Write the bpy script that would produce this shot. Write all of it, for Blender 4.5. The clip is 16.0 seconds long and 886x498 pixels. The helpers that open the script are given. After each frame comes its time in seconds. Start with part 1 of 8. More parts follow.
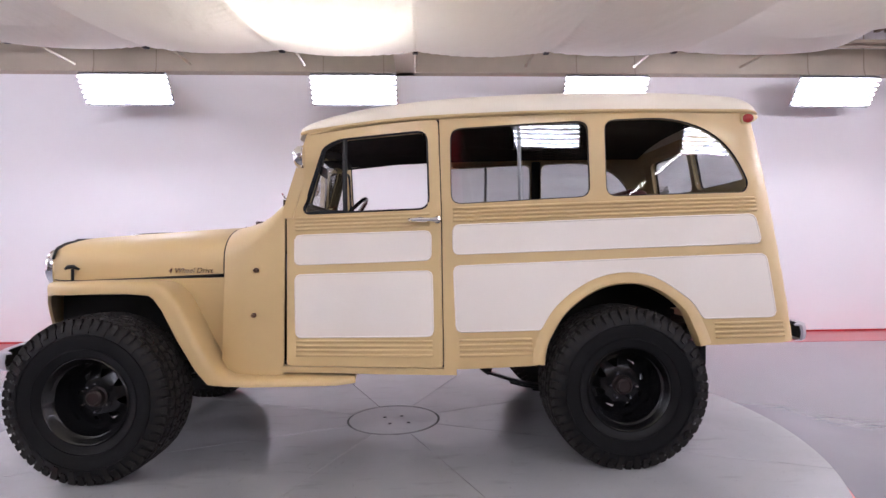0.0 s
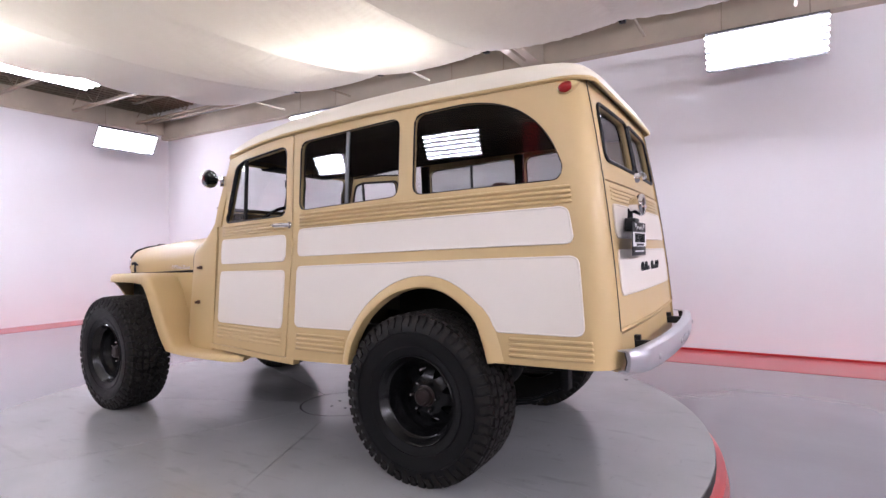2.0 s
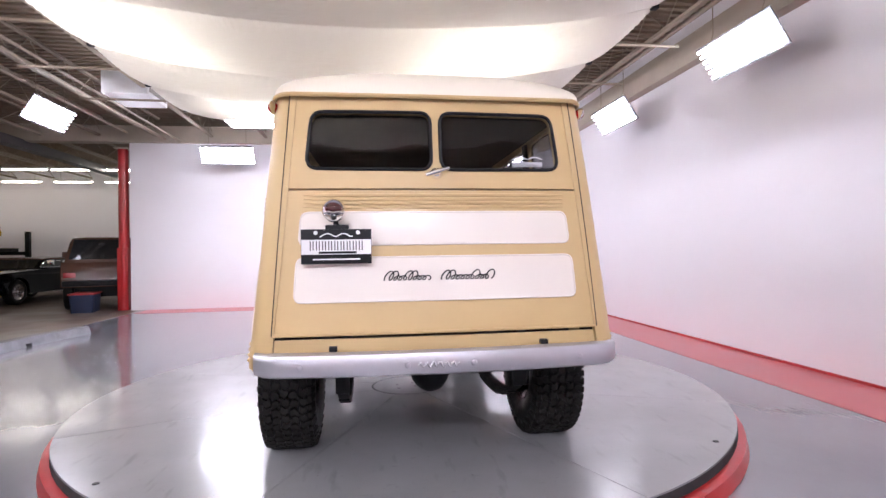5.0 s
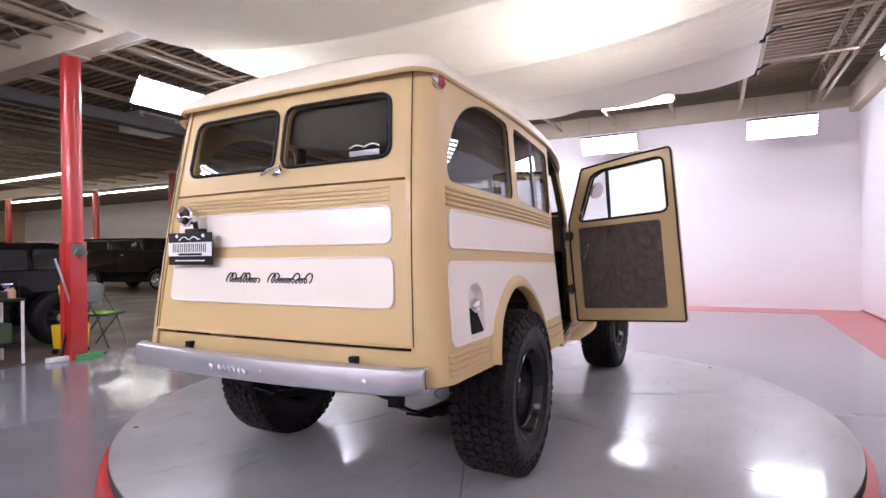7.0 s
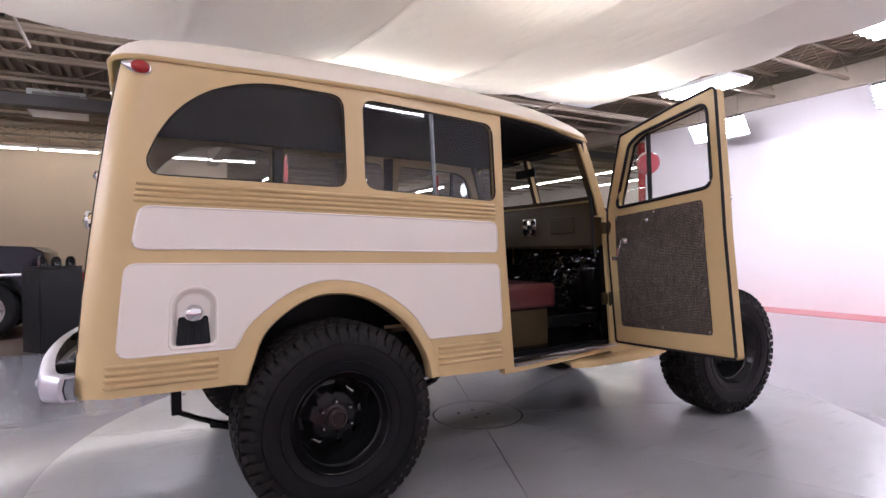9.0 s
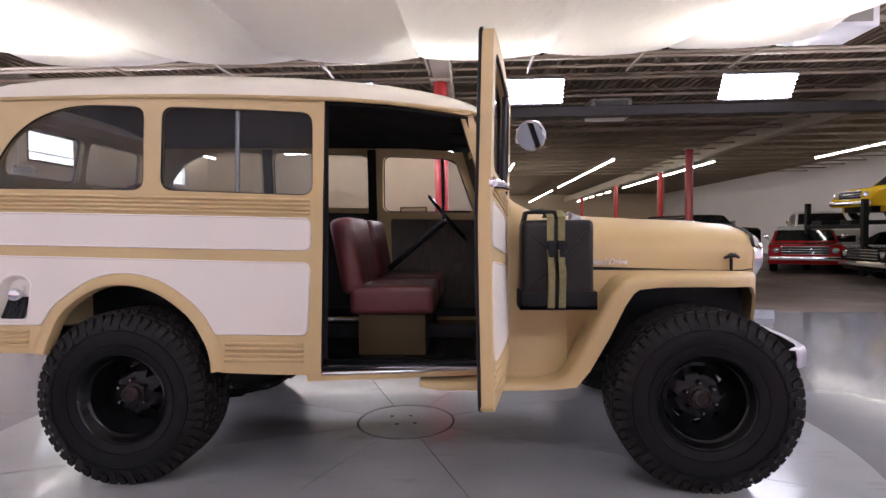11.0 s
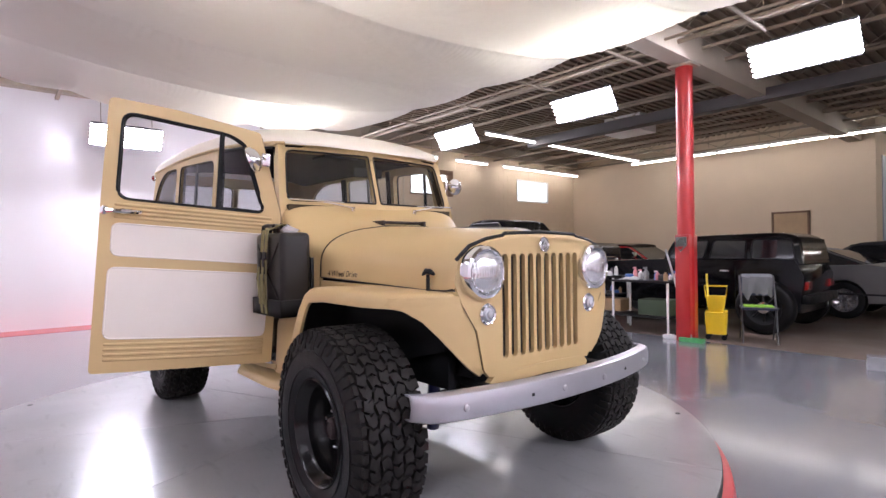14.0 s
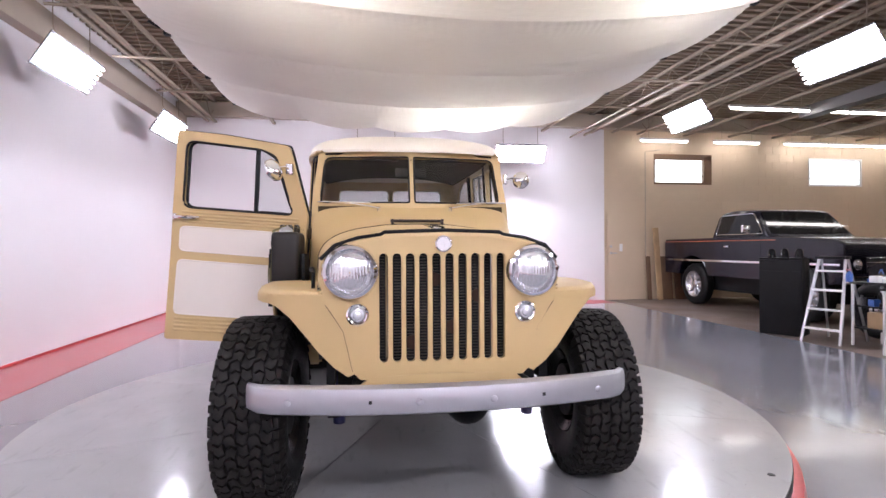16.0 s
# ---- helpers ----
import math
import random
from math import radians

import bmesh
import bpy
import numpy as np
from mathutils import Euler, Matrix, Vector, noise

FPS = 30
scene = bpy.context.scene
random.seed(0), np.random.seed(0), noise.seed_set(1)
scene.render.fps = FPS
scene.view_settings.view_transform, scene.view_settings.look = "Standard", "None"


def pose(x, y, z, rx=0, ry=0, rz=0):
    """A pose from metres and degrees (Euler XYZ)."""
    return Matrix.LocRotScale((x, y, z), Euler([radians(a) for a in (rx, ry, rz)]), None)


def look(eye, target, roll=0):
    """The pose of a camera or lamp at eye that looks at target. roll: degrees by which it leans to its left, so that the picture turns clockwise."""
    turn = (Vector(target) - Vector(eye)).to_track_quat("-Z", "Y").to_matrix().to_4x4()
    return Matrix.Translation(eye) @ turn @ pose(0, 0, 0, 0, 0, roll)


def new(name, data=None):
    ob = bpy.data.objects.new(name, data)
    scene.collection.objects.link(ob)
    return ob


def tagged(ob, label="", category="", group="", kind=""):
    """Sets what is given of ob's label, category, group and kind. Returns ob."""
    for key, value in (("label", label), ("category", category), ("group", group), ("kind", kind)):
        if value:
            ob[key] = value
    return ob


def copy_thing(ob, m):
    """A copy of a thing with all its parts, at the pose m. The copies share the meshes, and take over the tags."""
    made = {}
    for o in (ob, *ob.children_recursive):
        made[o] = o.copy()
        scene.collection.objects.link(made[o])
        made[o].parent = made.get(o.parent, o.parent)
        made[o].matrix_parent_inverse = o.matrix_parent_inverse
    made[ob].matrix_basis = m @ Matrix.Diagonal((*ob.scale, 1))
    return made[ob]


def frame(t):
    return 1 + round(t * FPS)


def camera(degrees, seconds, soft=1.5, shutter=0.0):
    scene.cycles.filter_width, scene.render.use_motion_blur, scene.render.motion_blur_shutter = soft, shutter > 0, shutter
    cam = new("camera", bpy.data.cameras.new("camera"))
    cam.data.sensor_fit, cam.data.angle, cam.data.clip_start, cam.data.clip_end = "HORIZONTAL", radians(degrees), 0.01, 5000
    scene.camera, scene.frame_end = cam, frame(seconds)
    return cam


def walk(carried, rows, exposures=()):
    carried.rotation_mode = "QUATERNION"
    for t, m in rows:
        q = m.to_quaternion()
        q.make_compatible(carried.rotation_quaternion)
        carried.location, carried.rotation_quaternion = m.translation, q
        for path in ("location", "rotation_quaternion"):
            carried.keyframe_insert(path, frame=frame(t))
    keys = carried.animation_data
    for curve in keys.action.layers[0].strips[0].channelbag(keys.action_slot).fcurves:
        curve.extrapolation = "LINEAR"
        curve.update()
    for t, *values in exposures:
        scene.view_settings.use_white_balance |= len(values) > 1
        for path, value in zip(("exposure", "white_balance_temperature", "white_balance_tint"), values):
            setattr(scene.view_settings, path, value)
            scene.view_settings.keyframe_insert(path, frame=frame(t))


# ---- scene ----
cam = camera(79.19, 16.0)
PATH = [
    (0, (0.187, -3.558, 1.121), (0.271, -1.560, 1.122), -0.5),
    (0.5, (0.832, -3.541, 1.104), (0.620, -1.552, 1.115), -0.6),
    (1, (1.469, -3.430, 1.091), (0.954, -1.498, 1.110), -0.6),
    (1.5, (2.083, -3.242, 1.137), (1.295, -1.404, 1.138), -0.7),
    (2, (2.660, -3.001, 1.118), (1.639, -1.281, 1.121), -0.8),
    (2.5, (3.191, -2.661, 1.116), (1.941, -1.100, 1.126), -0.7),
    (3, (3.630, -2.249, 1.141), (2.168, -0.884, 1.140), -1.0),
    (3.5, (3.990, -1.803, 1.144), (2.342, -0.670, 1.144), -1.0),
    (4, (4.263, -1.329, 1.141), (2.461, -0.460, 1.143), -1.0),
    (4.5, (4.447, -0.832, 1.136), (2.533, -0.252, 1.140), -0.9),
    (5, (4.539, -0.316, 1.131), (2.558, -0.040, 1.137), -0.8),
    (5.5, (4.532, 0.214, 1.129), (2.532, 0.180, 1.136), -0.8),
    (6, (4.417, 0.741, 1.124), (2.445, 0.409, 1.127), -0.8),
    (6.5, (4.198, 1.265, 1.131), (2.300, 0.635, 1.136), -0.9),
    (7, (3.875, 1.739, 1.132), (2.094, 0.829, 1.135), -0.9),
    (7.5, (3.476, 2.167, 1.120), (1.845, 1.009, 1.118), -0.9),
    (8, (3.022, 2.521, 1.128), (1.572, 1.144, 1.127), -1.0),
    (8.5, (2.516, 2.812, 1.137), (1.288, 1.234, 1.120), -0.8),
    (9, (1.971, 3.019, 1.125), (0.978, 1.283, 1.118), -1.0),
    (9.5, (1.400, 3.166, 1.165), (0.661, 1.308, 1.132), -0.9),
    (10, (0.804, 3.273, 1.183), (0.350, 1.326, 1.120), -0.9),
    (10.5, (0.200, 3.320, 1.184), (0.027, 1.329, 1.111), -0.8),
    (11, (-0.401, 3.300, 1.169), (-0.305, 1.303, 1.110), -0.6),
    (11.5, (-0.991, 3.213, 1.148), (-0.636, 1.245, 1.113), -0.4),
    (12, (-1.561, 3.063, 1.129), (-0.952, 1.158, 1.120), -0.3),
    (12.5, (-2.101, 2.858, 1.122), (-1.243, 1.051, 1.130), -0.3),
    (13, (-2.607, 2.600, 1.128), (-1.505, 0.931, 1.134), -0.6),
    (13.5, (-3.060, 2.282, 1.143), (-1.730, 0.789, 1.146), -0.6),
    (14, (-3.429, 1.888, 1.127), (-1.901, 0.597, 1.132), -0.7),
    (14.5, (-3.726, 1.441, 1.140), (-2.028, 0.385, 1.142), -0.6),
    (15, (-3.922, 1.006, 1.141), (-2.094, 0.194, 1.143), -0.6),
    (15.5, (-4.017, 0.617, 1.128), (-2.094, 0.068, 1.129), -0.6),
    (16, (-4.041, 0.329, 1.132), (-2.064, 0.028, 1.127), -0.3),
]
walk(cam, [(t, look(eye, aim, roll)) for t, eye, aim, roll in PATH], exposures=[(0.0, -0.01), (1.0, -0.02), (2.0, 0.0), (3.0, 0.05), (5.5, 0.13), (7.0, 0.13), (8.5, 0.13), (10.0, 0.13), (12.5, 0.05), (14.0, 0.13), (16.0, 0.16)])

# ---- world, lights, exposure ----
FLOOR = -0.15
world = bpy.data.worlds.new("world")
scene.world = world
world.use_nodes = True
world.node_tree.nodes["Background"].inputs[0].default_value = (0.9, 0.95, 1.0, 1)
world.node_tree.nodes["Background"].inputs[1].default_value = 0.3


# ---- materials ----
def nodes_of(name):
    m = bpy.data.materials.new(name)
    m.use_nodes = True
    nt = m.node_tree
    return m, nt, nt.nodes, nt.links, nt.nodes["Principled BSDF"]


def surface(name, col, rough=0.5, metal=0.0, vary=0.12, scale=6.0, bump=0.0, grain=180.0, coat=0.0, rvary=0.15, spec=0.5):
    """A plain surface with broad stains, fine grain, uneven gloss and fine relief."""
    m, nt, n, l, p = nodes_of(name)
    tc = n.new("ShaderNodeTexCoord")
    big = n.new("ShaderNodeTexNoise")
    big.inputs["Scale"].default_value = scale
    big.inputs["Detail"].default_value = 5
    fine = n.new("ShaderNodeTexNoise")
    fine.inputs["Scale"].default_value = grain
    fine.inputs["Detail"].default_value = 2
    l.new(tc.outputs["Object"], big.inputs["Vector"])
    l.new(tc.outputs["Object"], fine.inputs["Vector"])
    add = n.new("ShaderNodeMath")
    add.operation = "MULTIPLY_ADD"
    add.inputs[1].default_value = 0.35
    l.new(fine.outputs["Fac"], add.inputs[0])
    l.new(big.outputs["Fac"], add.inputs[2])
    ramp = n.new("ShaderNodeMapRange")
    ramp.inputs[1].default_value, ramp.inputs[2].default_value = 0.35, 1.0
    ramp.inputs[3].default_value, ramp.inputs[4].default_value = 1 - vary, 1 + vary
    l.new(add.outputs[0], ramp.inputs[0])
    mul = n.new("ShaderNodeMix")
    mul.data_type, mul.blend_type = "RGBA", "MULTIPLY"
    mul.inputs[0].default_value = 1.0
    mul.inputs[6].default_value = (*col, 1)
    l.new(ramp.outputs[0], mul.inputs[7])
    l.new(mul.outputs[2], p.inputs["Base Color"])
    rr = n.new("ShaderNodeMapRange")
    rr.inputs[1].default_value, rr.inputs[2].default_value = 0.3, 0.7
    lo, hi = max(0.02, rough * (1 - rvary)), min(1, rough * (1 + rvary))
    if rough < 0.274:
        hi = min(hi, 0.266)
    else:
        lo = max(lo, 0.282)
    rr.inputs[3].default_value, rr.inputs[4].default_value = lo, hi
    l.new(big.outputs["Fac"], rr.inputs[0])
    l.new(rr.outputs[0], p.inputs["Roughness"])
    p.inputs["Metallic"].default_value = metal
    p.inputs["Coat Weight"].default_value = coat
    p.inputs["Coat Roughness"].default_value = 0.08
    p.inputs["Specular IOR Level"].default_value = spec
    if bump:
        b = n.new("ShaderNodeBump")
        b.inputs["Strength"].default_value = bump
        b.inputs["Distance"].default_value = 0.004
        l.new(fine.outputs["Fac"], b.inputs["Height"])
        l.new(b.outputs[0], p.inputs["Normal"])
    return m


def glow(name, col, strength):
    m, nt, n, l, p = nodes_of(name)
    n.remove(p)
    e = n.new("ShaderNodeEmission")
    e.inputs[0].default_value = (*col, 1)
    e.inputs[1].default_value = strength
    l.new(e.outputs[0], n["Material Output"].inputs[0])
    return m


def pane(name, tint, rough=0.0):
    m, nt, n, l, p = nodes_of(name)
    n.remove(p)
    t = n.new("ShaderNodeBsdfTransparent")
    t.inputs[0].default_value = (*tint, 1)
    g = n.new("ShaderNodeBsdfGlossy")
    g.inputs["Roughness"].default_value = rough
    w = n.new("ShaderNodeLayerWeight")
    w.inputs[0].default_value = 0.5
    k = n.new("ShaderNodeMath")
    k.operation = "POWER"
    k.inputs[1].default_value = 4.0
    l.new(w.outputs["Facing"], k.inputs[0])
    f = n.new("ShaderNodeMath")
    f.operation = "MULTIPLY_ADD"
    f.inputs[1].default_value, f.inputs[2].default_value = 0.65, 0.045
    l.new(k.outputs[0], f.inputs[0])
    mix = n.new("ShaderNodeMixShader")
    l.new(f.outputs[0], mix.inputs[0])
    l.new(t.outputs[0], mix.inputs[1])
    l.new(g.outputs[0], mix.inputs[2])
    l.new(mix.outputs[0], n["Material Output"].inputs[0])
    return m


def cloth(name, col, through_col, share):
    m, nt, n, l, p = nodes_of(name)
    p.inputs["Base Color"].default_value = (*col, 1)
    p.inputs["Roughness"].default_value = 0.85
    t = n.new("ShaderNodeBsdfTranslucent")
    t.inputs[0].default_value = (*through_col, 1)
    mix = n.new("ShaderNodeMixShader")
    mix.inputs[0].default_value = share
    tc = n.new("ShaderNodeTexCoord")
    mp = n.new("ShaderNodeMapping")
    mp.inputs["Scale"].default_value = (9, 4, 1)
    l.new(tc.outputs["Object"], mp.inputs[0])
    wr = n.new("ShaderNodeTexNoise")
    wr.inputs["Scale"].default_value = 1.2
    wr.inputs["Detail"].default_value = 4
    l.new(mp.outputs[0], wr.inputs["Vector"])
    b = n.new("ShaderNodeBump")
    b.inputs["Strength"].default_value = 0.6
    b.inputs["Distance"].default_value = 0.025
    l.new(wr.outputs["Fac"], b.inputs["Height"])
    l.new(b.outputs[0], p.inputs["Normal"])
    l.new(p.outputs[0], mix.inputs[1])
    l.new(t.outputs[0], mix.inputs[2])
    l.new(mix.outputs[0], n["Material Output"].inputs[0])
    return m


TAN = surface("tan paint", (0.53, 0.382, 0.180), 0.47, vary=0.06, scale=3, bump=0.02, grain=300, coat=0.05)
CREAM = surface("cream paint", (0.74, 0.68, 0.61), 0.45, vary=0.03, scale=3, bump=0.03, grain=260, coat=0.1)
ROOFPAINT = surface("roof paint", (0.76, 0.70, 0.58), 0.5, vary=0.04, scale=3, bump=0.05, grain=220)
BLACK = surface("black paint", (0.007, 0.007, 0.008), 0.2, vary=0.3, scale=9, coat=0.15, spec=0.3)
RIMBLACK = surface("black rim paint", (0.0045, 0.0045, 0.005), 0.24, vary=0.3, scale=14, spec=0.3)
# drab of the dash and hinges; also the painted shade inside the windshield frame
DRAB = surface("drab and shaded tan paint", (0.052, 0.036, 0.016), 0.6, vary=0.12, bump=0.05, spec=0.2)
SATIN = surface("satin black", (0.008, 0.008, 0.009), 0.5, vary=0.35, scale=12, bump=0.1, spec=0.2)
RUBBER = surface("tyre rubber", (0.005, 0.005, 0.0055), 0.42, vary=0.4, scale=14, bump=0.25, grain=240, spec=0.2)
TREADMAT = surface("tread rubber", (0.015, 0.0135, 0.0125), 0.65, vary=0.5, scale=18, bump=0.35, grain=160, spec=0.15)
SEAL = surface("black rubber seal", (0.008, 0.008, 0.009), 0.5, vary=0.2, spec=0.25)
CHROME = surface("chrome", (0.85, 0.85, 0.87), 0.09, 1.0, vary=0.03, scale=20)
SILVER = surface("silver paint", (0.50, 0.50, 0.53), 0.34, 0.75, vary=0.06, scale=8, bump=0.05)
GLASS = pane("window glass", (0.90, 0.91, 0.91))
TINT = pane("rear glass", (0.82, 0.83, 0.84))
REDLENS = surface("red lens", (0.30, 0.012, 0.012), 0.15, vary=0.2, scale=40, coat=0.5)
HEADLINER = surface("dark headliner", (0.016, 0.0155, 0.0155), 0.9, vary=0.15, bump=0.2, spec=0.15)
REDVINYL = surface("dark red vinyl", (0.085, 0.016, 0.015), 0.38, vary=0.18, scale=8, bump=0.12, coat=0.15)
MAT_BLACK = surface("black floor liner", (0.006, 0.006, 0.007), 0.2, vary=0.3, scale=10, bump=0.5, grain=40, spec=0.35)
WHITEWALL = surface("white wall paint", (0.84, 0.815, 0.835), 0.55, vary=0.025, scale=0.8, bump=0.02)
BEIGE = surface("beige block paint", (0.62, 0.50, 0.36), 0.7, vary=0.06, scale=1.2, bump=0.15)
BEAMPAINT = surface("beige steel paint", (0.44, 0.38, 0.30), 0.6, vary=0.12, scale=2.5)
DECK = surface("ceiling deck", (0.23, 0.175, 0.125), 0.8, vary=0.15, scale=1.5)
JOIST = surface("joist paint", (0.29, 0.235, 0.175), 0.6, vary=0.1, scale=3)
REDPAINT = surface("red gloss paint", (0.42, 0.018, 0.02), 0.3, vary=0.12, scale=3, coat=0.25)
STRIPE = surface("red floor paint", (0.45, 0.065, 0.075), 0.28, vary=0.1, scale=2, coat=0.3)
TURN = surface("turntable paint", (0.30, 0.297, 0.302), 0.25, vary=0.09, scale=2.2, coat=0.35, rvary=0.1)
DARKGAP = surface("dark joint", (0.02, 0.02, 0.02), 0.8)
SHOPFLOOR = surface("worn shop floor", (0.14, 0.105, 0.084), 0.42, vary=0.3, scale=0.9, bump=0.05, rvary=0.35)
ALU = surface("aluminium", (0.50, 0.50, 0.52), 0.36, 0.9, vary=0.12, scale=6)
WHITEPLASTIC = surface("white plastic", (0.78, 0.78, 0.78), 0.4, vary=0.05)
WOOD = surface("raw timber", (0.42, 0.28, 0.15), 0.7, vary=0.22, scale=5, bump=0.2)
DARKWOOD = surface("brown board", (0.16, 0.09, 0.05), 0.6, vary=0.25, scale=5)
YELLOW = surface("yellow plastic", (0.75, 0.52, 0.02), 0.4, vary=0.1)
OLIVE = surface("olive drab paint", (0.013, 0.010, 0.0085), 0.38, vary=0.2, scale=8, bump=0.1, spec=0.3)
WEBBING = surface("khaki webbing", (0.22, 0.19, 0.085), 0.9, vary=0.3, scale=60, bump=0.5, grain=500)
TRAY = surface("grey enamel tray", (0.10, 0.10, 0.105), 0.5, vary=0.1, spec=0.2)
TUBE = glow("fluorescent tube", (0.915, 0.895, 1.06), 88.0)
# tube strength set wall by wall to balance the brightness of car and walls
DIMTUBE = glow("weaker fluorescent tube", (0.915, 0.895, 1.06), 42.0)
ENDTUBE = glow("stronger fluorescent tube", (0.915, 0.895, 1.06), 215.0)
BAYTUBE = glow("bay ceiling tube", (0.915, 0.895, 1.06), 100.0)
HALLTUBE = glow("hall tube", (1.0, 0.93, 0.88), 55.0)
LIFTTUBE = glow("dim hall tube", (1.0, 0.93, 0.88), 30.0)
SHOPTUBE = glow("shop tube", (1.0, 0.94, 0.94), 27.0)
HIDDEN = glow("lamp above the cloth", (1.0, 0.95, 0.92), 52.0)
DAYLIGHT = glow("daylight behind glass", (0.92, 0.95, 1.0), 4.5)
CLOTH = cloth("white canopy cloth", (0.80, 0.77, 0.735), (0.80, 0.765, 0.70), 0.4)


def epoxy():
    m, nt, n, l, p = nodes_of("grey epoxy floor")
    tc = n.new("ShaderNodeTexCoord")
    big = n.new("ShaderNodeTexNoise")
    big.inputs["Scale"].default_value = 0.7
    big.inputs["Detail"].default_value = 6
    swirl = n.new("ShaderNodeTexNoise")
    swirl.inputs["Scale"].default_value = 5
    swirl.inputs["Detail"].default_value = 3
    l.new(tc.outputs["Object"], big.inputs["Vector"])
    ramp = n.new("ShaderNodeValToRGB")
    ramp.color_ramp.elements[0].position, ramp.color_ramp.elements[1].position = 0.3, 0.7
    ramp.color_ramp.elements[0].color = (0.155, 0.155, 0.172, 1)
    ramp.color_ramp.elements[1].color = (0.21, 0.21, 0.228, 1)
    l.new(big.outputs["Fac"], ramp.inputs[0])
    l.new(ramp.outputs[0], p.inputs["Base Color"])
    p.inputs["Roughness"].default_value = 0.19
    mp = n.new("ShaderNodeMapping")
    mp.inputs["Scale"].default_value = (1.0, 5.0, 1.0)
    mp.inputs["Rotation"].default_value = (0, 0, 0.5)
    l.new(tc.outputs["Object"], mp.inputs[0])
    l.new(mp.outputs[0], swirl.inputs["Vector"])
    b = n.new("ShaderNodeBump")
    b.inputs["Strength"].default_value = 0.10
    b.inputs["Distance"].default_value = 0.006
    l.new(swirl.outputs["Fac"], b.inputs["Height"])
    l.new(b.outputs[0], p.inputs["Normal"])
    p.inputs["Coat Weight"].default_value = 0.5
    p.inputs["Coat Roughness"].default_value = 0.1
    return m


EPOXY = epoxy()


def scuffed(m):
    """Small dark scuffs and specks with a few drawn-out rubber marks."""
    n, l = m.node_tree.nodes, m.node_tree.links
    p = n["Principled BSDF"]
    base = p.inputs["Base Color"].links[0].from_socket
    tc = n.new("ShaderNodeTexCoord")
    for scale, lo, hi, dark, stretch in ((75, 0.70, 0.76, 0.55, (1, 1, 1)), (3.5, 0.60, 0.80, 0.80, (1.0, 4.0, 1)), (9, 0.66, 0.78, 0.86, (3.0, 1.0, 1))):
        mp = n.new("ShaderNodeMapping")
        mp.inputs["Scale"].default_value = stretch
        mp.inputs["Rotation"].default_value = (0, 0, scale)
        nz = n.new("ShaderNodeTexNoise")
        nz.inputs["Scale"].default_value = scale
        nz.inputs["Detail"].default_value = 3
        rg = n.new("ShaderNodeMapRange")
        rg.inputs[1].default_value, rg.inputs[2].default_value = lo, hi
        rg.inputs[3].default_value, rg.inputs[4].default_value = 1.0, dark
        mul = n.new("ShaderNodeMix")
        mul.data_type, mul.blend_type = "RGBA", "MULTIPLY"
        mul.inputs[0].default_value = 1.0
        l.new(tc.outputs["Object"], mp.inputs[0])
        l.new(mp.outputs[0], nz.inputs["Vector"])
        l.new(nz.outputs["Fac"], rg.inputs[0])
        l.new(base, mul.inputs[6])
        l.new(rg.outputs[0], mul.inputs[7])
        base = mul.outputs[2]
    l.new(base, p.inputs["Base Color"])


scuffed(TURN)
scuffed(SHOPFLOOR)


def weave():
    """Brown and black basket weave of the door card."""
    m, nt, n, l, p = nodes_of("woven door card")
    tc = n.new("ShaderNodeTexCoord")
    w1 = n.new("ShaderNodeTexWave")
    w1.bands_direction = "X"
    w1.inputs["Scale"].default_value = 44
    w1.inputs["Distortion"].default_value = 3.5
    w2 = n.new("ShaderNodeTexWave")
    w2.bands_direction = "Z"
    w2.inputs["Scale"].default_value = 40
    w2.inputs["Distortion"].default_value = 5.0
    nz = n.new("ShaderNodeTexNoise")
    nz.inputs["Scale"].default_value = 35
    mp = n.new("ShaderNodeMapping")
    mp.inputs["Scale"].default_value = (3.2, 3.2, 0.3)
    l.new(tc.outputs["Object"], mp.inputs[0])
    l.new(mp.outputs[0], nz.inputs["Vector"])
    for q in (w1, w2):
        l.new(tc.outputs["Object"], q.inputs["Vector"])
    a = n.new("ShaderNodeMath")
    a.operation = "MULTIPLY"
    l.new(w1.outputs["Fac"], a.inputs[0])
    l.new(w2.outputs["Fac"], a.inputs[1])
    b2 = n.new("ShaderNodeMath")
    b2.operation = "MULTIPLY"
    l.new(a.outputs[0], b2.inputs[0])
    l.new(nz.outputs["Fac"], b2.inputs[1])
    ramp = n.new("ShaderNodeValToRGB")
    ramp.color_ramp.elements[0].color = (0.010, 0.008, 0.007, 1)
    ramp.color_ramp.elements[0].position = 0.06
    ramp.color_ramp.elements[1].position = 0.46
    ramp.color_ramp.elements[1].color = (0.34, 0.26, 0.195, 1)
    l.new(b2.outputs[0], ramp.inputs[0])
    l.new(ramp.outputs[0], p.inputs["Base Color"])
    p.inputs["Roughness"].default_value = 0.7
    bp = n.new("ShaderNodeBump")
    bp.inputs["Strength"].default_value = 0.5
    bp.inputs["Distance"].default_value = 0.003
    l.new(a.outputs[0], bp.inputs["Height"])
    l.new(bp.outputs[0], p.inputs["Normal"])
    return m


WEAVE = weave()


# ---- builders ----
def thing(name, label, category, place=None, group="", kind=""):
    ob = new(name)
    if place is not None:
        ob.matrix_world = place
    return tagged(ob, label, category, group, kind)


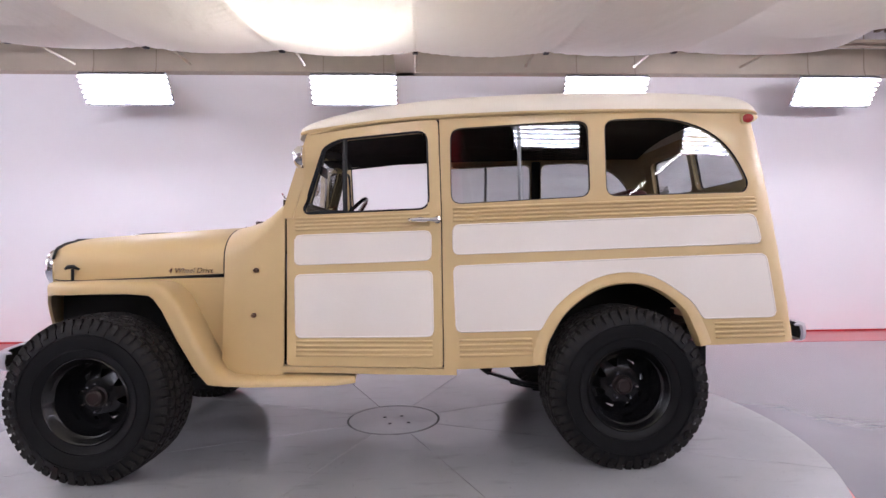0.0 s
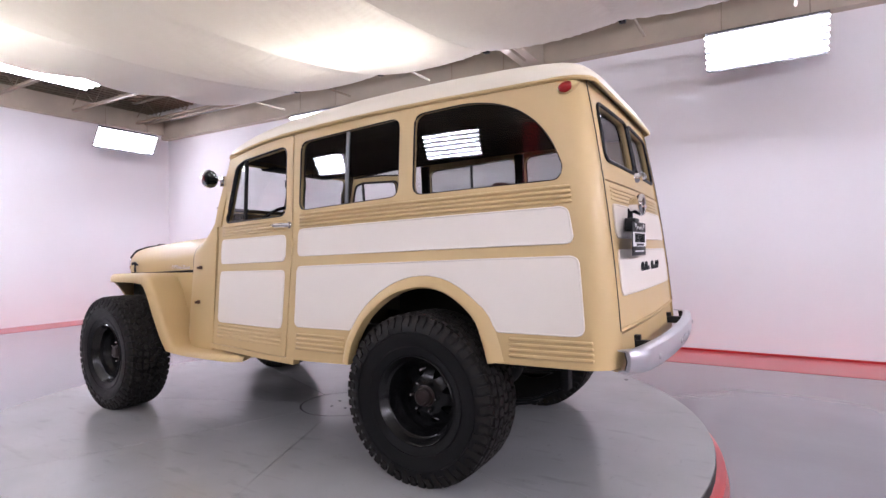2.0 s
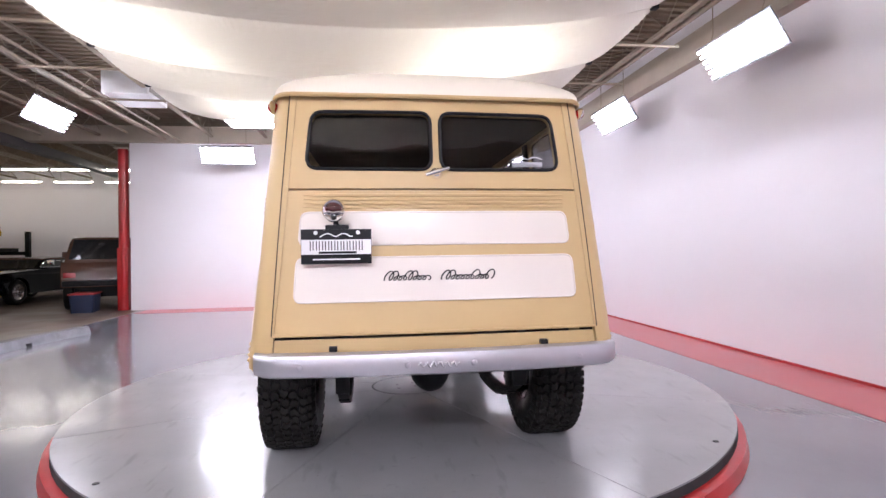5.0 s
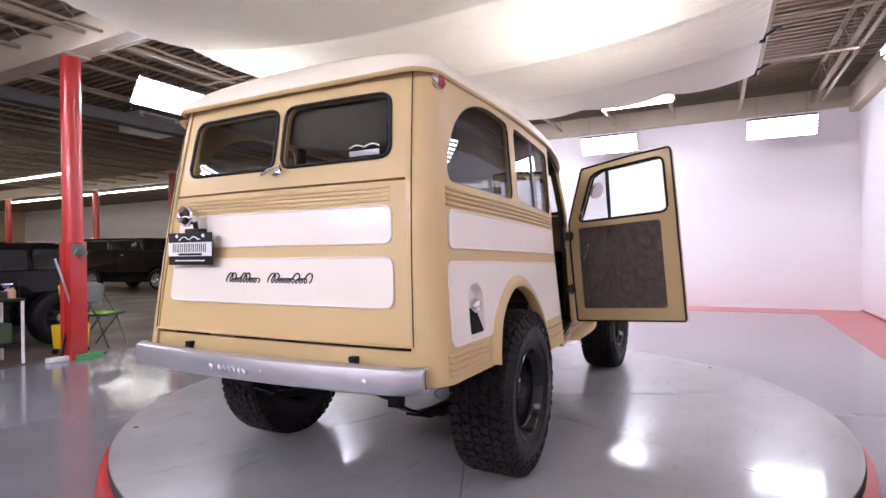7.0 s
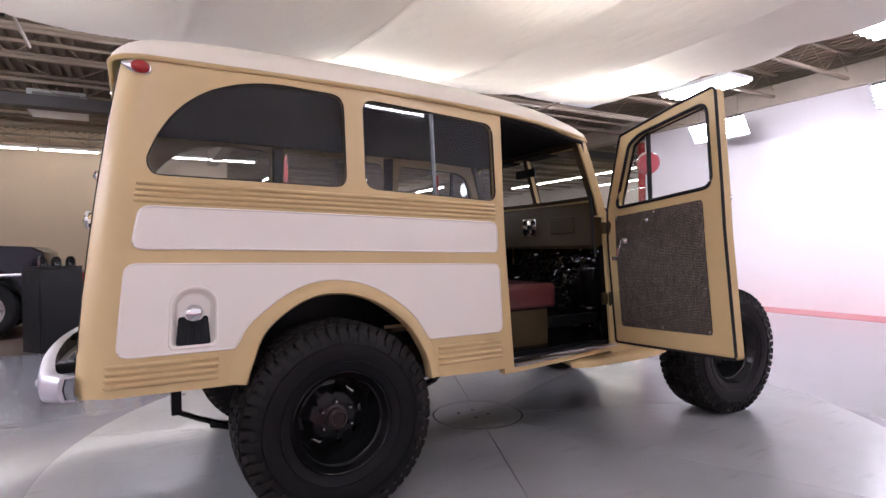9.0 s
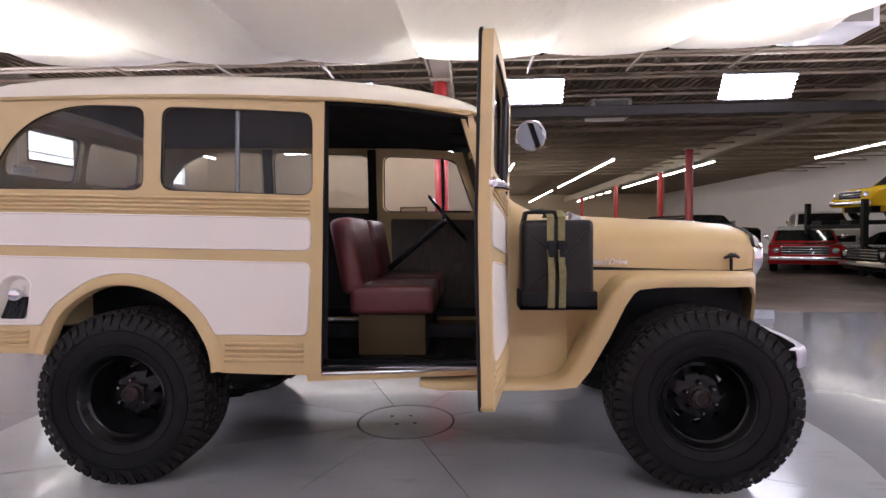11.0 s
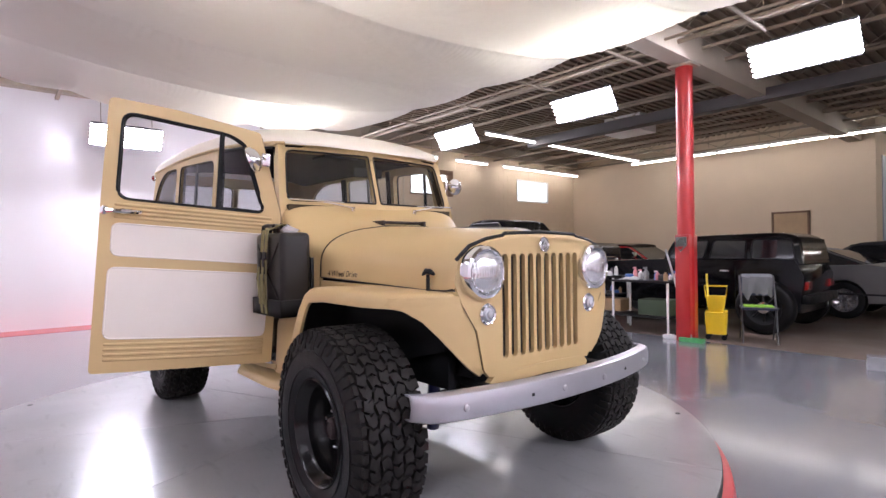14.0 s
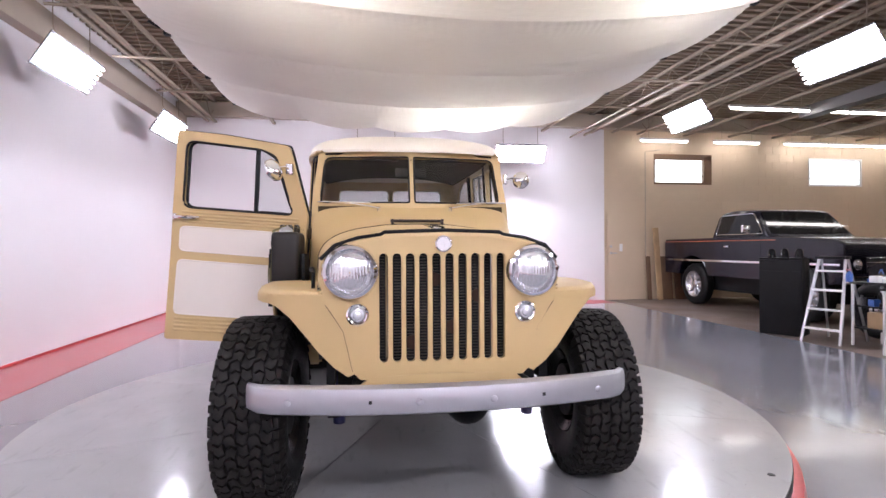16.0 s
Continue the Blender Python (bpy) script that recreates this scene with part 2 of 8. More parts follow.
def part(name, bm, material, parent=None, label="", smooth=40, recalc=True):
    if recalc:
        bmesh.ops.recalc_face_normals(bm, faces=bm.faces)
    me = bpy.data.meshes.new(name)
    bm.to_mesh(me)
    bm.free()
    me.materials.append(material)
    if smooth:
        me.polygons.foreach_set("use_smooth", [True] * len(me.polygons))
        me.set_sharp_from_angle(angle=radians(smooth))
    ob = new(name, me)
    if parent is not None:
        ob.parent = parent
    if label:
        ob["label"] = label
    return ob


def solid(name, bm, material, label, category, kind="", group="", smooth=40):
    return tagged(part(name, bm, material, None, "", smooth), label, category, group, kind)


def box(bm, x0, x1, y0, y1, z0, z1, bev=0.0, m=None, seg=2):
    r = bmesh.ops.create_cube(bm, size=1.0)
    vs = r["verts"]
    for v in vs:
        v.co = Vector((x0 + (v.co.x + 0.5) * (x1 - x0), y0 + (v.co.y + 0.5) * (y1 - y0), z0 + (v.co.z + 0.5) * (z1 - z0)))
    if bev:
        es = list({e for v in vs for e in v.link_edges})
        out = bmesh.ops.bevel(bm, geom=es, offset=bev, segments=seg, profile=0.6, affect="EDGES", clamp_overlap=True)
        vs = list({v for f in out["faces"] for v in f.verts} | {v for v in vs if v.is_valid})
        faces = {f for v in vs for f in v.link_faces}
        vs = list({v for f in faces for v in f.verts})
    if m is not None:
        for v in vs:
            v.co = m @ v.co
    return bm


def boxed(x0, x1, y0, y1, z0, z1, bev=0.0):
    return box(bmesh.new(), x0, x1, y0, y1, z0, z1, bev)


def skin(bm, rings, closed=True, cap=True, loop=False):
    """Joins rings of equal length by quads."""
    vr = [[bm.verts.new(p) for p in r] for r in rings]
    pairs = list(zip(vr, vr[1:]))
    if loop:
        pairs.append((vr[-1], vr[0]))
    for a, b in pairs:
        n = len(a)
        for i in range(n if closed else n - 1):
            j = (i + 1) % n
            try:
                bm.faces.new((a[i], a[j], b[j], b[i]))
            except ValueError:
                pass
    if cap and closed and not loop:
        bm.faces.new(vr[0][::-1])
        bm.faces.new(vr[-1])
    return bm


def tube(bm, pts, r, seg=8, loop=False, flat=1.0, up=(0, 0, 1)):
    """A round (or flattened) rod along points."""
    pts = [Vector(p) for p in pts]
    n = len(pts)
    rings = []
    for i, p in enumerate(pts):
        a = pts[(i - 1) % n] if (loop or i > 0) else p
        b = pts[(i + 1) % n] if (loop or i < n - 1) else p
        d = (b - a).normalized()
        u = Vector(up)
        if abs(d.dot(u)) > 0.95:
            u = Vector((1, 0, 0)) if abs(d.x) < 0.9 else Vector((0, 1, 0))
        s = d.cross(u).normalized()
        w = s.cross(d).normalized()
        rr = r[i] if isinstance(r, (list, tuple)) else r
        rings.append([p + s * (math.cos(k * 2 * math.pi / seg) * rr * flat) + w * (math.sin(k * 2 * math.pi / seg) * rr) for k in range(seg)])
    return skin(bm, rings, True, True, loop)


def turned(bm, profile, m=None, seg=32):
    """Turns a profile of (radius, height) round z; m places it."""
    rings = []
    for r, h in profile:
        rings.append([Vector((r * math.cos(2 * math.pi * k / seg), r * math.sin(2 * math.pi * k / seg), h)) for k in range(seg)])
    if m is not None:
        rings = [[m @ p for p in r] for r in rings]
    if profile[0][0] > 0.02 and profile[-1][0] > 0.02:
        return skin(bm, rings, True, False, True)
    return skin(bm, rings, True, True)


def rrect(x0, x1, y0, y1, r, n=5):
    out = []
    for cx, cy, a in ((x1 - r, y0 + r, -90), (x1 - r, y1 - r, 0), (x0 + r, y1 - r, 90), (x0 + r, y0 + r, 180)):
        for k in range(n + 1):
            t = radians(a + 90 * k / n)
            out.append((cx + r * math.cos(t), cy + r * math.sin(t)))
    return out


def rounded(pts, r, n=5):
    """Rounds the corners of a polygon; r is one radius or one for each corner."""
    out = []
    m = len(pts)
    for i in range(m):
        p = Vector(pts[i])
        a, b = Vector(pts[i - 1]) - p, Vector(pts[(i + 1) % m]) - p
        rr = r[i] if isinstance(r, (list, tuple)) else r
        if rr <= 0:
            out.append(tuple(p))
            continue
        rr = min(rr, a.length * 0.49, b.length * 0.49)
        s, e = p + a.normalized() * rr, p + b.normalized() * rr
        for k in range(n + 1):
            t = k / n
            out.append(tuple(s * (1 - t) ** 2 + p * 2 * t * (1 - t) + e * t * t))
    return out


def inside(poly, x, y):
    c = False
    j = len(poly) - 1
    for i in range(len(poly)):
        xi, yi = poly[i]
        xj, yj = poly[j]
        if (yi > y) != (yj > y) and x < (xj - xi) * (y - yi) / (yj - yi) + xi:
            c = not c
        j = i
    return c


def dense(poly, step):
    out = []
    for i in range(len(poly)):
        a, b = Vector(poly[i]), Vector(poly[(i + 1) % len(poly)])
        k = max(1, int((b - a).length / step))
        out += [tuple(a.lerp(b, q / k)) for q in range(k)]
    return out


from mathutils.geometry import delaunay_2d_cdt


def sheet(bm, outline, holes, fmap, thick, step=0.08, out=1.0):
    """A curved sheet with real thickness: outline and holes in (u, v), carried into space by fmap; it thickens away from the
    side that `out` names (sign of du x dv)."""
    loops = [dense(outline, step)] + [dense(h, step) for h in holes]
    pts, edges = [], []
    for lp in loops:
        b = len(pts)
        pts += [Vector(p) for p in lp]
        edges += [(b + i, b + (i + 1) % len(lp)) for i in range(len(lp))]
    us, vs = [p[0] for p in outline], [p[1] for p in outline]
    nu, nv = int((max(us) - min(us)) / step), int((max(vs) - min(vs)) / step)
    flat = np.array([tuple(p) for p in pts])
    for i in range(1, nu + 1):
        for j in range(1, nv + 1):
            u = min(us) + (max(us) - min(us)) * (i - 0.5 + (0.25 if j % 2 else -0.25)) / nu
            v = min(vs) + (max(vs) - min(vs)) * (j - 0.5) / nv
            if inside(outline, u, v) and not any(inside(h, u, v) for h in holes):
                if ((flat - (u, v)) ** 2).sum(1).min() > (0.45 * step) ** 2:
                    pts.append(Vector((u, v)))
    vv, ee, ff = delaunay_2d_cdt(pts, edges, [], 0, 1e-5)[:3]
    keep = []
    for f in ff:
        cx = sum(vv[i].x for i in f) / len(f)
        cy = sum(vv[i].y for i in f) / len(f)
        if inside(loops[0], cx, cy) and not any(inside(h, cx, cy) for h in loops[1:]):
            keep.append(f)
    used = sorted({i for f in keep for i in f})
    e = 1e-3
    top, bot = {}, {}
    for i in used:
        u, v = vv[i]
        p = Vector(fmap(u, v))
        n = (Vector(fmap(u + e, v)) - Vector(fmap(u - e, v))).cross(Vector(fmap(u, v + e)) - Vector(fmap(u, v - e))).normalized() * out
        top[i] = bm.verts.new(p)
        bot[i] = bm.verts.new(p - n * thick)
    count = {}
    for f in keep:
        bm.faces.new([top[i] for i in f])
        bm.faces.new([bot[i] for i in reversed(f)])
        for a, b in zip(f, f[1:] + f[:1]):
            count[(a, b)] = count.get((a, b), 0) + 1
    for (a, b) in count:
        if (b, a) not in count:
            bm.faces.new((top[b], top[a], bot[a], bot[b]))
    return bm


def ease(xs, ys, x):
    """A smooth curve through points."""
    if x <= xs[0]:
        return ys[0]
    if x >= xs[-1]:
        return ys[-1]
    i = max(k for k in range(len(xs)) if xs[k] <= x)
    i = min(i, len(xs) - 2)

    def slope(k):
        if k == 0:
            return (ys[1] - ys[0]) / (xs[1] - xs[0])
        if k == len(xs) - 1:
            return (ys[-1] - ys[-2]) / (xs[-1] - xs[-2])
        return (ys[k + 1] - ys[k - 1]) / (xs[k + 1] - xs[k - 1])
    h = xs[i + 1] - xs[i]
    t = (x - xs[i]) / h
    return (ys[i] * (2 * t ** 3 - 3 * t * t + 1) + slope(i) * h * (t ** 3 - 2 * t * t + t) + ys[i + 1] * (3 * t * t - 2 * t ** 3) + slope(i + 1) * h * (t ** 3 - t * t))


def rim_line(outline, fmap, step=0.05):
    return [Vector(fmap(u, v)) for u, v in dense(outline, step)]


# ---- the hall ----
XF, XR, YR = -8.7, 8.15, 4.17          # front wall, rear wall, side wall of the white bay
YS = -5.5                             # edge of the grey floor
CEIL = 4.35
solid("floor", boxed(XF - 0.2, XR + 0.2, YS, YR + 0.2, FLOOR - 0.2, FLOOR), EPOXY, "glossy grey epoxy studio floor", "floor", "structure", smooth=0)
solid("floor_shop", boxed(-26, 14, -50, YS, FLOOR - 0.2, FLOOR - 0.004), SHOPFLOOR, "worn brown concrete workshop floor", "floor", "structure", smooth=0)
solid("wall_side", boxed(XF - 0.2, XR + 0.2, YR, YR + 0.2, FLOOR, CEIL), WHITEWALL, "smooth white painted studio wall", "wall", "structure", smooth=0)
solid("wall_front", boxed(XF - 0.2, XF, -5.75, YR, FLOOR, 3.72), WHITEWALL, "smooth white painted studio wall", "wall", "structure", smooth=0)
solid("wall_rear", boxed(XR - 0.04, XR, -5.45, YR, FLOOR, 3.95), WHITEWALL, "white boarded studio wall", "wall", "structure", smooth=0)


def strip(name, pts):
    bm = bmesh.new()
    lo = [bm.verts.new((x, y, FLOOR - 0.05)) for x, y in pts]
    hi = [bm.verts.new((x, y, FLOOR + 0.004)) for x, y in pts]
    bm.faces.new(hi)
    bm.faces.new(lo[::-1])
    for i in range(len(pts)):
        j = (i + 1) % len(pts)
        bm.faces.new((lo[i], lo[j], hi[j], hi[i]))
    return solid(name, bm, STRIPE, "red painted stripe along the wall foot", "floor stripe", "structure", smooth=0)


strip("trim_stripe_side", [(XF, 3.36), (XR - 0.04, 3.36), (XR - 0.04, YR), (XF, YR)])
strip("trim_stripe_front", [(XF, -5.4), (XF + 0.75, -5.4), (XF + 0.75, 3.36), (XF, 3.36)])
strip("trim_stripe_rear", [(XR - 0.7, -5.4), (XR - 0.04, -5.4), (XR - 0.04, 3.36), (XR - 0.7, 3.36)])
bm = boxed(XF, XR - 0.04, YR - 0.02, YR, FLOOR + 0.004, FLOOR + 0.03)
solid("baseboard", bm, REDPAINT, "thin dark red skirting at the wall foot", "baseboard", "structure", smooth=0)

# ceiling deck with its ribs in one mesh
bm = bmesh.new()
box(bm, -26, 14, -50, YR + 0.2, CEIL, CEIL + 0.1)
for k in range(150):
    x = -16 + k * 0.163
    if x < XR - 0.1:
        box(bm, x, x + 0.075, -20, YR, CEIL - 0.045, CEIL)
solid("ceiling", bm, DECK, "brown corrugated steel roof deck", "ceiling", "structure", smooth=0)


def truss(y, x0, x1, zt=CEIL - 0.06, depth=0.42, pitch=0.42):
    th = thing("roof_joist", "beige painted open-web steel roof joist", "joist", group="roof joists", kind="structure")
    for n_, z in (("top_chord", zt), ("bottom_chord", zt - depth)):
        part(n_, boxed(x0, x1, y - 0.03, y + 0.03, z - 0.022, z + 0.022), JOIST, th, smooth=0)
    bm = bmesh.new()
    n = int((x1 - x0) / pitch)
    pts = [(x0 + (x1 - x0) * i / n, y, zt - 0.02 if i % 2 else zt - depth + 0.02) for i in range(n + 1)]
    tube(bm, pts, 0.009, 5)
    part("web", bm, JOIST, th)


for k in range(9):
    truss(YR - 0.75 - k * 1.22, XF, 0)
    truss(YR - 0.75 - k * 1.22, 0, XR)
for k in range(9, 22):
    truss(YR - 0.75 - k * 1.22, -16, 0, pitch=0.7)
    if k < 15:
        truss(YR - 0.75 - k * 1.22, 0, XR, pitch=0.7)


def girder(name, x0, x1, y0, y1, z0, z1, label="beige painted roof girder"):
    solid(name, boxed(x0, x1, y0, y1, z0, z1, 0.01), BEAMPAINT, label, "girder", "structure", smooth=0)


girder("girder", -0.14, 0.14, -45, YR, 3.62, 4.0)
girder("girder", XF - 0.16, XF + 0.12, -45, YR, 3.72, 4.1)
girder("girder", XR - 0.22, XR, -14, YR, 3.95, 4.25)
girder("girder", XF, XR, YR - 0.16, YR - 0.001, 3.62, 4.0, "beige painted beam on the side wall")
solid("girder", boxed(-16, 5.0, -8.15, -7.9, 3.55, 3.75, 0.01), surface("dark steel", (0.07, 0.065, 0.065), 0.5), "dark steel cross beam", "girder", "structure", smooth=0)


# ---- studio lamps ----
def studio_lamp(place, group, tubes=6, w=1.15, h=0.40, lit=TUBE):
    """A flat fixture with bare tubes side by side, facing its local -y."""
    th = thing("studio_light", "flat studio light with bare white fluorescent tubes", "light fixture", place, group)
    part("housing", boxed(-w / 2 + 0.015, w / 2 - 0.015, 0.035, 0.05, -h / 2 - 0.012, h / 2 + 0.012, 0.004), TRAY, th, smooth=0)
    for sz in (-1, 1):
        z = sz * (h / 2 + 0.006)
        part("lip", boxed(-w / 2 + 0.03, w / 2 - 0.03, -0.012, 0.036, z - 0.004, z + 0.004, 0.002), TRAY, th, smooth=0)
    for k in range(tubes):
        z = -h / 2 + h * (k + 0.5) / tubes
        bm = bmesh.new()
        turned(bm, [(0.004, -w / 2 + 0.012), (0.0145, -w / 2 + 0.02), (0.0145, w / 2 - 0.02), (0.004, w / 2 - 0.012)], pose(0, 0, z, 0, 90, 0), 10)
        t = part("lamp_tube", bm, lit, th)
        for sx in (-1, 1):
            part("holder", boxed(min(sx * (w / 2 - 0.06), sx * (w / 2 - 0.08)), max(sx * (w / 2 - 0.06), sx * (w / 2 - 0.08)), -0.004, 0.0352, z - 0.016, z + 0.016, 0.003), WHITEPLASTIC, t, smooth=0)
    back = place.inverted()
    for sx in (-0.4, 0.4):
        bm = bmesh.new()
        a = place @ Vector((sx, 0.05, h / 2 - 0.03))
        b = place @ Vector((sx, 0.16, h / 2 + 0.06))
        tube(bm, [back @ a, back @ b, back @ Vector((b.x, b.y, CEIL + 0.02))], 0.006, 5)
        part("hanger", bm, JOIST, th)
    return th


for x in (-3.65, -0.68, 2.72, 5.95):
    studio_lamp(pose(x, 3.62, 3.25, 33, 0, 0), "lights on the side wall", lit=DIMTUBE)
for y in (2.85, -0.28, -3.4):
    studio_lamp(pose(-7.95, y, 3.32, 33, 0, 90), "lights on the front wall", lit=DIMTUBE if y > 2 else TUBE)
for x in (-4.95, -1.37, 1.68, 4.75):
    studio_lamp(pose(x, -5.4, 3.42, 33, 0, 180), "lights along the open side")
for y in (-3.2, 0.0):
    studio_lamp(pose(7.55, y, 3.22, 33, 0, -90), "lights on the rear wall", lit=ENDTUBE)


# ---- white cloth canopy with lamps above it ----
CX0, CX1, CY0, CY1 = -4.1, 4.4, -3.05, 2.2


def canopy_z(x, y):
    u, v = (x - CX0) / (CX1 - CX0), (y - CY0) / (CY1 - CY0)
    side = min(v, 1 - v)
    belly = 0.30 * (1 - (2 * v - 1) ** 2) ** 0.8 * (1 - 0.55 * max(0.0, 1 - u / 0.28) ** 1.5)
    ends = 0.08 * (1 - (2 * u - 1) ** 2)
    k = u * 6
    swag = 0.11 * abs(math.sin(math.pi * k)) ** 0.7 * (0.45 + 0.55 * (1 - (2 * v - 1) ** 2))
    edge = 0.07 * abs(math.sin(math.pi * v * 5)) * max(0, 1 - 6 * min(u, 1 - u))
    ds = abs(k - round(k)) * 1.42
    wander = noise.noise(Vector((round(k) * 3.7, y * 1.3, 0)))
    gather = 0.5 + 0.5 * noise.noise(Vector((x * 0.8, y * 1.1, 7.0)))
    cr = (0.0065 * math.exp(-ds * 9) * gather ** 2 * math.sin(y * 70 + 16 * wander + ds * 8 + 5 * noise.noise(Vector((x * 3, y * 5, 2.0)))) + 0.014 * math.exp(-ds * 26)) * min(1.0, 9 * side)
    cr += 0.006 * math.exp(-side * 30) * math.sin(x * 62 + 14 * noise.noise(Vector((x * 1.5, y, 5))))
    cr += 0.013 * noise.noise(Vector((x * 1.4, y * 0.8, 3.1))) + 0.004 * noise.noise(Vector((x * 9 + y * 3, y * 2.2, 1.3)))
    return 3.33 - belly - ends - swag - edge + cr


bm = bmesh.new()
NU, NV = 340, 400
grid = [[bm.verts.new((CX0 + (CX1 - CX0) * i / NU, CY0 + (CY1 - CY0) * j / NV, canopy_z(CX0 + (CX1 - CX0) * i / NU, CY0 + (CY1 - CY0) * j / NV))) for j in range(NV + 1)] for i in range(NU + 1)]
for i in range(NU):
    for j in range(NV):
        bm.faces.new((grid[i][j], grid[i + 1][j], grid[i + 1][j + 1], grid[i][j + 1]))
canopy = thing("cloth_canopy", "sagging white cloth canopy hung under the roof joists", "canopy")
part("cloth", bm, CLOTH, canopy, recalc=False, smooth=0).data.polygons.foreach_set("use_smooth", [True] * (NU * NV))
for k in range(1, 6):
    x = CX0 + (CX1 - CX0) * k / 6
    bm = bmesh.new()
    tube(bm, [(x, CY0 + (CY1 - CY0) * j / 40, canopy_z(x, CY0 + (CY1 - CY0) * j / 40) - 0.004) for j in range(41)], 0.005, 5)
    part("seam", bm, CLOTH, canopy)
for k in range(7):
    x = CX0 + (CX1 - CX0) * k / 6
    for y, s in ((CY0, -1), (CY1, 1)):
        bm = bmesh.new()
        z = canopy_z(x, y)
        box(bm, x - 0.03, x + 0.03, y - 0.03, y + 0.03, z - 0.03, z + 0.04, 0.008)
        tube(bm, [(x, y, z + 0.03), (x - 0.12, y + s * 0.1, z + 0.1)], 0.014, 6)
        tube(bm, [(x, y, z + 0.02), (x + 0.03, y + s * 0.12, z + 0.08), (x - 0.02, y + s * 0.17, z + 0.10)], 0.014, 6)
        part("clamp", bm, SATIN, canopy, "black spring clamp")
for s, y in ((-1, CY0 - 0.05), (1, CY1 + 0.05)):
    bm = bmesh.new()
    box(bm, CX0 - 0.3, CX1 + 0.3, y - 0.025, y + 0.025, 3.395, 3.445, 0.004)
    part("rail", bm, JOIST, canopy, "pale steel hanging rail")
    for k in range(4):
        x = CX0 + 0.5 + k * (CX1 - CX0 - 1) / 3
        bm = bmesh.new()
        tube(bm, [(x, y, 3.44), (x, y, CEIL - 0.02)], 0.008, 5)
        part("rail_hanger", bm, JOIST, canopy)
    for k in range(7):
        x = CX0 + (CX1 - CX0) * k / 6
        bm = bmesh.new()
        tube(bm, [(x, y - s * 0.06, 3.465), (x, y + s * (1.05 if s > 0 else 1.45), 3.475)], 0.017, 8)
        part("support_rod", bm, JOIST, canopy, "pale support rod")
for x, y in ((-0.45, 0.80), (-0.40, -2.30), (-2.95, -1.55), (3.45, -1.15)):
    th = thing("ceiling_light", "ceiling light glowing through the canopy", "light fixture", pose(x, y, 3.72), "lights above the canopy")
    part("housing", boxed(-0.62, 0.62, -0.16, 0.16, 0.03, 0.09, 0.01), WHITEPLASTIC, th, smooth=0)
    part("diffuser", boxed(-0.6, 0.6, -0.14, 0.14, 0.0, 0.028, 0.006), HIDDEN, th, smooth=0)
    for sx in (-0.5, 0.5):
        bm = bmesh.new()
        tube(bm, [(sx, 0, 0.08), (sx, 0, CEIL + 0.01 - 3.72)], 0.006, 5)
        part("hanger", bm, JOIST, th)

# bare ceiling fixtures past the end of the canopy
for x, y in ((-5.6, 0.55), (-5.9, -2.3)):
    th = thing("ceiling_light", "flat ceiling light with bright white tubes", "light fixture", pose(x, y, 3.55), "bare ceiling lights")
    part("housing", boxed(-0.32, 0.32, -0.6, 0.6, 0.03, 0.09, 0.01), WHITEPLASTIC, th, smooth=0)
    for k in range(4):
        bm = bmesh.new()
        turned(bm, [(0.004, -0.57), (0.018, -0.565), (0.018, 0.565), (0.004, 0.57)], Matrix.Translation((-0.24 + 0.16 * k, 0, 0.008)) @ pose(0, 0, 0, 90, 0, 0), 10)
        part("lamp_tube", bm, BAYTUBE, th)
    for sy in (-0.5, 0.5):
        bm = bmesh.new()
        tube(bm, [(0, sy, 0.08), (0, sy, CEIL + 0.01 - 3.55)], 0.006, 5)
        part("hanger", bm, JOIST, th)

# ---- turntable ----
table = thing("turntable", "round grey car turntable with a red skirt", "turntable")
RT = 2.445
bm = bmesh.new()
turned(bm, [(0.29, -0.05), (0.29, 0.0), (0.305, 0.0), (0.305, -0.05)], None, 64)
part("centre_joint", bm, DARKGAP, table).location.z = -0.003
bm = bmesh.new()
turned(bm, [(0.01, -0.03), (0.29, -0.03), (0.29, 0.0), (0.01, 0.0)], None, 64)
part("centre_cover", bm, TURN, table)
for k in range(8):
    a0, a1 = radians(-22.8 + 45 * k), radians(-22.8 + 45 * (k + 1))
    bm = bmesh.new()
    g = 0.0018
    n = 24

    def at(r, t):
        return (r * math.cos(t), r * math.sin(t))
    out = [at(RT, a0 + g / RT + (a1 - a0 - 2 * g / RT) * i / n) for i in range(n + 1)]
    inn = [at(0.305, a1 - g / 0.305 - (a1 - a0 - 2 * g / 0.305) * i / 8) for i in range(9)]
    lo = [bm.verts.new((x, y, -0.035)) for x, y in out + inn]
    hi = [bm.verts.new((x, y, 0.0)) for x, y in out + inn]
    bm.faces.new(hi)
    bm.faces.new(lo[::-1])
    for i in range(len(lo)):
        j = (i + 1) % len(lo)
        bm.faces.new((lo[i], lo[j], hi[j], hi[i]))
    seg = part("deck_plate", bm, TURN, table, smooth=30)
    am = (a0 + a1) / 2
    if k % 2:
        bm = bmesh.new()
        x, y = at(2.36, radians(45 * k))
        turned(bm, [(0.004, 0.0), (0.018, 0.0), (0.016, 0.003), (0.004, 0.003)], pose(x, y, 0.0), 12)
        part("bolt", bm, SATIN, seg)
bm = bmesh.new()
turned(bm, [(0.3, -0.06), (RT + 0.004, -0.06), (RT + 0.004, -0.008), (RT - 0.03, -0.036), (0.3, -0.036)], None, 96)
part("edge_band", bm, DARKGAP, table)
bm = bmesh.new()
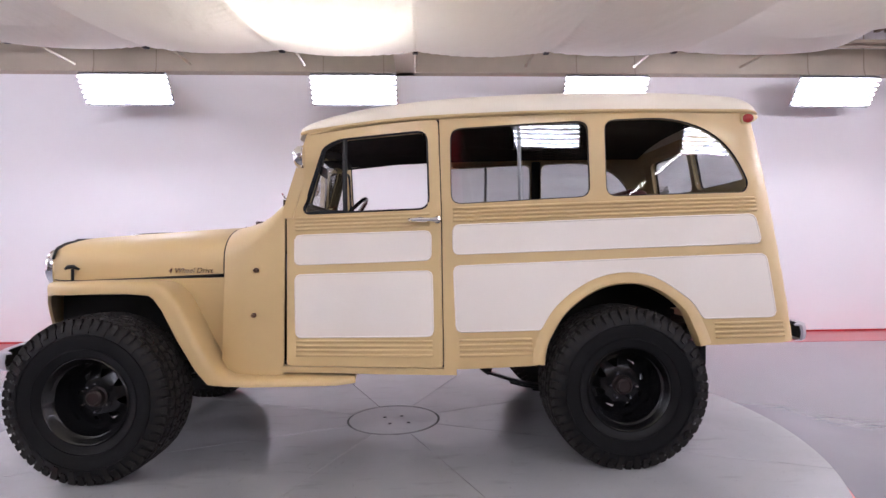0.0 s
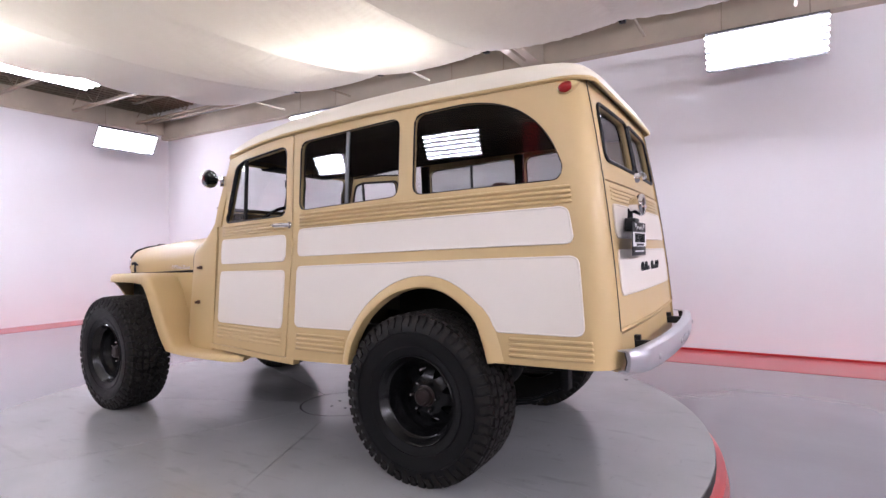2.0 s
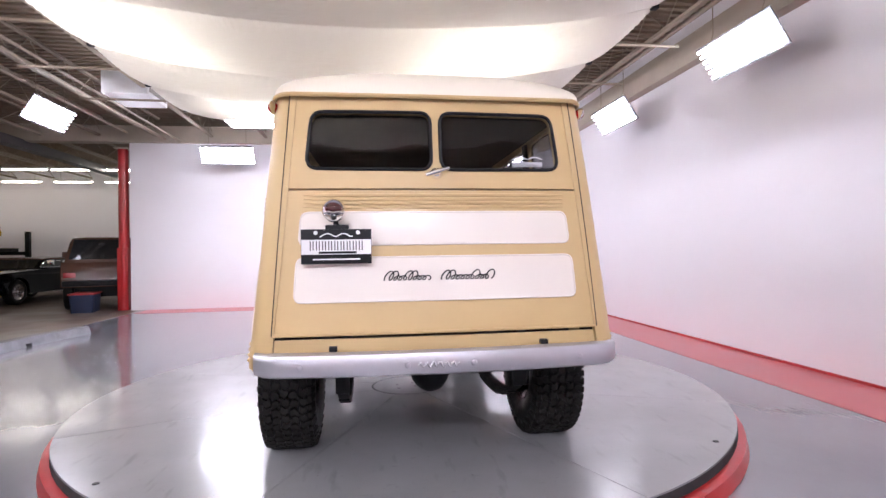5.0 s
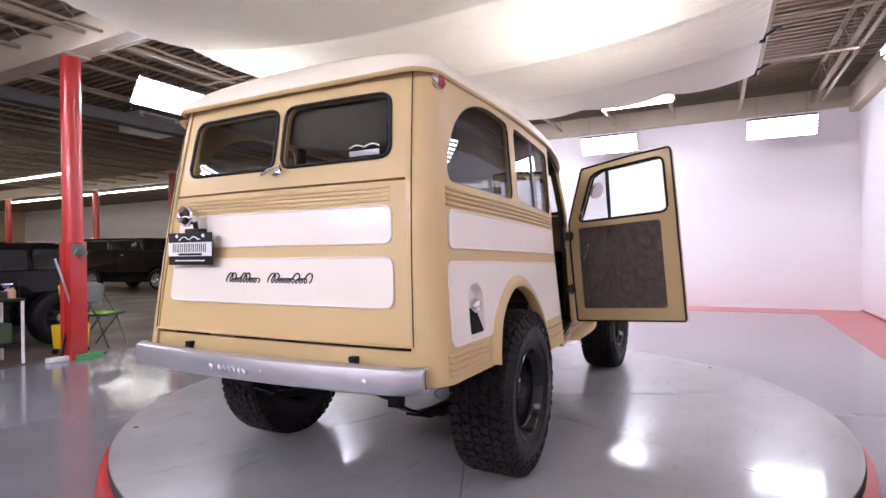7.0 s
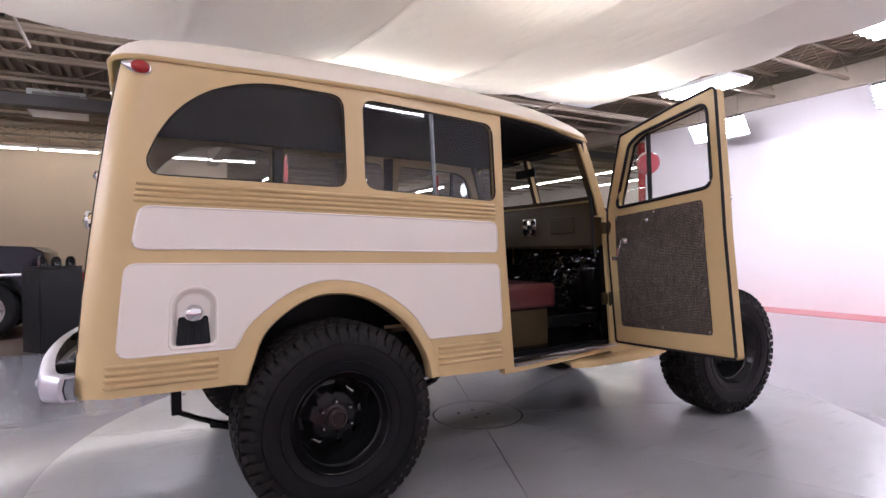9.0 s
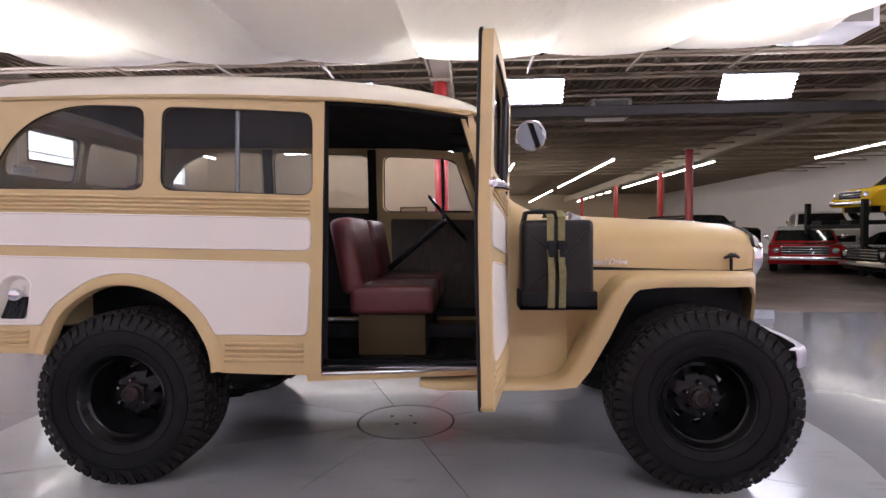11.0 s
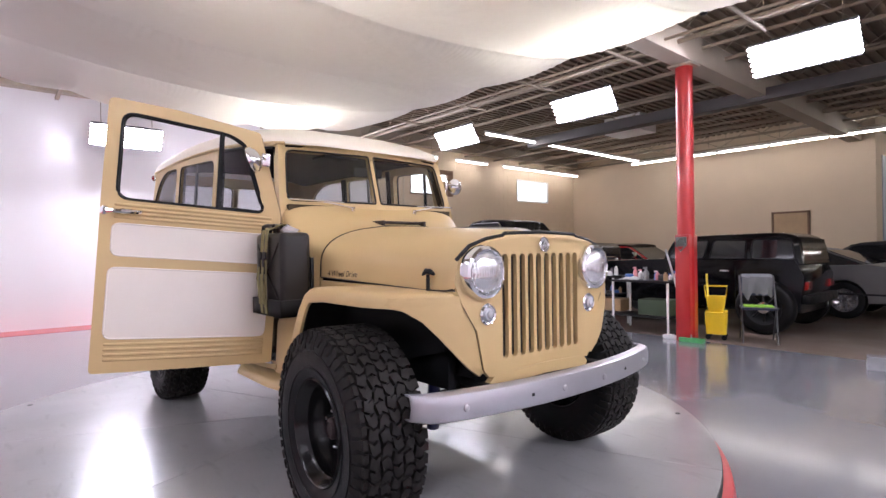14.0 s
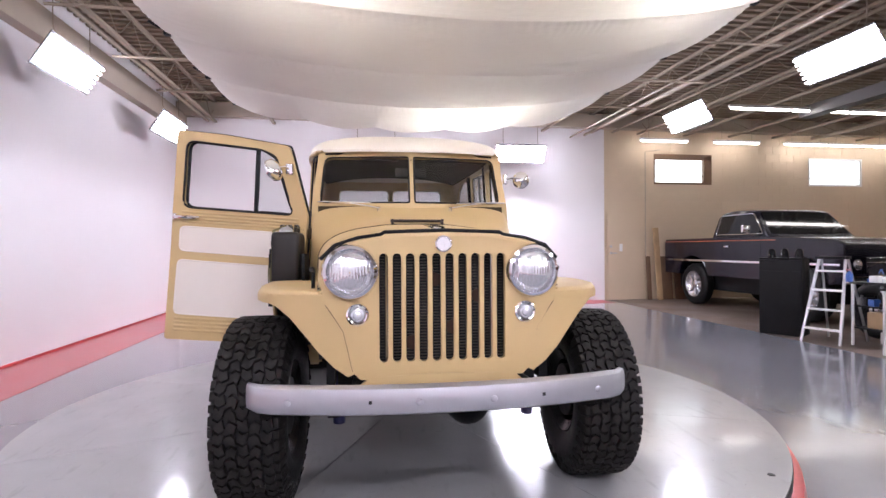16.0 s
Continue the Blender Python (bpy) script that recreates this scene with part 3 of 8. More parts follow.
turned(bm, [(2.3, FLOOR - 0.01), (RT + 0.065, FLOOR), (RT + 0.05, -0.075), (RT + 0.02, -0.065), (2.3, -0.065)], None, 96)
part("skirt", bm, REDPAINT, table, "glossy red skirt")
for x, y in ((0.05, 0.06), (-0.06, 0.04), (0.1, -0.08), (-0.02, -0.09)):
    bm = bmesh.new()
    turned(bm, [(0.003, 0), (0.012, 0), (0.012, 0.002), (0.003, 0.002)], pose(x, y, 0), 10)
    part("screw", bm, SATIN, table)

# ---- the station wagon ----
CHANNEL = surface("grey channel", (0.16, 0.165, 0.17), 0.4, 0.5)
wagon = thing("station_wagon", "vintage tan and cream station wagon with one door open", "car")


LIFT = 0.014                           # the body sides stand this much over their drawn lines


def lx(x):
    """The body grows slightly longer towards its rear."""
    return x + 0.025 * max(0.0, x - 0.1)


def rear_x(z):
    return 2.172 - 0.06 * (z - 0.6) - 0.055 * (z - 0.6) ** 2


def half(x, z):
    a = ease([-0.95, -0.7, -0.5, -0.1, 0.3, 0.8, 1.3, 1.95], [0.600, 0.625, 0.632, 0.700, 0.757, 0.790, 0.803, 0.800], x)
    up = ease([-0.5, 0.3, 1.9], [0.03, 0.06, 0.08], x)
    d = z - 1.1
    k = 0.10 if d < 0 else up
    return a - k * d


RC = 0.11


def side_map(s, off=0.0):
    def f(u, v):
        xs = rear_x(v) - RC
        if u <= 1.5:
            return (lx(u), s * (half(u, v) + off), v + LIFT)
        if u <= 1.9:
            x = 1.535 + (u - 1.5) / 0.4 * (xs - 1.535)
            return (x, s * (half(x, v) + off), v + LIFT)
        t = min(1.0, (u - 1.9) / 0.2) * math.pi / 2
        return (xs + (RC + off) * math.sin(t), s * (half(xs, v) - RC + (RC + off) * math.cos(t)), v + LIFT)
    return f


def rear_map(off=0.0):
    def f(u, v):
        return (rear_x(v) + off - 0.018 * (u / 0.7) ** 2 + 0.006, u, v)
    return f


ARCH_X = [0.787, 0.795, 0.821, 0.903, 1.05, 1.205, 1.352, 1.497, 1.545, 1.562, 1.567]
ARCH_Z = [0.515, 0.575, 0.652, 0.779, 0.888, 0.930, 0.908, 0.806, 0.690, 0.622, 0.600]
ARCH = [(ease(range(11), ARCH_X, k / 4), ease(range(11), ARCH_Z, k / 4)) for k in range(41)]


def arch_out(d):
    out = []
    for i, (x, z) in enumerate(ARCH):
        a, b = Vector(ARCH[max(0, i - 1)]), Vector(ARCH[min(len(ARCH) - 1, i + 1)])
        t = (b - a).normalized()
        n = Vector((-t.y, t.x))
        out.append((x + n.x * d, z + n.y * d))
    return out


W2 = rounded([(0.342, 1.341), (1.058, 1.376), (1.056, 1.785), (0.342, 1.746)], 0.06)
W3 = rounded([(1.14, 1.376), (1.845, 1.396), (1.872, 1.45), (1.845, 1.56), (1.79, 1.66), (1.70, 1.735), (1.58, 1.780), (1.44, 1.801), (1.14, 1.787)], [0.06, 0.04, 0.08, 0.1, 0.1, 0.1, 0.1, 0.1, 0.06])
DW = rounded([(-0.452, 1.302), (0.232, 1.320), (0.224, 1.738), (-0.250, 1.702), (-0.332, 1.662)], [0.05, 0.06, 0.06, 0.06, 0.03])
DOOR = [(-0.525, 0.50), (0.292, 0.50), (0.290, 1.30), (0.280, 1.799), (0.0, 1.783), (-0.405, 1.732), (-0.535, 1.30)]


def ribs(s, parent, u0, u1, zs, slope, off=0.0, x0=None):
    for z in zs:
        bm = bmesh.new()
        fm = side_map(s, off + 0.001)
        c = u0 if x0 is None else x0
        n = max(4, int((u1 - u0) / 0.06))
        us = [u0, u0 + 0.006] + [u0 + (u1 - u0) * q / n for q in range(1, n)] + [u1 - 0.006, u1]
        pts = [fm(u, z + slope * (u - c)) for u in us]
        tube(bm, pts, [0.003, 0.008] + [0.0088] * (n - 1) + [0.008, 0.003], 8)
        part("rib", bm, TAN, parent)


def white_panel(s, parent, outline, name="panel", holes=()):
    bm = bmesh.new()
    sheet(bm, outline, list(holes), side_map(s, 0.005), 0.012, 0.09, -s)
    ob = part(name, bm, CREAM, parent, "cream painted panel")
    bm = bmesh.new()
    tube(bm, rim_line(outline, side_map(s, 0.003), 0.06), 0.0045, 6, True)
    part("moulding", bm, CREAM, ob)
    return ob


def gasket(parent, outline, fm, r=0.009, name="seal"):
    bm = bmesh.new()
    tube(bm, rim_line(outline, fm, 0.05), r * 0.66, 6, True)
    return part(name, bm, SEAL, parent, "black rubber seal")


FILLER = (1.701, 0.879)          # centre of the fuel cap


def filler_line(k=1.0):
    """Arched outline of the fuel filler recess, shrunk by k about the cap."""
    arc = [(0.060 * math.cos(math.pi * i / 16), 0.035 + 0.060 * math.sin(math.pi * i / 16)) for i in range(17)]
    return [(FILLER[0] + u * k, FILLER[1] + v * k) for u, v in [(-0.060, -0.10), (-0.052, -0.116), (0.052, -0.116), (0.060, -0.10)] + arc]


for s in (-1, 1):
    body = bmesh.new()
    outl = [(0.298, 0.49), (0.5, 0.497), (0.74, 0.508)] + ARCH + [(1.9, 0.607), (2.1, 0.615), (2.1, 1.2), (2.1, 1.845), (1.9, 1.846), (1.0, 1.838), (0.3, 1.818), (0.0, 1.802), (-0.41, 1.762), (-0.42, 1.745), (-0.405, 1.738), (0.0, 1.789), (0.286, 1.805), (0.296, 1.30)]
    sheet(body, outl, [W2, W3] + ([filler_line(0.98)] if s > 0 else []), side_map(s), 0.03, 0.07, -s)
    side = part("body_side", body, TAN, wagon)
    # flared wheel arch
    fl = bmesh.new()
    prof = []
    for d, o in ((-0.012, -0.03), (-0.012, 0.006), (-0.004, 0.022), (0.01, 0.024), (0.03, 0.016), (0.048, 0.002), (0.048, -0.02)):
        prof.append([side_map(s, o)(x, z) for x, z in arch_out(d)])
    skin(fl, [list(r) for r in zip(*prof)], True, True)
    part("wheel_arch", fl, TAN, wagon, "raised tan arch lip")
    up = rounded([(0.352, 1.080), (1.878, 1.126), (1.868, 1.280), (0.352, 1.232)], 0.035)
    white_panel(s, side, up)
    ao = [p for p in arch_out(0.052) if p[1] > (0.70 if p[0] < 1.2 else 0.745)]
    low = [(0.362, 0.680), (ao[0][0] - 0.012, 0.690)] + ao + [(ao[-1][0] + 0.012, 0.738), (1.890, 0.742), (1.888, 1.070), (0.352, 1.018)]
    low = rounded(low, [0.035, 0.02] + [0.0] * len(ao) + [0.012, 0.035, 0.035, 0.035])
    white_panel(s, side, low, holes=[filler_line(0.98)] if s > 0 else [])
    ribs(s, side, 0.352, 1.888, (1.256, 1.277, 1.298, 1.319), 0.031)
    ribs(s, side, 0.375, 0.74, (0.560, 0.585, 0.610, 0.635), 0.02)
    ribs(s, side, 1.632, 1.925, (0.640, 0.663, 0.686, 0.709), 0.02)
    for nm, w in (("side_window", W2), ("side_window", W3)):
        bm = bmesh.new()
        sheet(bm, w, [], side_map(s, -0.014), 0.004, 0.2, -s)
        g = part(nm, bm, GLASS if s < 0 else TINT, wagon, "clear side glass")
        gasket(g, w, side_map(s, -0.006))
        if w is W2:
            bm = bmesh.new()
            tube(bm, [side_map(s, -0.016)(0.70, z) for z in (1.36, 1.55, 1.764)], 0.011, 6)
            part("window_divider", bm, CHANNEL, g, "grey sliding-glass channel")


def door(s, name, label):
    """A front door with its window, panels and handle, in closed position on side s."""
    bm = bmesh.new()
    sheet(bm, rounded(DOOR, [0.02, 0.02, 0, 0.03, 0, 0.02, 0.02]), [DW], side_map(s, 0.003), 0.045, 0.07, -s)
    d = part(name, bm, TAN, wagon, label)
    white_panel(s, d, rounded([(-0.490, 1.030), (0.238, 1.052), (0.238, 1.204), (-0.490, 1.188)], 0.035))
    white_panel(s, d, rounded([(-0.478, 0.645), (0.246, 0.660), (0.243, 0.995), (-0.488, 0.975)], 0.035))
    ribs(s, d, -0.49, 0.235, (1.218, 1.238, 1.258, 1.278), 0.022)
    ribs(s, d, -0.478, 0.243, (0.552, 0.576, 0.600, 0.624), 0.012)
    gasket(d, DW, side_map(s, -0.002), 0.011)
    bm = bmesh.new()
    quarter = [(-0.44, 1.310), (-0.222, 1.316), (-0.222, 1.702), (-0.258, 1.692), (-0.322, 1.655)]
    sheet(bm, quarter, [], side_map(s, -0.016), 0.004, 0.2, -s)
    q = part("quarter_glass", bm, GLASS, d, "clear swivelling quarter glass")
    bm = bmesh.new()
    tube(bm, [side_map(s, -0.008)(-0.215, z) for z in (1.31, 1.5, 1.708)], 0.013, 6)
    tube(bm, rim_line(quarter, side_map(s, -0.010), 0.06), 0.008, 6, True)
    part("quarter_frame", bm, SEAL, d, "black quarter window frame")
    # pull handle
    bm = bmesh.new()
    fm = side_map(s, 0.0)
    pts = []
    for t in range(9):
        x = 0.125 + 0.15 * t / 8
        o = 0.014 + 0.035 * math.sin(math.pi * min(1, t / 7)) ** 0.5 if t < 8 else 0.012
        p = side_map(s, o)(x, 1.262)
        pts.append(p)
    tube(bm, pts, [0.010, 0.012, 0.012, 0.012, 0.012, 0.012, 0.013, 0.016, 0.014], 8)
    p = fm(0.272, 1.262)
    turned(bm, [(0.004, 0), (0.022, 0), (0.02, 0.012), (0.004, 0.016)], Matrix.Translation(p) @ pose(0, 0, 0, -90 * s, 0, 0), 16)
    part("handle", bm, CHROME, d, "chrome pull handle")
    return d


left = door(-1, "door", "closed tan and cream driver door")
right = door(1, "door", "wide open tan and cream passenger door")
HINGE = Vector((-0.535, 0.66, 0.5))
SWING = Matrix.Translation(HINGE) @ Matrix.Rotation(radians(-4.88), 4, "Y") @ Matrix.Rotation(radians(2.38), 4, "X") @ Matrix.Rotation(radians(73), 4, "Z") @ Matrix.Translation(-HINGE)
right.matrix_local = Matrix.Translation((-0.029, 0.049, 0.018)) @ SWING
bm = bmesh.new()
tube(bm, rim_line(rounded(DOOR, [0.02, 0.02, 0, 0.03, 0, 0.02, 0.02]), side_map(1, -0.043), 0.08), 0.008, 6, True)
part("weatherstrip", bm, SEAL, right, "black rubber weatherstrip")
gasket(right, DW, side_map(1, -0.041), 0.016, "inner_seal")
bm = bmesh.new()
card = rounded([(-0.452, 0.600), (0.175, 0.600), (0.175, 1.265), (-0.452, 1.250)], 0.02)
sheet(bm, card, [], side_map(1, -0.044), 0.006, 0.2, -1)
cd = part("door_card", bm, WEAVE, right, "brown and black woven door card")
for u, v in dense(rounded([(-0.437, 0.615), (0.16, 0.615), (0.16, 1.25), (-0.437, 1.236)], 0), 0.2):
    bm = bmesh.new()
    x, y, z = side_map(1, -0.051)(u, v)
    turned(bm, [(0.002, 0), (0.007, 0), (0.005, 0.004), (0.002, 0.005)], Matrix.Translation((x, y, z)) @ pose(0, 0, 0, 90, 0, 0), 8)
    part("screw", bm, CHROME, cd)
bm = bmesh.new()
x, y, z = side_map(1, -0.05)(-0.37, 1.10)
turned(bm, [(0.004, 0), (0.022, 0), (0.016, 0.018), (0.004, 0.02)], Matrix.Translation((x, y, z)) @ pose(0, 0, 0, 90, 0, 0), 16)
tube(bm, [(x, y - 0.02, z), (x - 0.012, y - 0.035, z - 0.045), (x - 0.03, y - 0.035, z - 0.105)], 0.008, 8)
turned(bm, [(0.004, 0), (0.014, 0.0), (0.012, 0.025), (0.004, 0.03)], Matrix.Translation((x - 0.03, y - 0.035, z - 0.105)) @ pose(0, 0, 0, 90, 0, 0), 12)
part("window_crank", bm, CHROME, right, "chrome window crank")
bm = bmesh.new()
x, y, z = side_map(1, -0.05)(-0.20, 1.205)
turned(bm, [(0.004, 0), (0.017, 0), (0.013, 0.012), (0.004, 0.014)], Matrix.Translation((x, y, z)) @ pose(0, 0, 0, 90, 0, 0), 12)
part("lock_knob", bm, CHROME, right)

for z in (0.79, 1.226):
    bm = bmesh.new()
    box(bm, -0.560, -0.515, 0.628, 0.655, z - 0.035, z + 0.035, 0.004)
    box(bm, -0.575, -0.545, 0.650, 0.690, z - 0.030, z + 0.030, 0.004)
    tube(bm, [(-0.552, 0.668, z - 0.042), (-0.552, 0.668, z + 0.042)], 0.009, 8)
    part("hinge", bm, DRAB, wagon, "drab door hinge")

# ---- nose: hood, cowl, windshield ----
def nose_ring(x, hw, z0, zs, zt, n, bulge=0.0, k=14):
    pts = [(x, -hw, z0)]
    for i in range(2 * k + 1):
        t = math.pi * i / (2 * k)
        c, sn = math.cos(t), math.sin(t)
        y = -hw * (abs(c) ** (2 / n)) * (1 if c >= 0 else -1)
        z = zs + (zt - zs) * sn ** (2 / n)
        z += bulge * max(0, 1 - (abs(y) / 0.25) ** 8) if abs(y) < 0.25 else 0
        pts.append((x, y, z))
    pts.append((x, hw, z0))
    return pts


def shell(bm, rings, thick=0.012):
    """An open lofted skin with thickness: the inner side is pulled in."""
    inner = []
    for r in rings:
        c = Vector((r[0][0], 0, min(p[2] for p in r)))
        inner.append([tuple(Vector(p) + Vector((0, -math.copysign(thick, p[1]) if abs(p[1]) > 0.05 else 0, -thick if p[2] > c.z + 0.02 else 0))) for p in r])
    full = [list(r) + list(reversed(q)) for r, q in zip(rings, inner)]
    return skin(bm, full, True, True)


bm = bmesh.new()
hood = []
for x, hw, z0, zs, zt, n, b in ((-1.887, 0.488, 0.985, 1.02, 1.184, 2.8, 0.004), (-1.879, 0.498, 0.972, 1.015, 1.192, 2.8, 0.008), (-1.84, 0.505, 0.965, 1.01, 1.196, 2.8, 0.012), (-1.7, 0.515, 0.962, 1.01, 1.205, 2.8, 0.014), (-1.4, 0.530, 0.968, 1.01, 1.222, 2.8, 0.012), (-1.1, 0.552, 0.976, 1.015, 1.240, 2.8, 0.008), (-0.893, 0.575, 0.982, 1.02, 1.252, 2.8, 0.004)):
    hood.append(nose_ring(x, hw, z0, zs, zt, n, b))
hood = [[(x + 1.0 * max(0, -1.55 - x) / 0.33 * 2.0 * max(0, abs(y) - 0.36) ** 2, y, z) for x, y, z in r] for r in hood]
hood = [[(x, y, z + LIFT * (x + 1.88)) for x, y, z in r] for r in hood]
shell(bm, hood)
hd = part("hood", bm, TAN, wagon, "tan hood")
bm = bmesh.new()
cowl = []
for x, hw, z0, zs, zt, n in ((-0.885, 0.580, 0.50, 1.02, 1.255, 2.8), (-0.82, 0.610, 0.46, 1.04, 1.266, 2.9), (-0.72, 0.630, 0.45, 1.08, 1.292, 3.2), (-0.64, 0.636, 0.45, 1.14, 1.330, 3.8), (-0.585, 0.636, 0.45, 1.2, 1.372, 4.5), (-0.545, 0.634, 0.45, 1.24, 1.395, 5.5)):
    r = nose_ring(x, hw, z0, zs, zt, n)
    r[0] = (x, -hw - 0.05, z0)
    r[-1] = (x, hw + 0.05, z0)
    cowl.append([(a, b, c + (LIFT if c > 0.6 else 0.0)) for a, b, c in r])
shell(bm, cowl, 0.02)
part("cowl", bm, TAN, wagon, "tan cowl in front of the windshield")
# dark gaps round the hood
for s in (-1, 1):
    bm = bmesh.new()
    tube(bm, [(r[0][0], s * (abs(r[0][1]) + 0.0005), r[0][2] - 0.001) for r in hood[1:]], 0.0035, 5)
    part("panel_seam", bm, DARKGAP, wagon)
bm = bmesh.new()
tube(bm, [(-0.889, y * 1.003, z + 0.001) for x, y, z in hood[-1]], 0.0032, 5)
part("panel_seam", bm, DARKGAP, wagon)
# hood side below the hood line
for s in (-1, 1):
    def valance(u, v):
        return (u, s * (0.500 + 0.075 * (u + 1.86) / 0.97), v)
    bm = bmesh.new()
    sheet(bm, [(-1.79, 0.72), (-0.93, 0.50), (-0.955, 0.62), (-1.02, 0.75), (-1.10, 0.90), (-1.17, 0.945), (-1.79, 0.948)], [], valance, 0.02, 0.2, -s)
    part("inner_fender", bm, SATIN, wagon, "black inner fender")
    bm = bmesh.new()
    sheet(bm, [(-1.85, 0.950), (-1.168, 0.950), (-1.095, 0.905), (-1.015, 0.755), (-0.95, 0.625), (-0.925, 0.50), (-0.89, 0.48), (-0.89, 0.978), (-1.85, 0.962)], [], valance, 0.018, 0.2, -s)
    part("cowl_side", bm, TAN, wagon)


def ws_map(off=0.0):
    def f(u, v):
        t = (v - 1.39) / 0.36
        return (-0.572 + 0.105 * t - off + 0.045 * (abs(u) / 0.6) ** 1.5, u, v + LIFT)
    return f


bm = bmesh.new()
wsl = rounded([(0.018, 1.412), (0.590, 1.412), (0.560, 1.715), (0.018, 1.722)], [0.015, 0.04, 0.045, 0.015])
wsr = [(-u, v) for u, v in reversed(wsl)]
sheet(bm, [(-0.640, 1.33), (0.640, 1.33), (0.636, 1.42), (0.598, 1.762), (-0.598, 1.762), (-0.636, 1.42)], [wsl, wsr], ws_map(), 0.035, 0.07, -1)
wf = part("windshield_frame", bm, TAN, wagon, "tan windshield frame")
for w in (wsl, wsr):
    bm = bmesh.new()
    sheet(bm, w, [], ws_map(-0.012), 0.004, 0.2, -1)
    g = part("windshield", bm, GLASS, wagon, "split windshield glass")
    gasket(g, w, ws_map(0.0), 0.009)
# pillars beside the windshield
for s in (-1, 1):
    bm = bmesh.new()
    rings = []
    for z in (1.28, 1.40, 1.55, 1.70, 1.765):
        t = (z - 1.39) / 0.36
        xf = -0.572 + 0.105 * t + 0.045
        y1 = (0.640 - 0.115 * (z - 1.42)) if z > 1.4 else 0.640
        z += LIFT
        rings.append([(xf, s * (y1 - 0.05), z), (xf - 0.004, s * y1, z), (xf + 0.03, s * (y1 + 0.004), z), (xf + 0.06, s * y1, z), (xf + 0.06, s * (y1 - 0.05), z)])
    skin(bm, rings, True, True)
    part("pillar", bm, TAN, wagon)

# ---- roof ----
def eave(x):
    return ease([-0.5, -0.4, 0.0, 0.3, 1.0, 1.9, 2.05], [1.771, 1.781, 1.819, 1.836, 1.858, 1.864, 1.862], x)


def roof_half(x):
    if x > 1.86:
        t = min(1.0, (x - 1.86) / 0.14)
        return 0.640 + 0.105 * math.sqrt(max(0, 1 - t ** 2)) if t < 1 else 0.640
    return ease([-0.5, -0.46, -0.4, -0.1, 0.3, 1.0, 1.86], [0.45, 0.575, 0.612, 0.676, 0.724, 0.752, 0.745], x)


def crown(x):
    return ease([-0.5, -0.47, -0.38, -0.2, 0.1, 0.5, 1.0, 1.6, 1.85, 1.94, 1.985, 2.003], [1.781, 1.818, 1.872, 1.926, 1.974, 2.010, 2.030, 2.028, 2.004, 1.966, 1.912, 1.869], x)


bm = bmesh.new()
xs = [-0.50, -0.485, -0.46, -0.42, -0.36, -0.28, -0.15, 0, 0.2, 0.45, 0.75, 1.05, 1.35, 1.6, 1.75, 1.86, 1.90, 1.935, 1.96, 1.98, 1.992, 2.0]
rings = []
for x in xs:
    hw, e, c = roof_half(x), eave(x), crown(x)
    top = []
    for i in range(29):
        t = math.pi * i / 28
        cs, sn = math.cos(t), math.sin(t)
        y = -hw * abs(cs) ** (2 / 2.7) * (1 if cs >= 0 else -1)
        top.append((lx(x), y, e + (c - e) * sn ** (2 / 2.7)))
    low = [(x, y * 0.985, min(z - 0.014, e - 0.008) if i in (0, 28) else z - 0.016) for i, (x, y, z) in enumerate(top)]
    rings.append(top + low[::-1])
skin(bm, rings, True, True)
part("roof", bm, ROOFPAINT, wagon, "cream painted roof")
bm = bmesh.new()
tube(bm, [(lx(x), s * (roof_half(x) + 0.002), eave(x) - 0.012) for s in (-1,) for x in xs[2:]] + [(2.052, 0, 1.852)] + [(lx(x), roof_half(x) + 0.002, eave(x) - 0.012) for x in reversed(xs[2:])], 0.010, 6)
part("drip_rail", bm, TAN, wagon)
bm = bmesh.new()
rings = []
for x in (-0.44, -0.3, 0, 0.4, 1.0, 1.6, 1.90):
    hw, e, c = roof_half(x) - 0.04, eave(x), crown(x) - 0.03
    top = [(lx(x), -hw + 2 * hw * i / 16, e - 0.02 + (c - e - 0.02) * (1 - abs(2 * i / 16 - 1) ** 2.6)) for i in range(17)]
    rings.append(top + [(x, y, z - 0.012) for x, y, z in reversed(top)])
skin(bm, rings, True, True)
part("headliner", bm, HEADLINER, wagon, "dark grey headliner")

bm = bmesh.new()
sheet(bm, [(-0.655, 1.812), (0.655, 1.812), (0.645, 1.868), (-0.645, 1.868)], [], rear_map(0.0), 0.05, 0.2, 1)
part("rear_header", bm, TAN, wagon)

# ---- tailgate ----
bm = bmesh.new()
RW = [rounded([(0.022, 1.505), (0.590, 1.509), (0.566, 1.777), (0.022, 1.780)], 0.055)]
RW.append([(-u, v) for u, v in reversed(RW[0])])
lift = rounded([(-0.687, 1.418), (0.687, 1.418), (0.660, 1.846), (-0.660, 1.846)], 0.015)
sheet(bm, lift, RW, rear_map(0.004), 0.035, 0.07, 1)
lg = part("liftgate", bm, TAN, wagon, "closed tan upper liftgate")
for w in RW:
    bm = bmesh.new()
    sheet(bm, w, [], rear_map(-0.012), 0.004, 0.2, 1)
    g = part("rear_window", bm, TINT, lg, "tinted rear glass")
    gasket(g, w, rear_map(0.008), 0.013)
bm = bmesh.new()
gate = rounded([(-0.731, 0.765), (0.731, 0.765), (0.689, 1.408), (-0.689, 1.408)], 0.015)
sheet(bm, gate, [], rear_map(0.006), 0.04, 0.09, 1)
tg = part("tailgate", bm, TAN, wagon, "closed tan and cream tailgate")


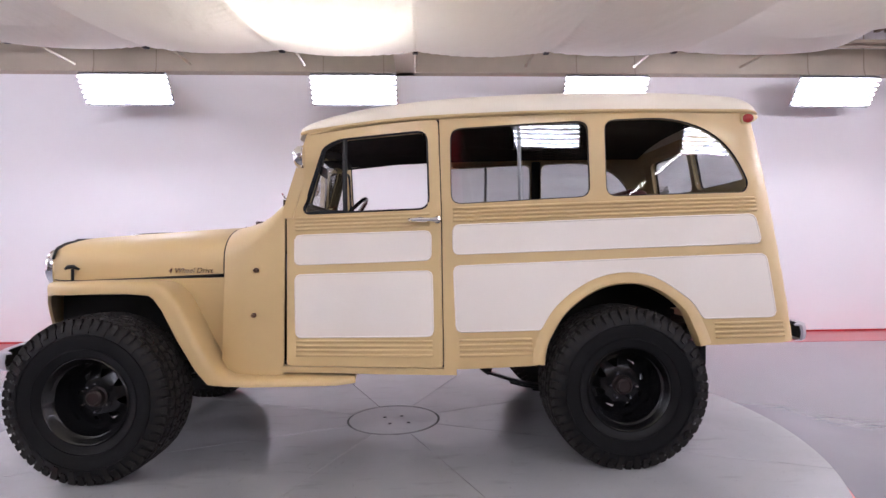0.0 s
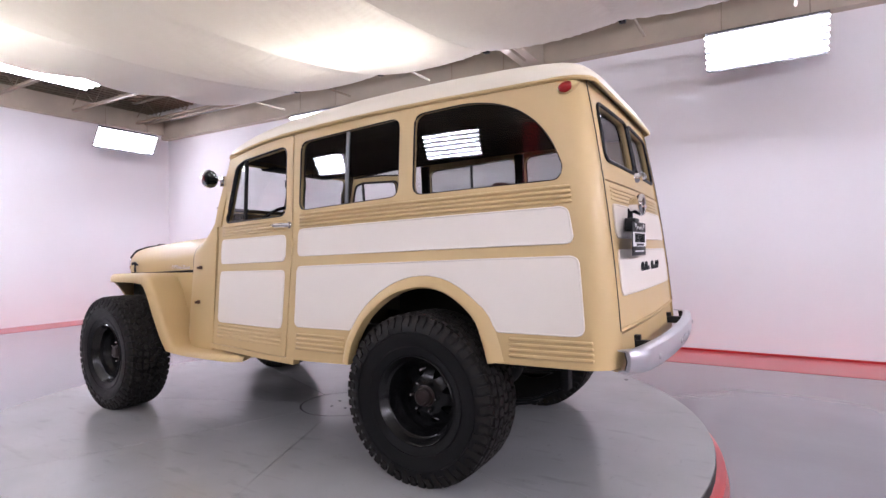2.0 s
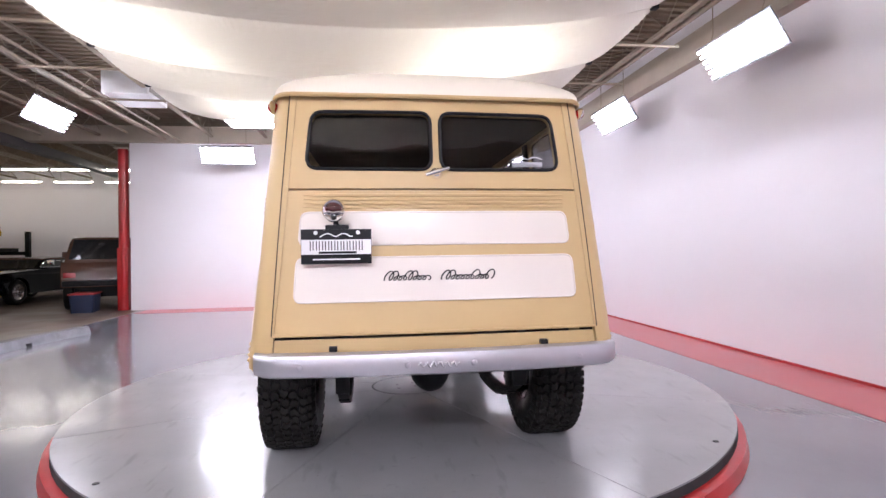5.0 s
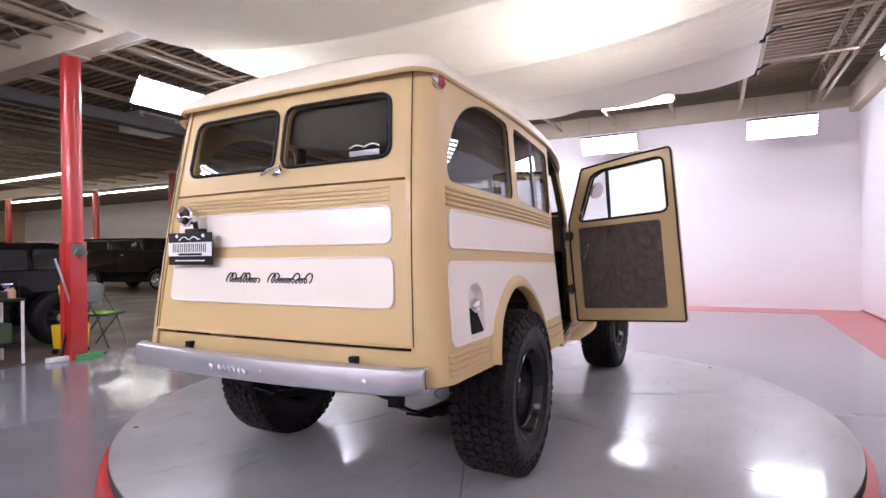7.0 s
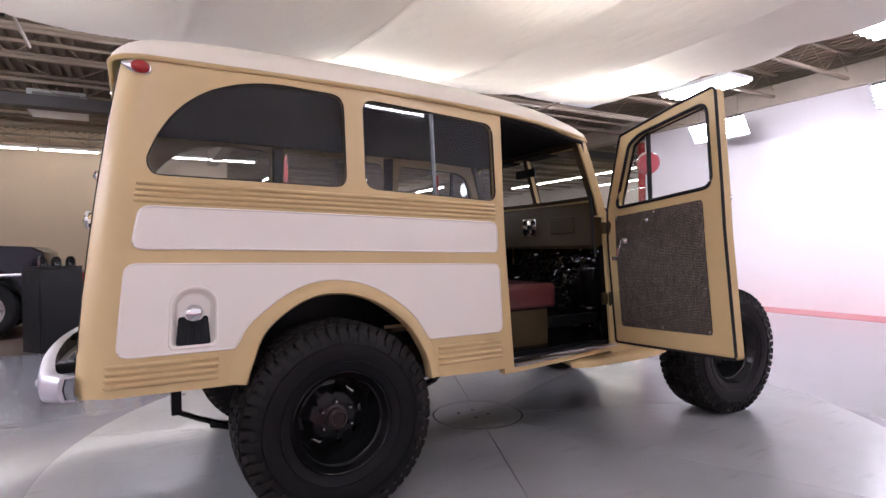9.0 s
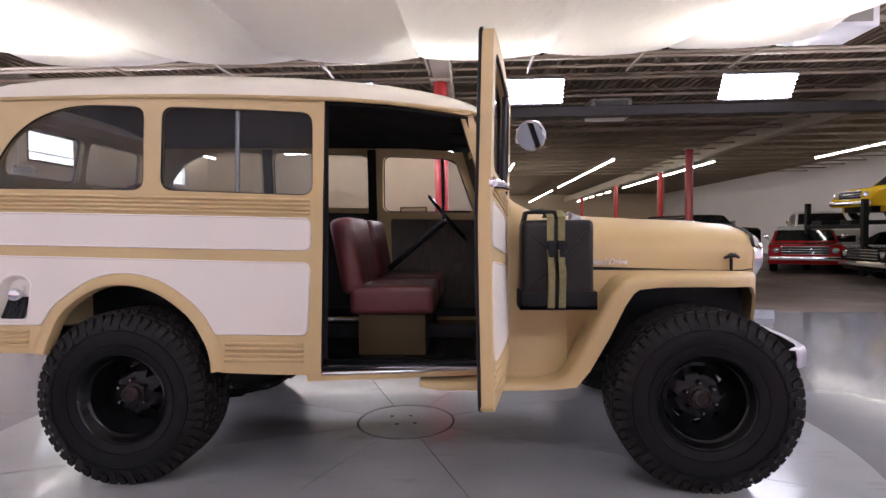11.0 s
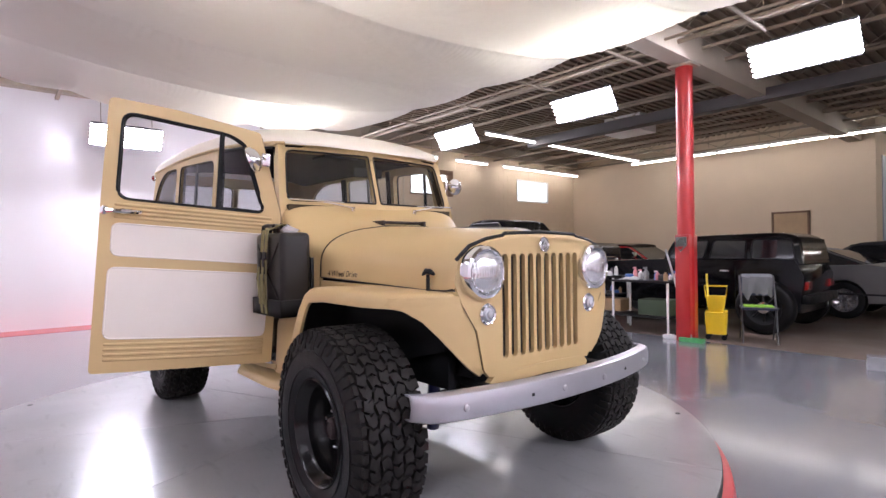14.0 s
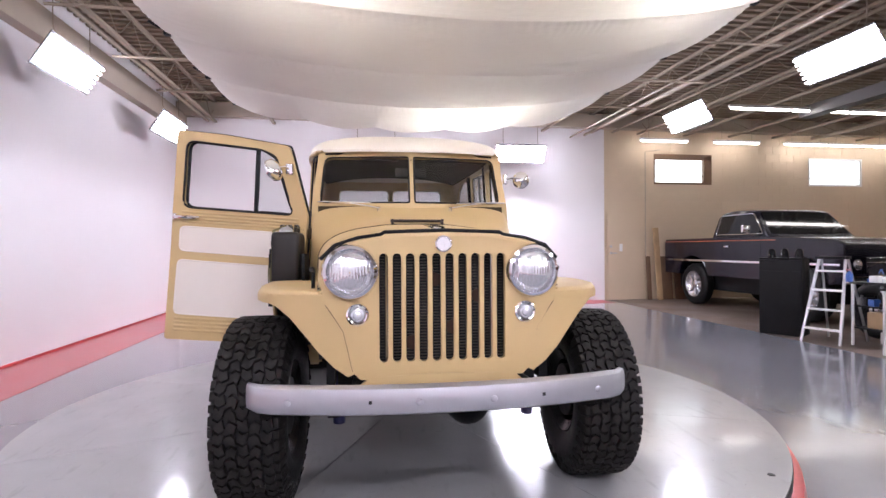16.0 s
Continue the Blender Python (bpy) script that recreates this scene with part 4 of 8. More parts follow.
def rear_panel(outline):
    bm = bmesh.new()
    sheet(bm, outline, [], rear_map(0.012), 0.012, 0.09, 1)
    p = part("panel", bm, CREAM, tg, "cream painted panel")
    bm = bmesh.new()
    tube(bm, rim_line(outline, rear_map(0.010), 0.06), 0.0045, 6, True)
    part("moulding", bm, CREAM, p)


rear_panel(rounded([(-0.620, 1.162), (0.620, 1.162), (0.608, 1.308), (-0.608, 1.308)], 0.035))
rear_panel(rounded([(-0.640, 0.912), (0.640, 0.912), (0.628, 1.106), (-0.628, 1.106)], 0.035))
for z in (1.332, 1.350, 1.368, 1.386):
    bm = bmesh.new()
    pts = [rear_map(0.008)(-0.6 + 1.2 * i / 12, z) for i in range(13)]
    tube(bm, pts, [0.003] + [0.0085] * 11 + [0.003], 8, flat=0.75)
    part("rib", bm, TAN, tg)
bm = bmesh.new()
sheet(bm, [(-0.735, 0.605), (0.735, 0.605), (0.722, 0.752), (-0.722, 0.752)], [], rear_map(0.002), 0.03, 0.1, 1)
part("rear_sill", bm, TAN, wagon)
bm = bmesh.new()
tube(bm, [rear_map(0.012)(-0.725 + 1.45 * i / 10, 0.772) for i in range(11)], 0.007, 6)
part("gate_lip", bm, TAN, tg)
bm = bmesh.new()
turned(bm, [(0.004, 0), (0.03, 0), (0.024, 0.02), (0.012, 0.03), (0.012, 0.045), (0.004, 0.048)], pose(rear_x(1.49) + 0.008, 0, 1.488, 0, 90, 0), 16)
tube(bm, [(rear_x(1.49) + 0.05, -0.052, 1.475), (rear_x(1.49) + 0.058, 0, 1.49), (rear_x(1.49) + 0.05, 0.055, 1.508)], [0.009, 0.012, 0.007], 8)
part("gate_handle", bm, CHROME, lg, "chrome T-handle")

# dark gaps beside the tailgate and liftgate
for s in (-1, 1):
    bm = bmesh.new()
    tube(bm, [(rear_x(z) + 0.0005, s * (0.735 - 0.0657 * (z - 0.762)), z) for z in [0.77 + 0.12 * k for k in range(10)]], 0.0022, 5)
    part("panel_seam", bm, DARKGAP, wagon)

# ---- front fenders and running boards ----
def face_map(off=0.0):
    def f(u, v):
        return (-1.872 - off - 0.012 * (1 - (u / 0.5) ** 2) + 2.0 * max(0, abs(u) - 0.40) ** 2, u, v)
    return f


FP = [(-1.866, 0.950), (-1.84, 0.953), (-1.80, 0.957), (-1.75, 0.960), (-1.68, 0.963), (-1.60, 0.965), (-1.5, 0.967), (-1.3, 0.968), (-1.18, 0.962), (-1.12, 0.935), (-1.06, 0.865), (-0.98, 0.71), (-0.90, 0.555), (-0.855, 0.492), (-0.80, 0.466), (-0.70, 0.460), (-0.45, 0.460), (-0.25, 0.460), (-0.16, 0.462)]


def fender(s):
    rings = []
    for i, (x, z) in enumerate(FP):
        a, b = Vector(FP[max(0, i - 1)]), Vector(FP[min(len(FP) - 1, i + 1)])
        t = (b - a).normalized()
        n = Vector((t.y, -t.x))
        yo = ease([-1.866, -1.84, -1.79, -1.71, -1.62, -1.5, -0.16], [0.47, 0.545, 0.640, 0.728, 0.775, 0.79, 0.795], x)
        if x > -0.3:
            yo -= 0.05 * ((x + 0.3) / 0.14) ** 2
        yi = 0.45 + 0.11 * max(0, (x + 1.866)) if x < -0.86 else ease([-0.86, -0.72, -0.5, -0.16], [0.57, 0.60, 0.62, 0.66], x)
        lip = 0.058 + 0.022 * math.exp(-((x + 1.0) / 0.15) ** 2) if x < -0.8 else 0.026
        def q(y, d):
            return (x + n.x * d, s * y, z + n.y * d)
        rings.append([q(yi, 0), q((yi + yo) / 2, -0.004), q(yo - 0.06, -0.004), q(yo - 0.032, -0.002), q(yo - 0.014, 0.004), q(yo - 0.004, 0.018), q(yo, 0.034), q(yo - 0.002, lip), q(yo - 0.014, lip + 0.003), q(yo - 0.016, 0.03), q(yo - 0.05, 0.02), q(yi, 0.018)])
    bm = bmesh.new()
    skin(bm, rings, True, True)
    fd = part("fender", bm, TAN, wagon, "tan front fender and running board")
    # black liner sheet just under the fender skin
    rings = []
    for i, (x, z) in enumerate(FP[:12]):
        a, b = Vector(FP[max(0, i - 1)]), Vector(FP[min(len(FP) - 1, i + 1)])
        t = (b - a).normalized()
        yo = ease([-1.866, -1.84, -1.79, -1.71, -1.62, -1.5, -0.16], [0.47, 0.545, 0.640, 0.728, 0.775, 0.79, 0.795], x) - 0.019
        yi = min(0.45 + 0.11 * max(0, (x + 1.866)), yo - 0.01)
        rings.append([(x + t.y * d, s * y, z - t.x * d) for y, d in ((yi, 0.021), (yo - 0.034, 0.023), (yo, 0.036), (yo, 0.052), (yo - 0.006, 0.052), (yo - 0.008, 0.040), (yo - 0.036, 0.029), (yi, 0.027))])
    bm = bmesh.new()
    skin(bm, rings, True, True)
    part("underside", bm, SATIN, fd, "black underside")
    # front apron beside the grille
    bm = bmesh.new()
    ap = [(0.388, 0.80), (0.352, 0.63), (0.385, 0.615), (0.44, 0.655), (0.50, 0.715), (0.56, 0.785), (0.62, 0.85), (0.68, 0.893), (0.765, 0.915), (0.765, 0.944), (0.44, 0.944), (0.435, 0.90)]
    ap = ap if s > 0 else [(-u, v) for u, v in reversed(ap)]
    sheet(bm, ap, [], lambda u, v: (ease([0.36, 0.47, 0.545, 0.640, 0.728, 0.775], [-1.868, -1.861, -1.835, -1.785, -1.704, -1.61], abs(u)), u, v), 0.014, 0.05, -1)
    part("front_apron", bm, TAN, wagon)
    bm = bmesh.new()
    tube(bm, [(-1.8697, s * u, v) for u, v in ((0.472, 0.905), (0.437, 0.853), (0.404, 0.80), (0.385, 0.72), (0.367, 0.638))], 0.0011, 5)
    part("panel_seam", bm, DARKGAP, wagon)
    bm = bmesh.new()
    sheet(bm, [(0.40, 0.60), (0.75, 0.60), (0.75, 0.92), (0.40, 0.92)], [], lambda u, v: (-0.98 - 0.35 * (v - 0.6) / 0.3 * 0.4, s * u, v), 0.01, 0.3, 1)
    part("splash_panel", bm, SATIN, wagon)


for s in (-1, 1):
    fender(s)
    bm = boxed(-1.78, -1.0, min(s * 0.44, s * 0.475), max(s * 0.44, s * 0.475), 0.56, 0.94)
    part("wheel_house", bm, SATIN, wagon)
    # cowl bolts, hood latch, side badge
    if s < 0:
        for x, z in ((-0.69, 1.018), (-0.70, 0.779)):
            bm = bmesh.new()
            turned(bm, [(0.004, 0), (0.013, 0), (0.013, 0.012), (0.007, 0.016), (0.009, 0.03), (0.004, 0.032)], pose(x, s * (0.655 if z > 0.9 else 0.668), z, -90 * s, 0, 0), 10)
            part("bolt", bm, surface("rusty steel", (0.10, 0.05, 0.03), 0.6, 0.4, vary=0.4, scale=60), wagon, "rusty bolt")
    bm = bmesh.new()
    tube(bm, [(-1.725, s * 0.532, 0.935), (-1.725, s * 0.530, 1.03)], 0.008, 8)
    tube(bm, [(-1.765, s * 0.529, 1.030), (-1.745, s * 0.535, 1.042), (-1.72, s * 0.535, 1.043), (-1.69, s * 0.529, 1.028)], [0.006, 0.012, 0.012, 0.006], 8)
    box(bm, -1.74, -1.71, min(s * 0.515, s * 0.54), max(s * 0.515, s * 0.54), 0.925, 0.95, 0.004)
    part("hood_latch", bm, SATIN, hd, "black rubber hood latch")


def lettering(text, size, m, material, parent, name, label):
    cu = bpy.data.curves.new("letters", "FONT")
    cu.body, cu.size, cu.extrude, cu.align_x = text, size, 0.0025, "CENTER"
    cu.shear = 0.25
    tmp = new("letters", cu)
    me = bpy.data.meshes.new_from_object(tmp)
    bpy.data.objects.remove(tmp)
    me.materials.append(material)
    ob = new(name, me)
    ob.parent = parent
    ob.matrix_local = m
    ob["label"] = label
    return ob


lettering("4 Wheel Drive", 0.042, Matrix.Translation((-1.075, -0.5565, 1.003)) @ pose(0, 0, 0, 90, 0, -4.4), CHROME, hd, "badge", "chrome script badge")
lettering("4 Wheel Drive", 0.042, Matrix.Translation((-1.075, 0.5565, 1.003)) @ pose(0, 0, 0, 90, 0, 184.4), CHROME, hd, "badge", "chrome script badge")

# chrome hood ornament
bm = bmesh.new()
tube(bm, [(-1.83, 0, 1.204), (-1.76, 0, 1.214), (-1.6, 0, 1.222), (-1.4, 0, 1.232), (-1.2, 0, 1.242), (-1.14, 0, 1.245)], [0.007, 0.014, 0.015, 0.013, 0.009, 0.004], 12, flat=2.2)
orn = part("hood_ornament", bm, CHROME, hd, "long low chrome hood ornament")
bm = bmesh.new()
tube(bm, [(-1.70, 0, 1.229), (-1.6, 0, 1.236), (-1.45, 0, 1.241), (-1.3, 0, 1.246)], [0.003, 0.006, 0.006, 0.003], 10, flat=2.0)
part("insert", bm, BLACK, orn, "glossy black insert")

# ---- grille and lamps ----
gr = [(0.335, 0.605), (0.365, 0.635), (0.402, 0.80), (0.47, 0.905), (0.500, 1.00), (0.485, 1.08), (0.43, 1.135), (0.34, 1.165), (0.25, 1.178), (0.235, 1.188), (0.0, 1.196)]
outl = [(-u, v) for u, v in gr] + [(u, v) for u, v in reversed(gr[:-1])]
slots = []
for k in range(10):
    c = (k - 4.5) * 0.0537
    slots.append(rrect(c - 0.0178, c + 0.0178, 0.672, 1.110, 0.0175, 5))
bm = bmesh.new()
sheet(bm, outl, slots, face_map(), 0.022, 0.06, -1)
grille = part("grille", bm, TAN, wagon, "tan slotted grille panel")
bm = bmesh.new()
tube(bm, [(x, y, z) for x, y, z in [(face_map(-0.004)(u, v)[0], u * 1.012, v + 0.008) for u, v in outl if v > 1.04]], 0.0085, 6)
part("hood_seal", bm, SEAL, wagon, "black hood edge seal")
bm = bmesh.new()
sheet(bm, rounded([(-0.36, 0.575), (0.36, 0.575), (0.30, 0.625), (-0.30, 0.625)], 0.02), [], lambda u, v: (-1.89 + 0.12 * abs(u) ** 2, u, v - 0.04 * abs(u)), 0.03, 0.1, -1)
part("lower_valance", bm, TAN, wagon)
bm = boxed(-1.80, -1.74, -0.30, 0.30, 0.63, 1.13)
rad = part("radiator", bm, SATIN, wagon, "dark radiator core", smooth=0)
bm = bmesh.new()
for k in range(38):
    box(bm, -1.806, -1.80, -0.28, 0.28, 0.645 + k * 0.0125, 0.649 + k * 0.0125)
tagged(part("radiator_core_face", bm, surface("radiator fins", (0.06, 0.05, 0.042), 0.45, 0.5, vary=0.6, scale=14), rad, smooth=0), kind="stuff")
for y, mt in ((-0.214, CHROME), (0.227, CHROME)):
    bm = bmesh.new()
    tube(bm, [(-1.835, y, 0.66), (-1.835, y, 1.12)], 0.008, 8)
    part("guard_rod", bm, mt, rad, "bright vertical rod")
for y, z in ((-0.16, 0.93), (-0.05, 0.80), (0.03, 1.0), (0.12, 0.74)):
    bm = bmesh.new()
    turned(bm, [(0.012, -1.0), (0.03, -1.0), (0.03, -0.99), (0.012, -0.99)], Matrix.Translation((-0.82, y, z)) @ pose(0, 0, 0, 0, 90, 0), 14)
    part("washer", bm, surface("rusty plate", (0.06, 0.03, 0.02), 0.6, 0.4, vary=0.4, scale=50), rad)
bm = boxed(-1.735, -0.92, -0.43, 0.43, 0.55, 0.94)
part("engine_bay", bm, SATIN, wagon, smooth=0)


def fluted():
    """Silvery headlamp glass: vertical flutes over an uneven bright mirror."""
    m, nt, n, l, p = nodes_of("fluted lamp glass")
    tc = n.new("ShaderNodeTexCoord")
    w = n.new("ShaderNodeTexWave")
    w.bands_direction = "Y"
    w.inputs["Scale"].default_value = 26
    w.inputs["Distortion"].default_value = 0.6
    z = n.new("ShaderNodeTexNoise")
    z.inputs["Scale"].default_value = 24
    z.inputs["Detail"].default_value = 1
    for q in (w, z):
        l.new(tc.outputs["Object"], q.inputs["Vector"])
    a = n.new("ShaderNodeMath")
    a.operation = "MULTIPLY_ADD"
    a.inputs[1].default_value = 2.4
    l.new(z.outputs["Fac"], a.inputs[0])
    l.new(w.outputs["Fac"], a.inputs[2])
    b = n.new("ShaderNodeBump")
    b.inputs["Strength"].default_value = 0.32
    b.inputs["Distance"].default_value = 0.006
    l.new(a.outputs[0], b.inputs["Height"])
    l.new(b.outputs[0], p.inputs["Normal"])
    p.inputs["Base Color"].default_value = (0.78, 0.79, 0.81, 1)
    p.inputs["Metallic"].default_value = 0.8
    p.inputs["Roughness"].default_value = 0.15
    p.inputs["Coat Weight"].default_value = 1.0
    p.inputs["Coat Roughness"].default_value = 0.03
    return m


HEADLENS = fluted()
for s in (-1, 1):
    m = pose(-1.885, s * 0.374, 1.037, 0, -90, 0)
    bm = bmesh.new()
    turned(bm, [(0.088, -0.02), (0.110, -0.02), (0.112, 0.006), (0.105, 0.024), (0.094, 0.029), (0.089, 0.020), (0.088, -0.02)], m, 40)
    hl = part("headlamp", bm, CHROME, wagon, "round headlamp with chrome ring")
    bm = bmesh.new()
    turned(bm, [(0.0885, -0.015), (0.0885, 0.010), (0.080, 0.024), (0.066, 0.033), (0.045, 0.040), (0.022, 0.044), (0.003, 0.045), (0.003, -0.015)], m, 40)
    part("lens", bm, HEADLENS, hl, "bright fluted glass lens")
    m = pose(-1.876, s * 0.346, 0.865, 0, -90, 0)
    bm = bmesh.new()
    turned(bm, [(0.030, -0.01), (0.044, -0.01), (0.045, 0.008), (0.038, 0.015), (0.032, 0.012), (0.030, -0.01)], m, 28)
    sg = part("turn_signal", bm, CHROME, wagon, "small round chrome turn signal")
    bm = bmesh.new()
    turned(bm, [(0.031, 0.002), (0.026, 0.018), (0.018, 0.02), (0.016, 0.026), (0.006, 0.03), (0.002, 0.03), (0.002, 0.0)], m, 24)
    part("lens", bm, surface("frosted lens", (0.55, 0.56, 0.58), 0.12, 0.3, vary=0.15, scale=60, coat=0.6), sg)
m = pose(-1.892, 0.0, 1.148, 0, -86, 0)
bm = bmesh.new()
turned(bm, [(0.003, 0), (0.034, 0), (0.034, 0.005), (0.030, 0.007), (0.028, 0.003), (0.003, 0.003)], m, 28)
em = part("emblem", bm, CHROME, grille, "round chrome emblem")
cu = bpy.data.curves.new("numeral", "FONT")
cu.body, cu.size, cu.extrude, cu.align_x, cu.align_y = "4", 0.058, 0.003, "CENTER", "CENTER"
tmp = new("numeral", cu)
me = bpy.data.meshes.new_from_object(tmp)
bpy.data.objects.remove(tmp)
me.materials.append(CHROME)
numeral = new("numeral", me)
numeral.parent = em
numeral.matrix_local = Matrix.Translation((-1.897, 0.0, 1.148)) @ pose(0, 0, 0, 90, 0, -90) @ pose(0, 0, 0, -4, 0, 0)


# ---- bumpers ----
def bumper(name, sign, xc, bow, halfw, z0, z1, label):
    rings = []
    for i in range(33):
        y = -halfw + 2 * halfw * i / 32
        f = abs(y) / halfw
        x = xc + sign * (-bow * f ** 2.2 - (0.05 * max(0, f - 0.93) / 0.07))
        h = (z1 - z0) / 2 * (1 - 0.12 * max(0, f - 0.9) / 0.1)
        zc = (z0 + z1) / 2
        sec = [(-0.045, h), (-0.012, h), (0.0, h * 0.86), (0.006, h * 0.4), (0.006, -h * 0.4), (0.0, -h * 0.86), (-0.012, -h), (-0.045, -h), (-0.04, -h + 0.006), (-0.014, -h + 0.008), (-0.006, 0), (-0.014, h - 0.008), (-0.04, h - 0.006)]
        rings.append([(x + sign * dx, y, zc + dz) for dx, dz in sec])
    bm = bmesh.new()
    skin(bm, rings, True, True)
    b = part(name, bm, SILVER, wagon, label)
    # shade inside the bumper channel, put in as a thin dark sheet
    bm = bmesh.new()
    skin(bm, [[(x - sign * 0.002, y, z) for x, y, z in q[9:12]] + [(x - sign * 0.005, y, z) for x, y, z in reversed(q[9:12])] for q in rings], True, True)
    part("inner_face", bm, SATIN, b, "shade-dark inner face")
    for y in (-0.60, -0.16, 0.12, 0.60):
        f = abs(y) / halfw
        x = xc - sign * bow * f ** 2.2
        bm = bmesh.new()
        turned(bm, [(0.003, 0.0), (0.014, 0.0), (0.012, 0.006), (0.006, 0.009), (0.003, 0.009)], pose(x + sign * 0.005, y, (z0 + z1) / 2 - 0.004, 0, 90 * sign, 0), 12)
        part("bolt", bm, SILVER, b)
    return b


fb = bumper("front_bumper", -1, -2.085, 0.115, 0.765, 0.517, 0.622, "silver painted front bumper")
for y in (0.30, -0.36):
    f = abs(y) / 0.765
    turn = math.degrees(math.atan(0.115 * 2.2 * f ** 1.2 / 0.765)) * (-1 if y > 0 else 1)
    hm = Matrix.Translation((-2.091 + 0.115 * f ** 2.2, y, 0.569)) @ pose(0, 0, 0, 0, 0, turn)
    part("hole", box(bmesh.new(), -0.0025, 0.003, -0.006, 0.006, -0.006, 0.006, 0, hm), DARKGAP, fb)
rb = bumper("rear_bumper", 1, 2.315, 0.06, 0.80, 0.612, 0.712, "silver painted rear bumper")
bm = bmesh.new()
tube(bm, [(2.324, -0.115 + 0.17 * i / 24, 0.655 + 0.012 * math.sin(i * 1.6) + (0.006 if i in (3, 9, 12) else 0)) for i in range(25)], 0.005, 6)
part("embossed_script", bm, SILVER, rb)
for s in (-1, 1):
    bm = bmesh.new()
    tube(bm, [(-1.70, s * 0.34, 0.565), (-1.95, s * 0.36, 0.562), (-2.01, s * 0.40, 0.568)], 0.026, 8)
    part("bumper_iron", bm, SATIN, fb)
    bm = bmesh.new()
    box(bm, 2.09, 2.295, min(s * 0.46, s * 0.49), max(s * 0.46, s * 0.49), 0.66, 0.70, 0.004)
    box(bm, 2.155, 2.19, min(s * 0.455, s * 0.49), max(s * 0.455, s * 0.49), 0.70, 0.722, 0.004)
    part("bumper_iron", bm, SATIN, rb)

# ---- wheels ----
def tyre_mesh():
    half_prof = [(0.389, 0.0), (0.386, 0.085), (0.378, 0.114), (0.355, 0.130), (0.300, 0.138), (0.240, 0.130), (0.208, 0.116), (0.200, 0.09)]
    prof = [(r, -h) for r, h in reversed(half_prof)] + half_prof[1:] + [(0.197, 0.0)]
    seg = 56
    rings = [[Vector((r * math.cos(2 * math.pi * k / seg), r * math.sin(2 * math.pi * k / seg), h)) for k in range(seg)] for r, h in prof]
    bm = bmesh.new()
    skin(bm, rings, True, False, True)
    for rr, hh in ((0.252, 0.1325), (0.318, 0.1365)):
        turned(bm, [(rr - 0.004, hh - 0.004), (rr - 0.002, hh + 0.003), (rr + 0.002, hh + 0.003), (rr + 0.004, hh - 0.004)], None, 48)
    return bm


def tread_mesh():
    rnd = random.Random(4)
    verts, faces = [], []

    def lug(a, h, da, dh, r0, r1, zig, tip=0.0):
        """A block with chevron flanks, so that neighbours interlock."""
        b = len(verts)
        for r, k in ((r0, 1.0), (r1, 0.93)):
            for sa, sh, q in ((-1, -1, 0), (1, -1, 0), (1, 0, zig), (1, 1, 0), (-1, 1, 0), (-1, 0, zig)):
                aa = a + sa * da * k + q
                hh = h + sh * dh * k + tip * sa * (1 if sh else 0)
                verts.append((r * math.cos(aa), r * math.sin(aa), hh))
        faces.append([b + i for i in (6, 7, 8, 9, 10, 11)])
        for i in range(6):
            k = (i + 1) % 6
            faces.append([b + i, b + k, b + k + 6, b + i + 6])
    n = 54
    for k in range(n):
        a = 2 * math.pi * k / n
        st = math.pi / n
        for row, h in enumerate((-0.086, -0.043, 0.0, 0.043, 0.086)):
            aa = a + (st if row % 2 else 0) + rnd.uniform(-0.05, 0.05) * st
            zig = (0.5 if row % 2 else -0.5) * st
            lug(aa, h, st * 0.82, 0.0188, 0.384, 0.404 if abs(h) < 0.08 else 0.402, zig, 0.004 * (1 if k % 2 else -1))
        for s in (-1, 1):
            lug(a + (st * 0.5 if s > 0 else 0), s * 0.1155, st * (0.80 if k % 2 else 0.68), 0.0095, 0.366, 0.394, 0.0)
            # shoulder lug down the sidewall
            r0, r1 = (0.326 if k % 2 else 0.346), 0.381
            b = len(verts)
            for r, hh in ((r0, 0.128), (r1, 0.112), (r1, 0.1235), (r0, 0.1395)):
                for sa in (-1, 1):
                    aa = a + (st * 0.5 if s > 0 else 0) + sa * st * 0.62
                    verts.append((r * math.cos(aa), r * math.sin(aa), s * hh))
            for f in ((0, 1, 3, 2), (2, 3, 5, 4), (4, 5, 7, 6), (6, 7, 1, 0), (0, 2, 4, 6), (1, 3, 5, 7)):
                faces.append([b + i for i in f])
    me = bpy.data.meshes.new("tread")
    me.from_pydata(verts, [], faces)
    bm = bmesh.new()
    bm.from_mesh(me)
    bpy.data.meshes.remove(me)
    return bm


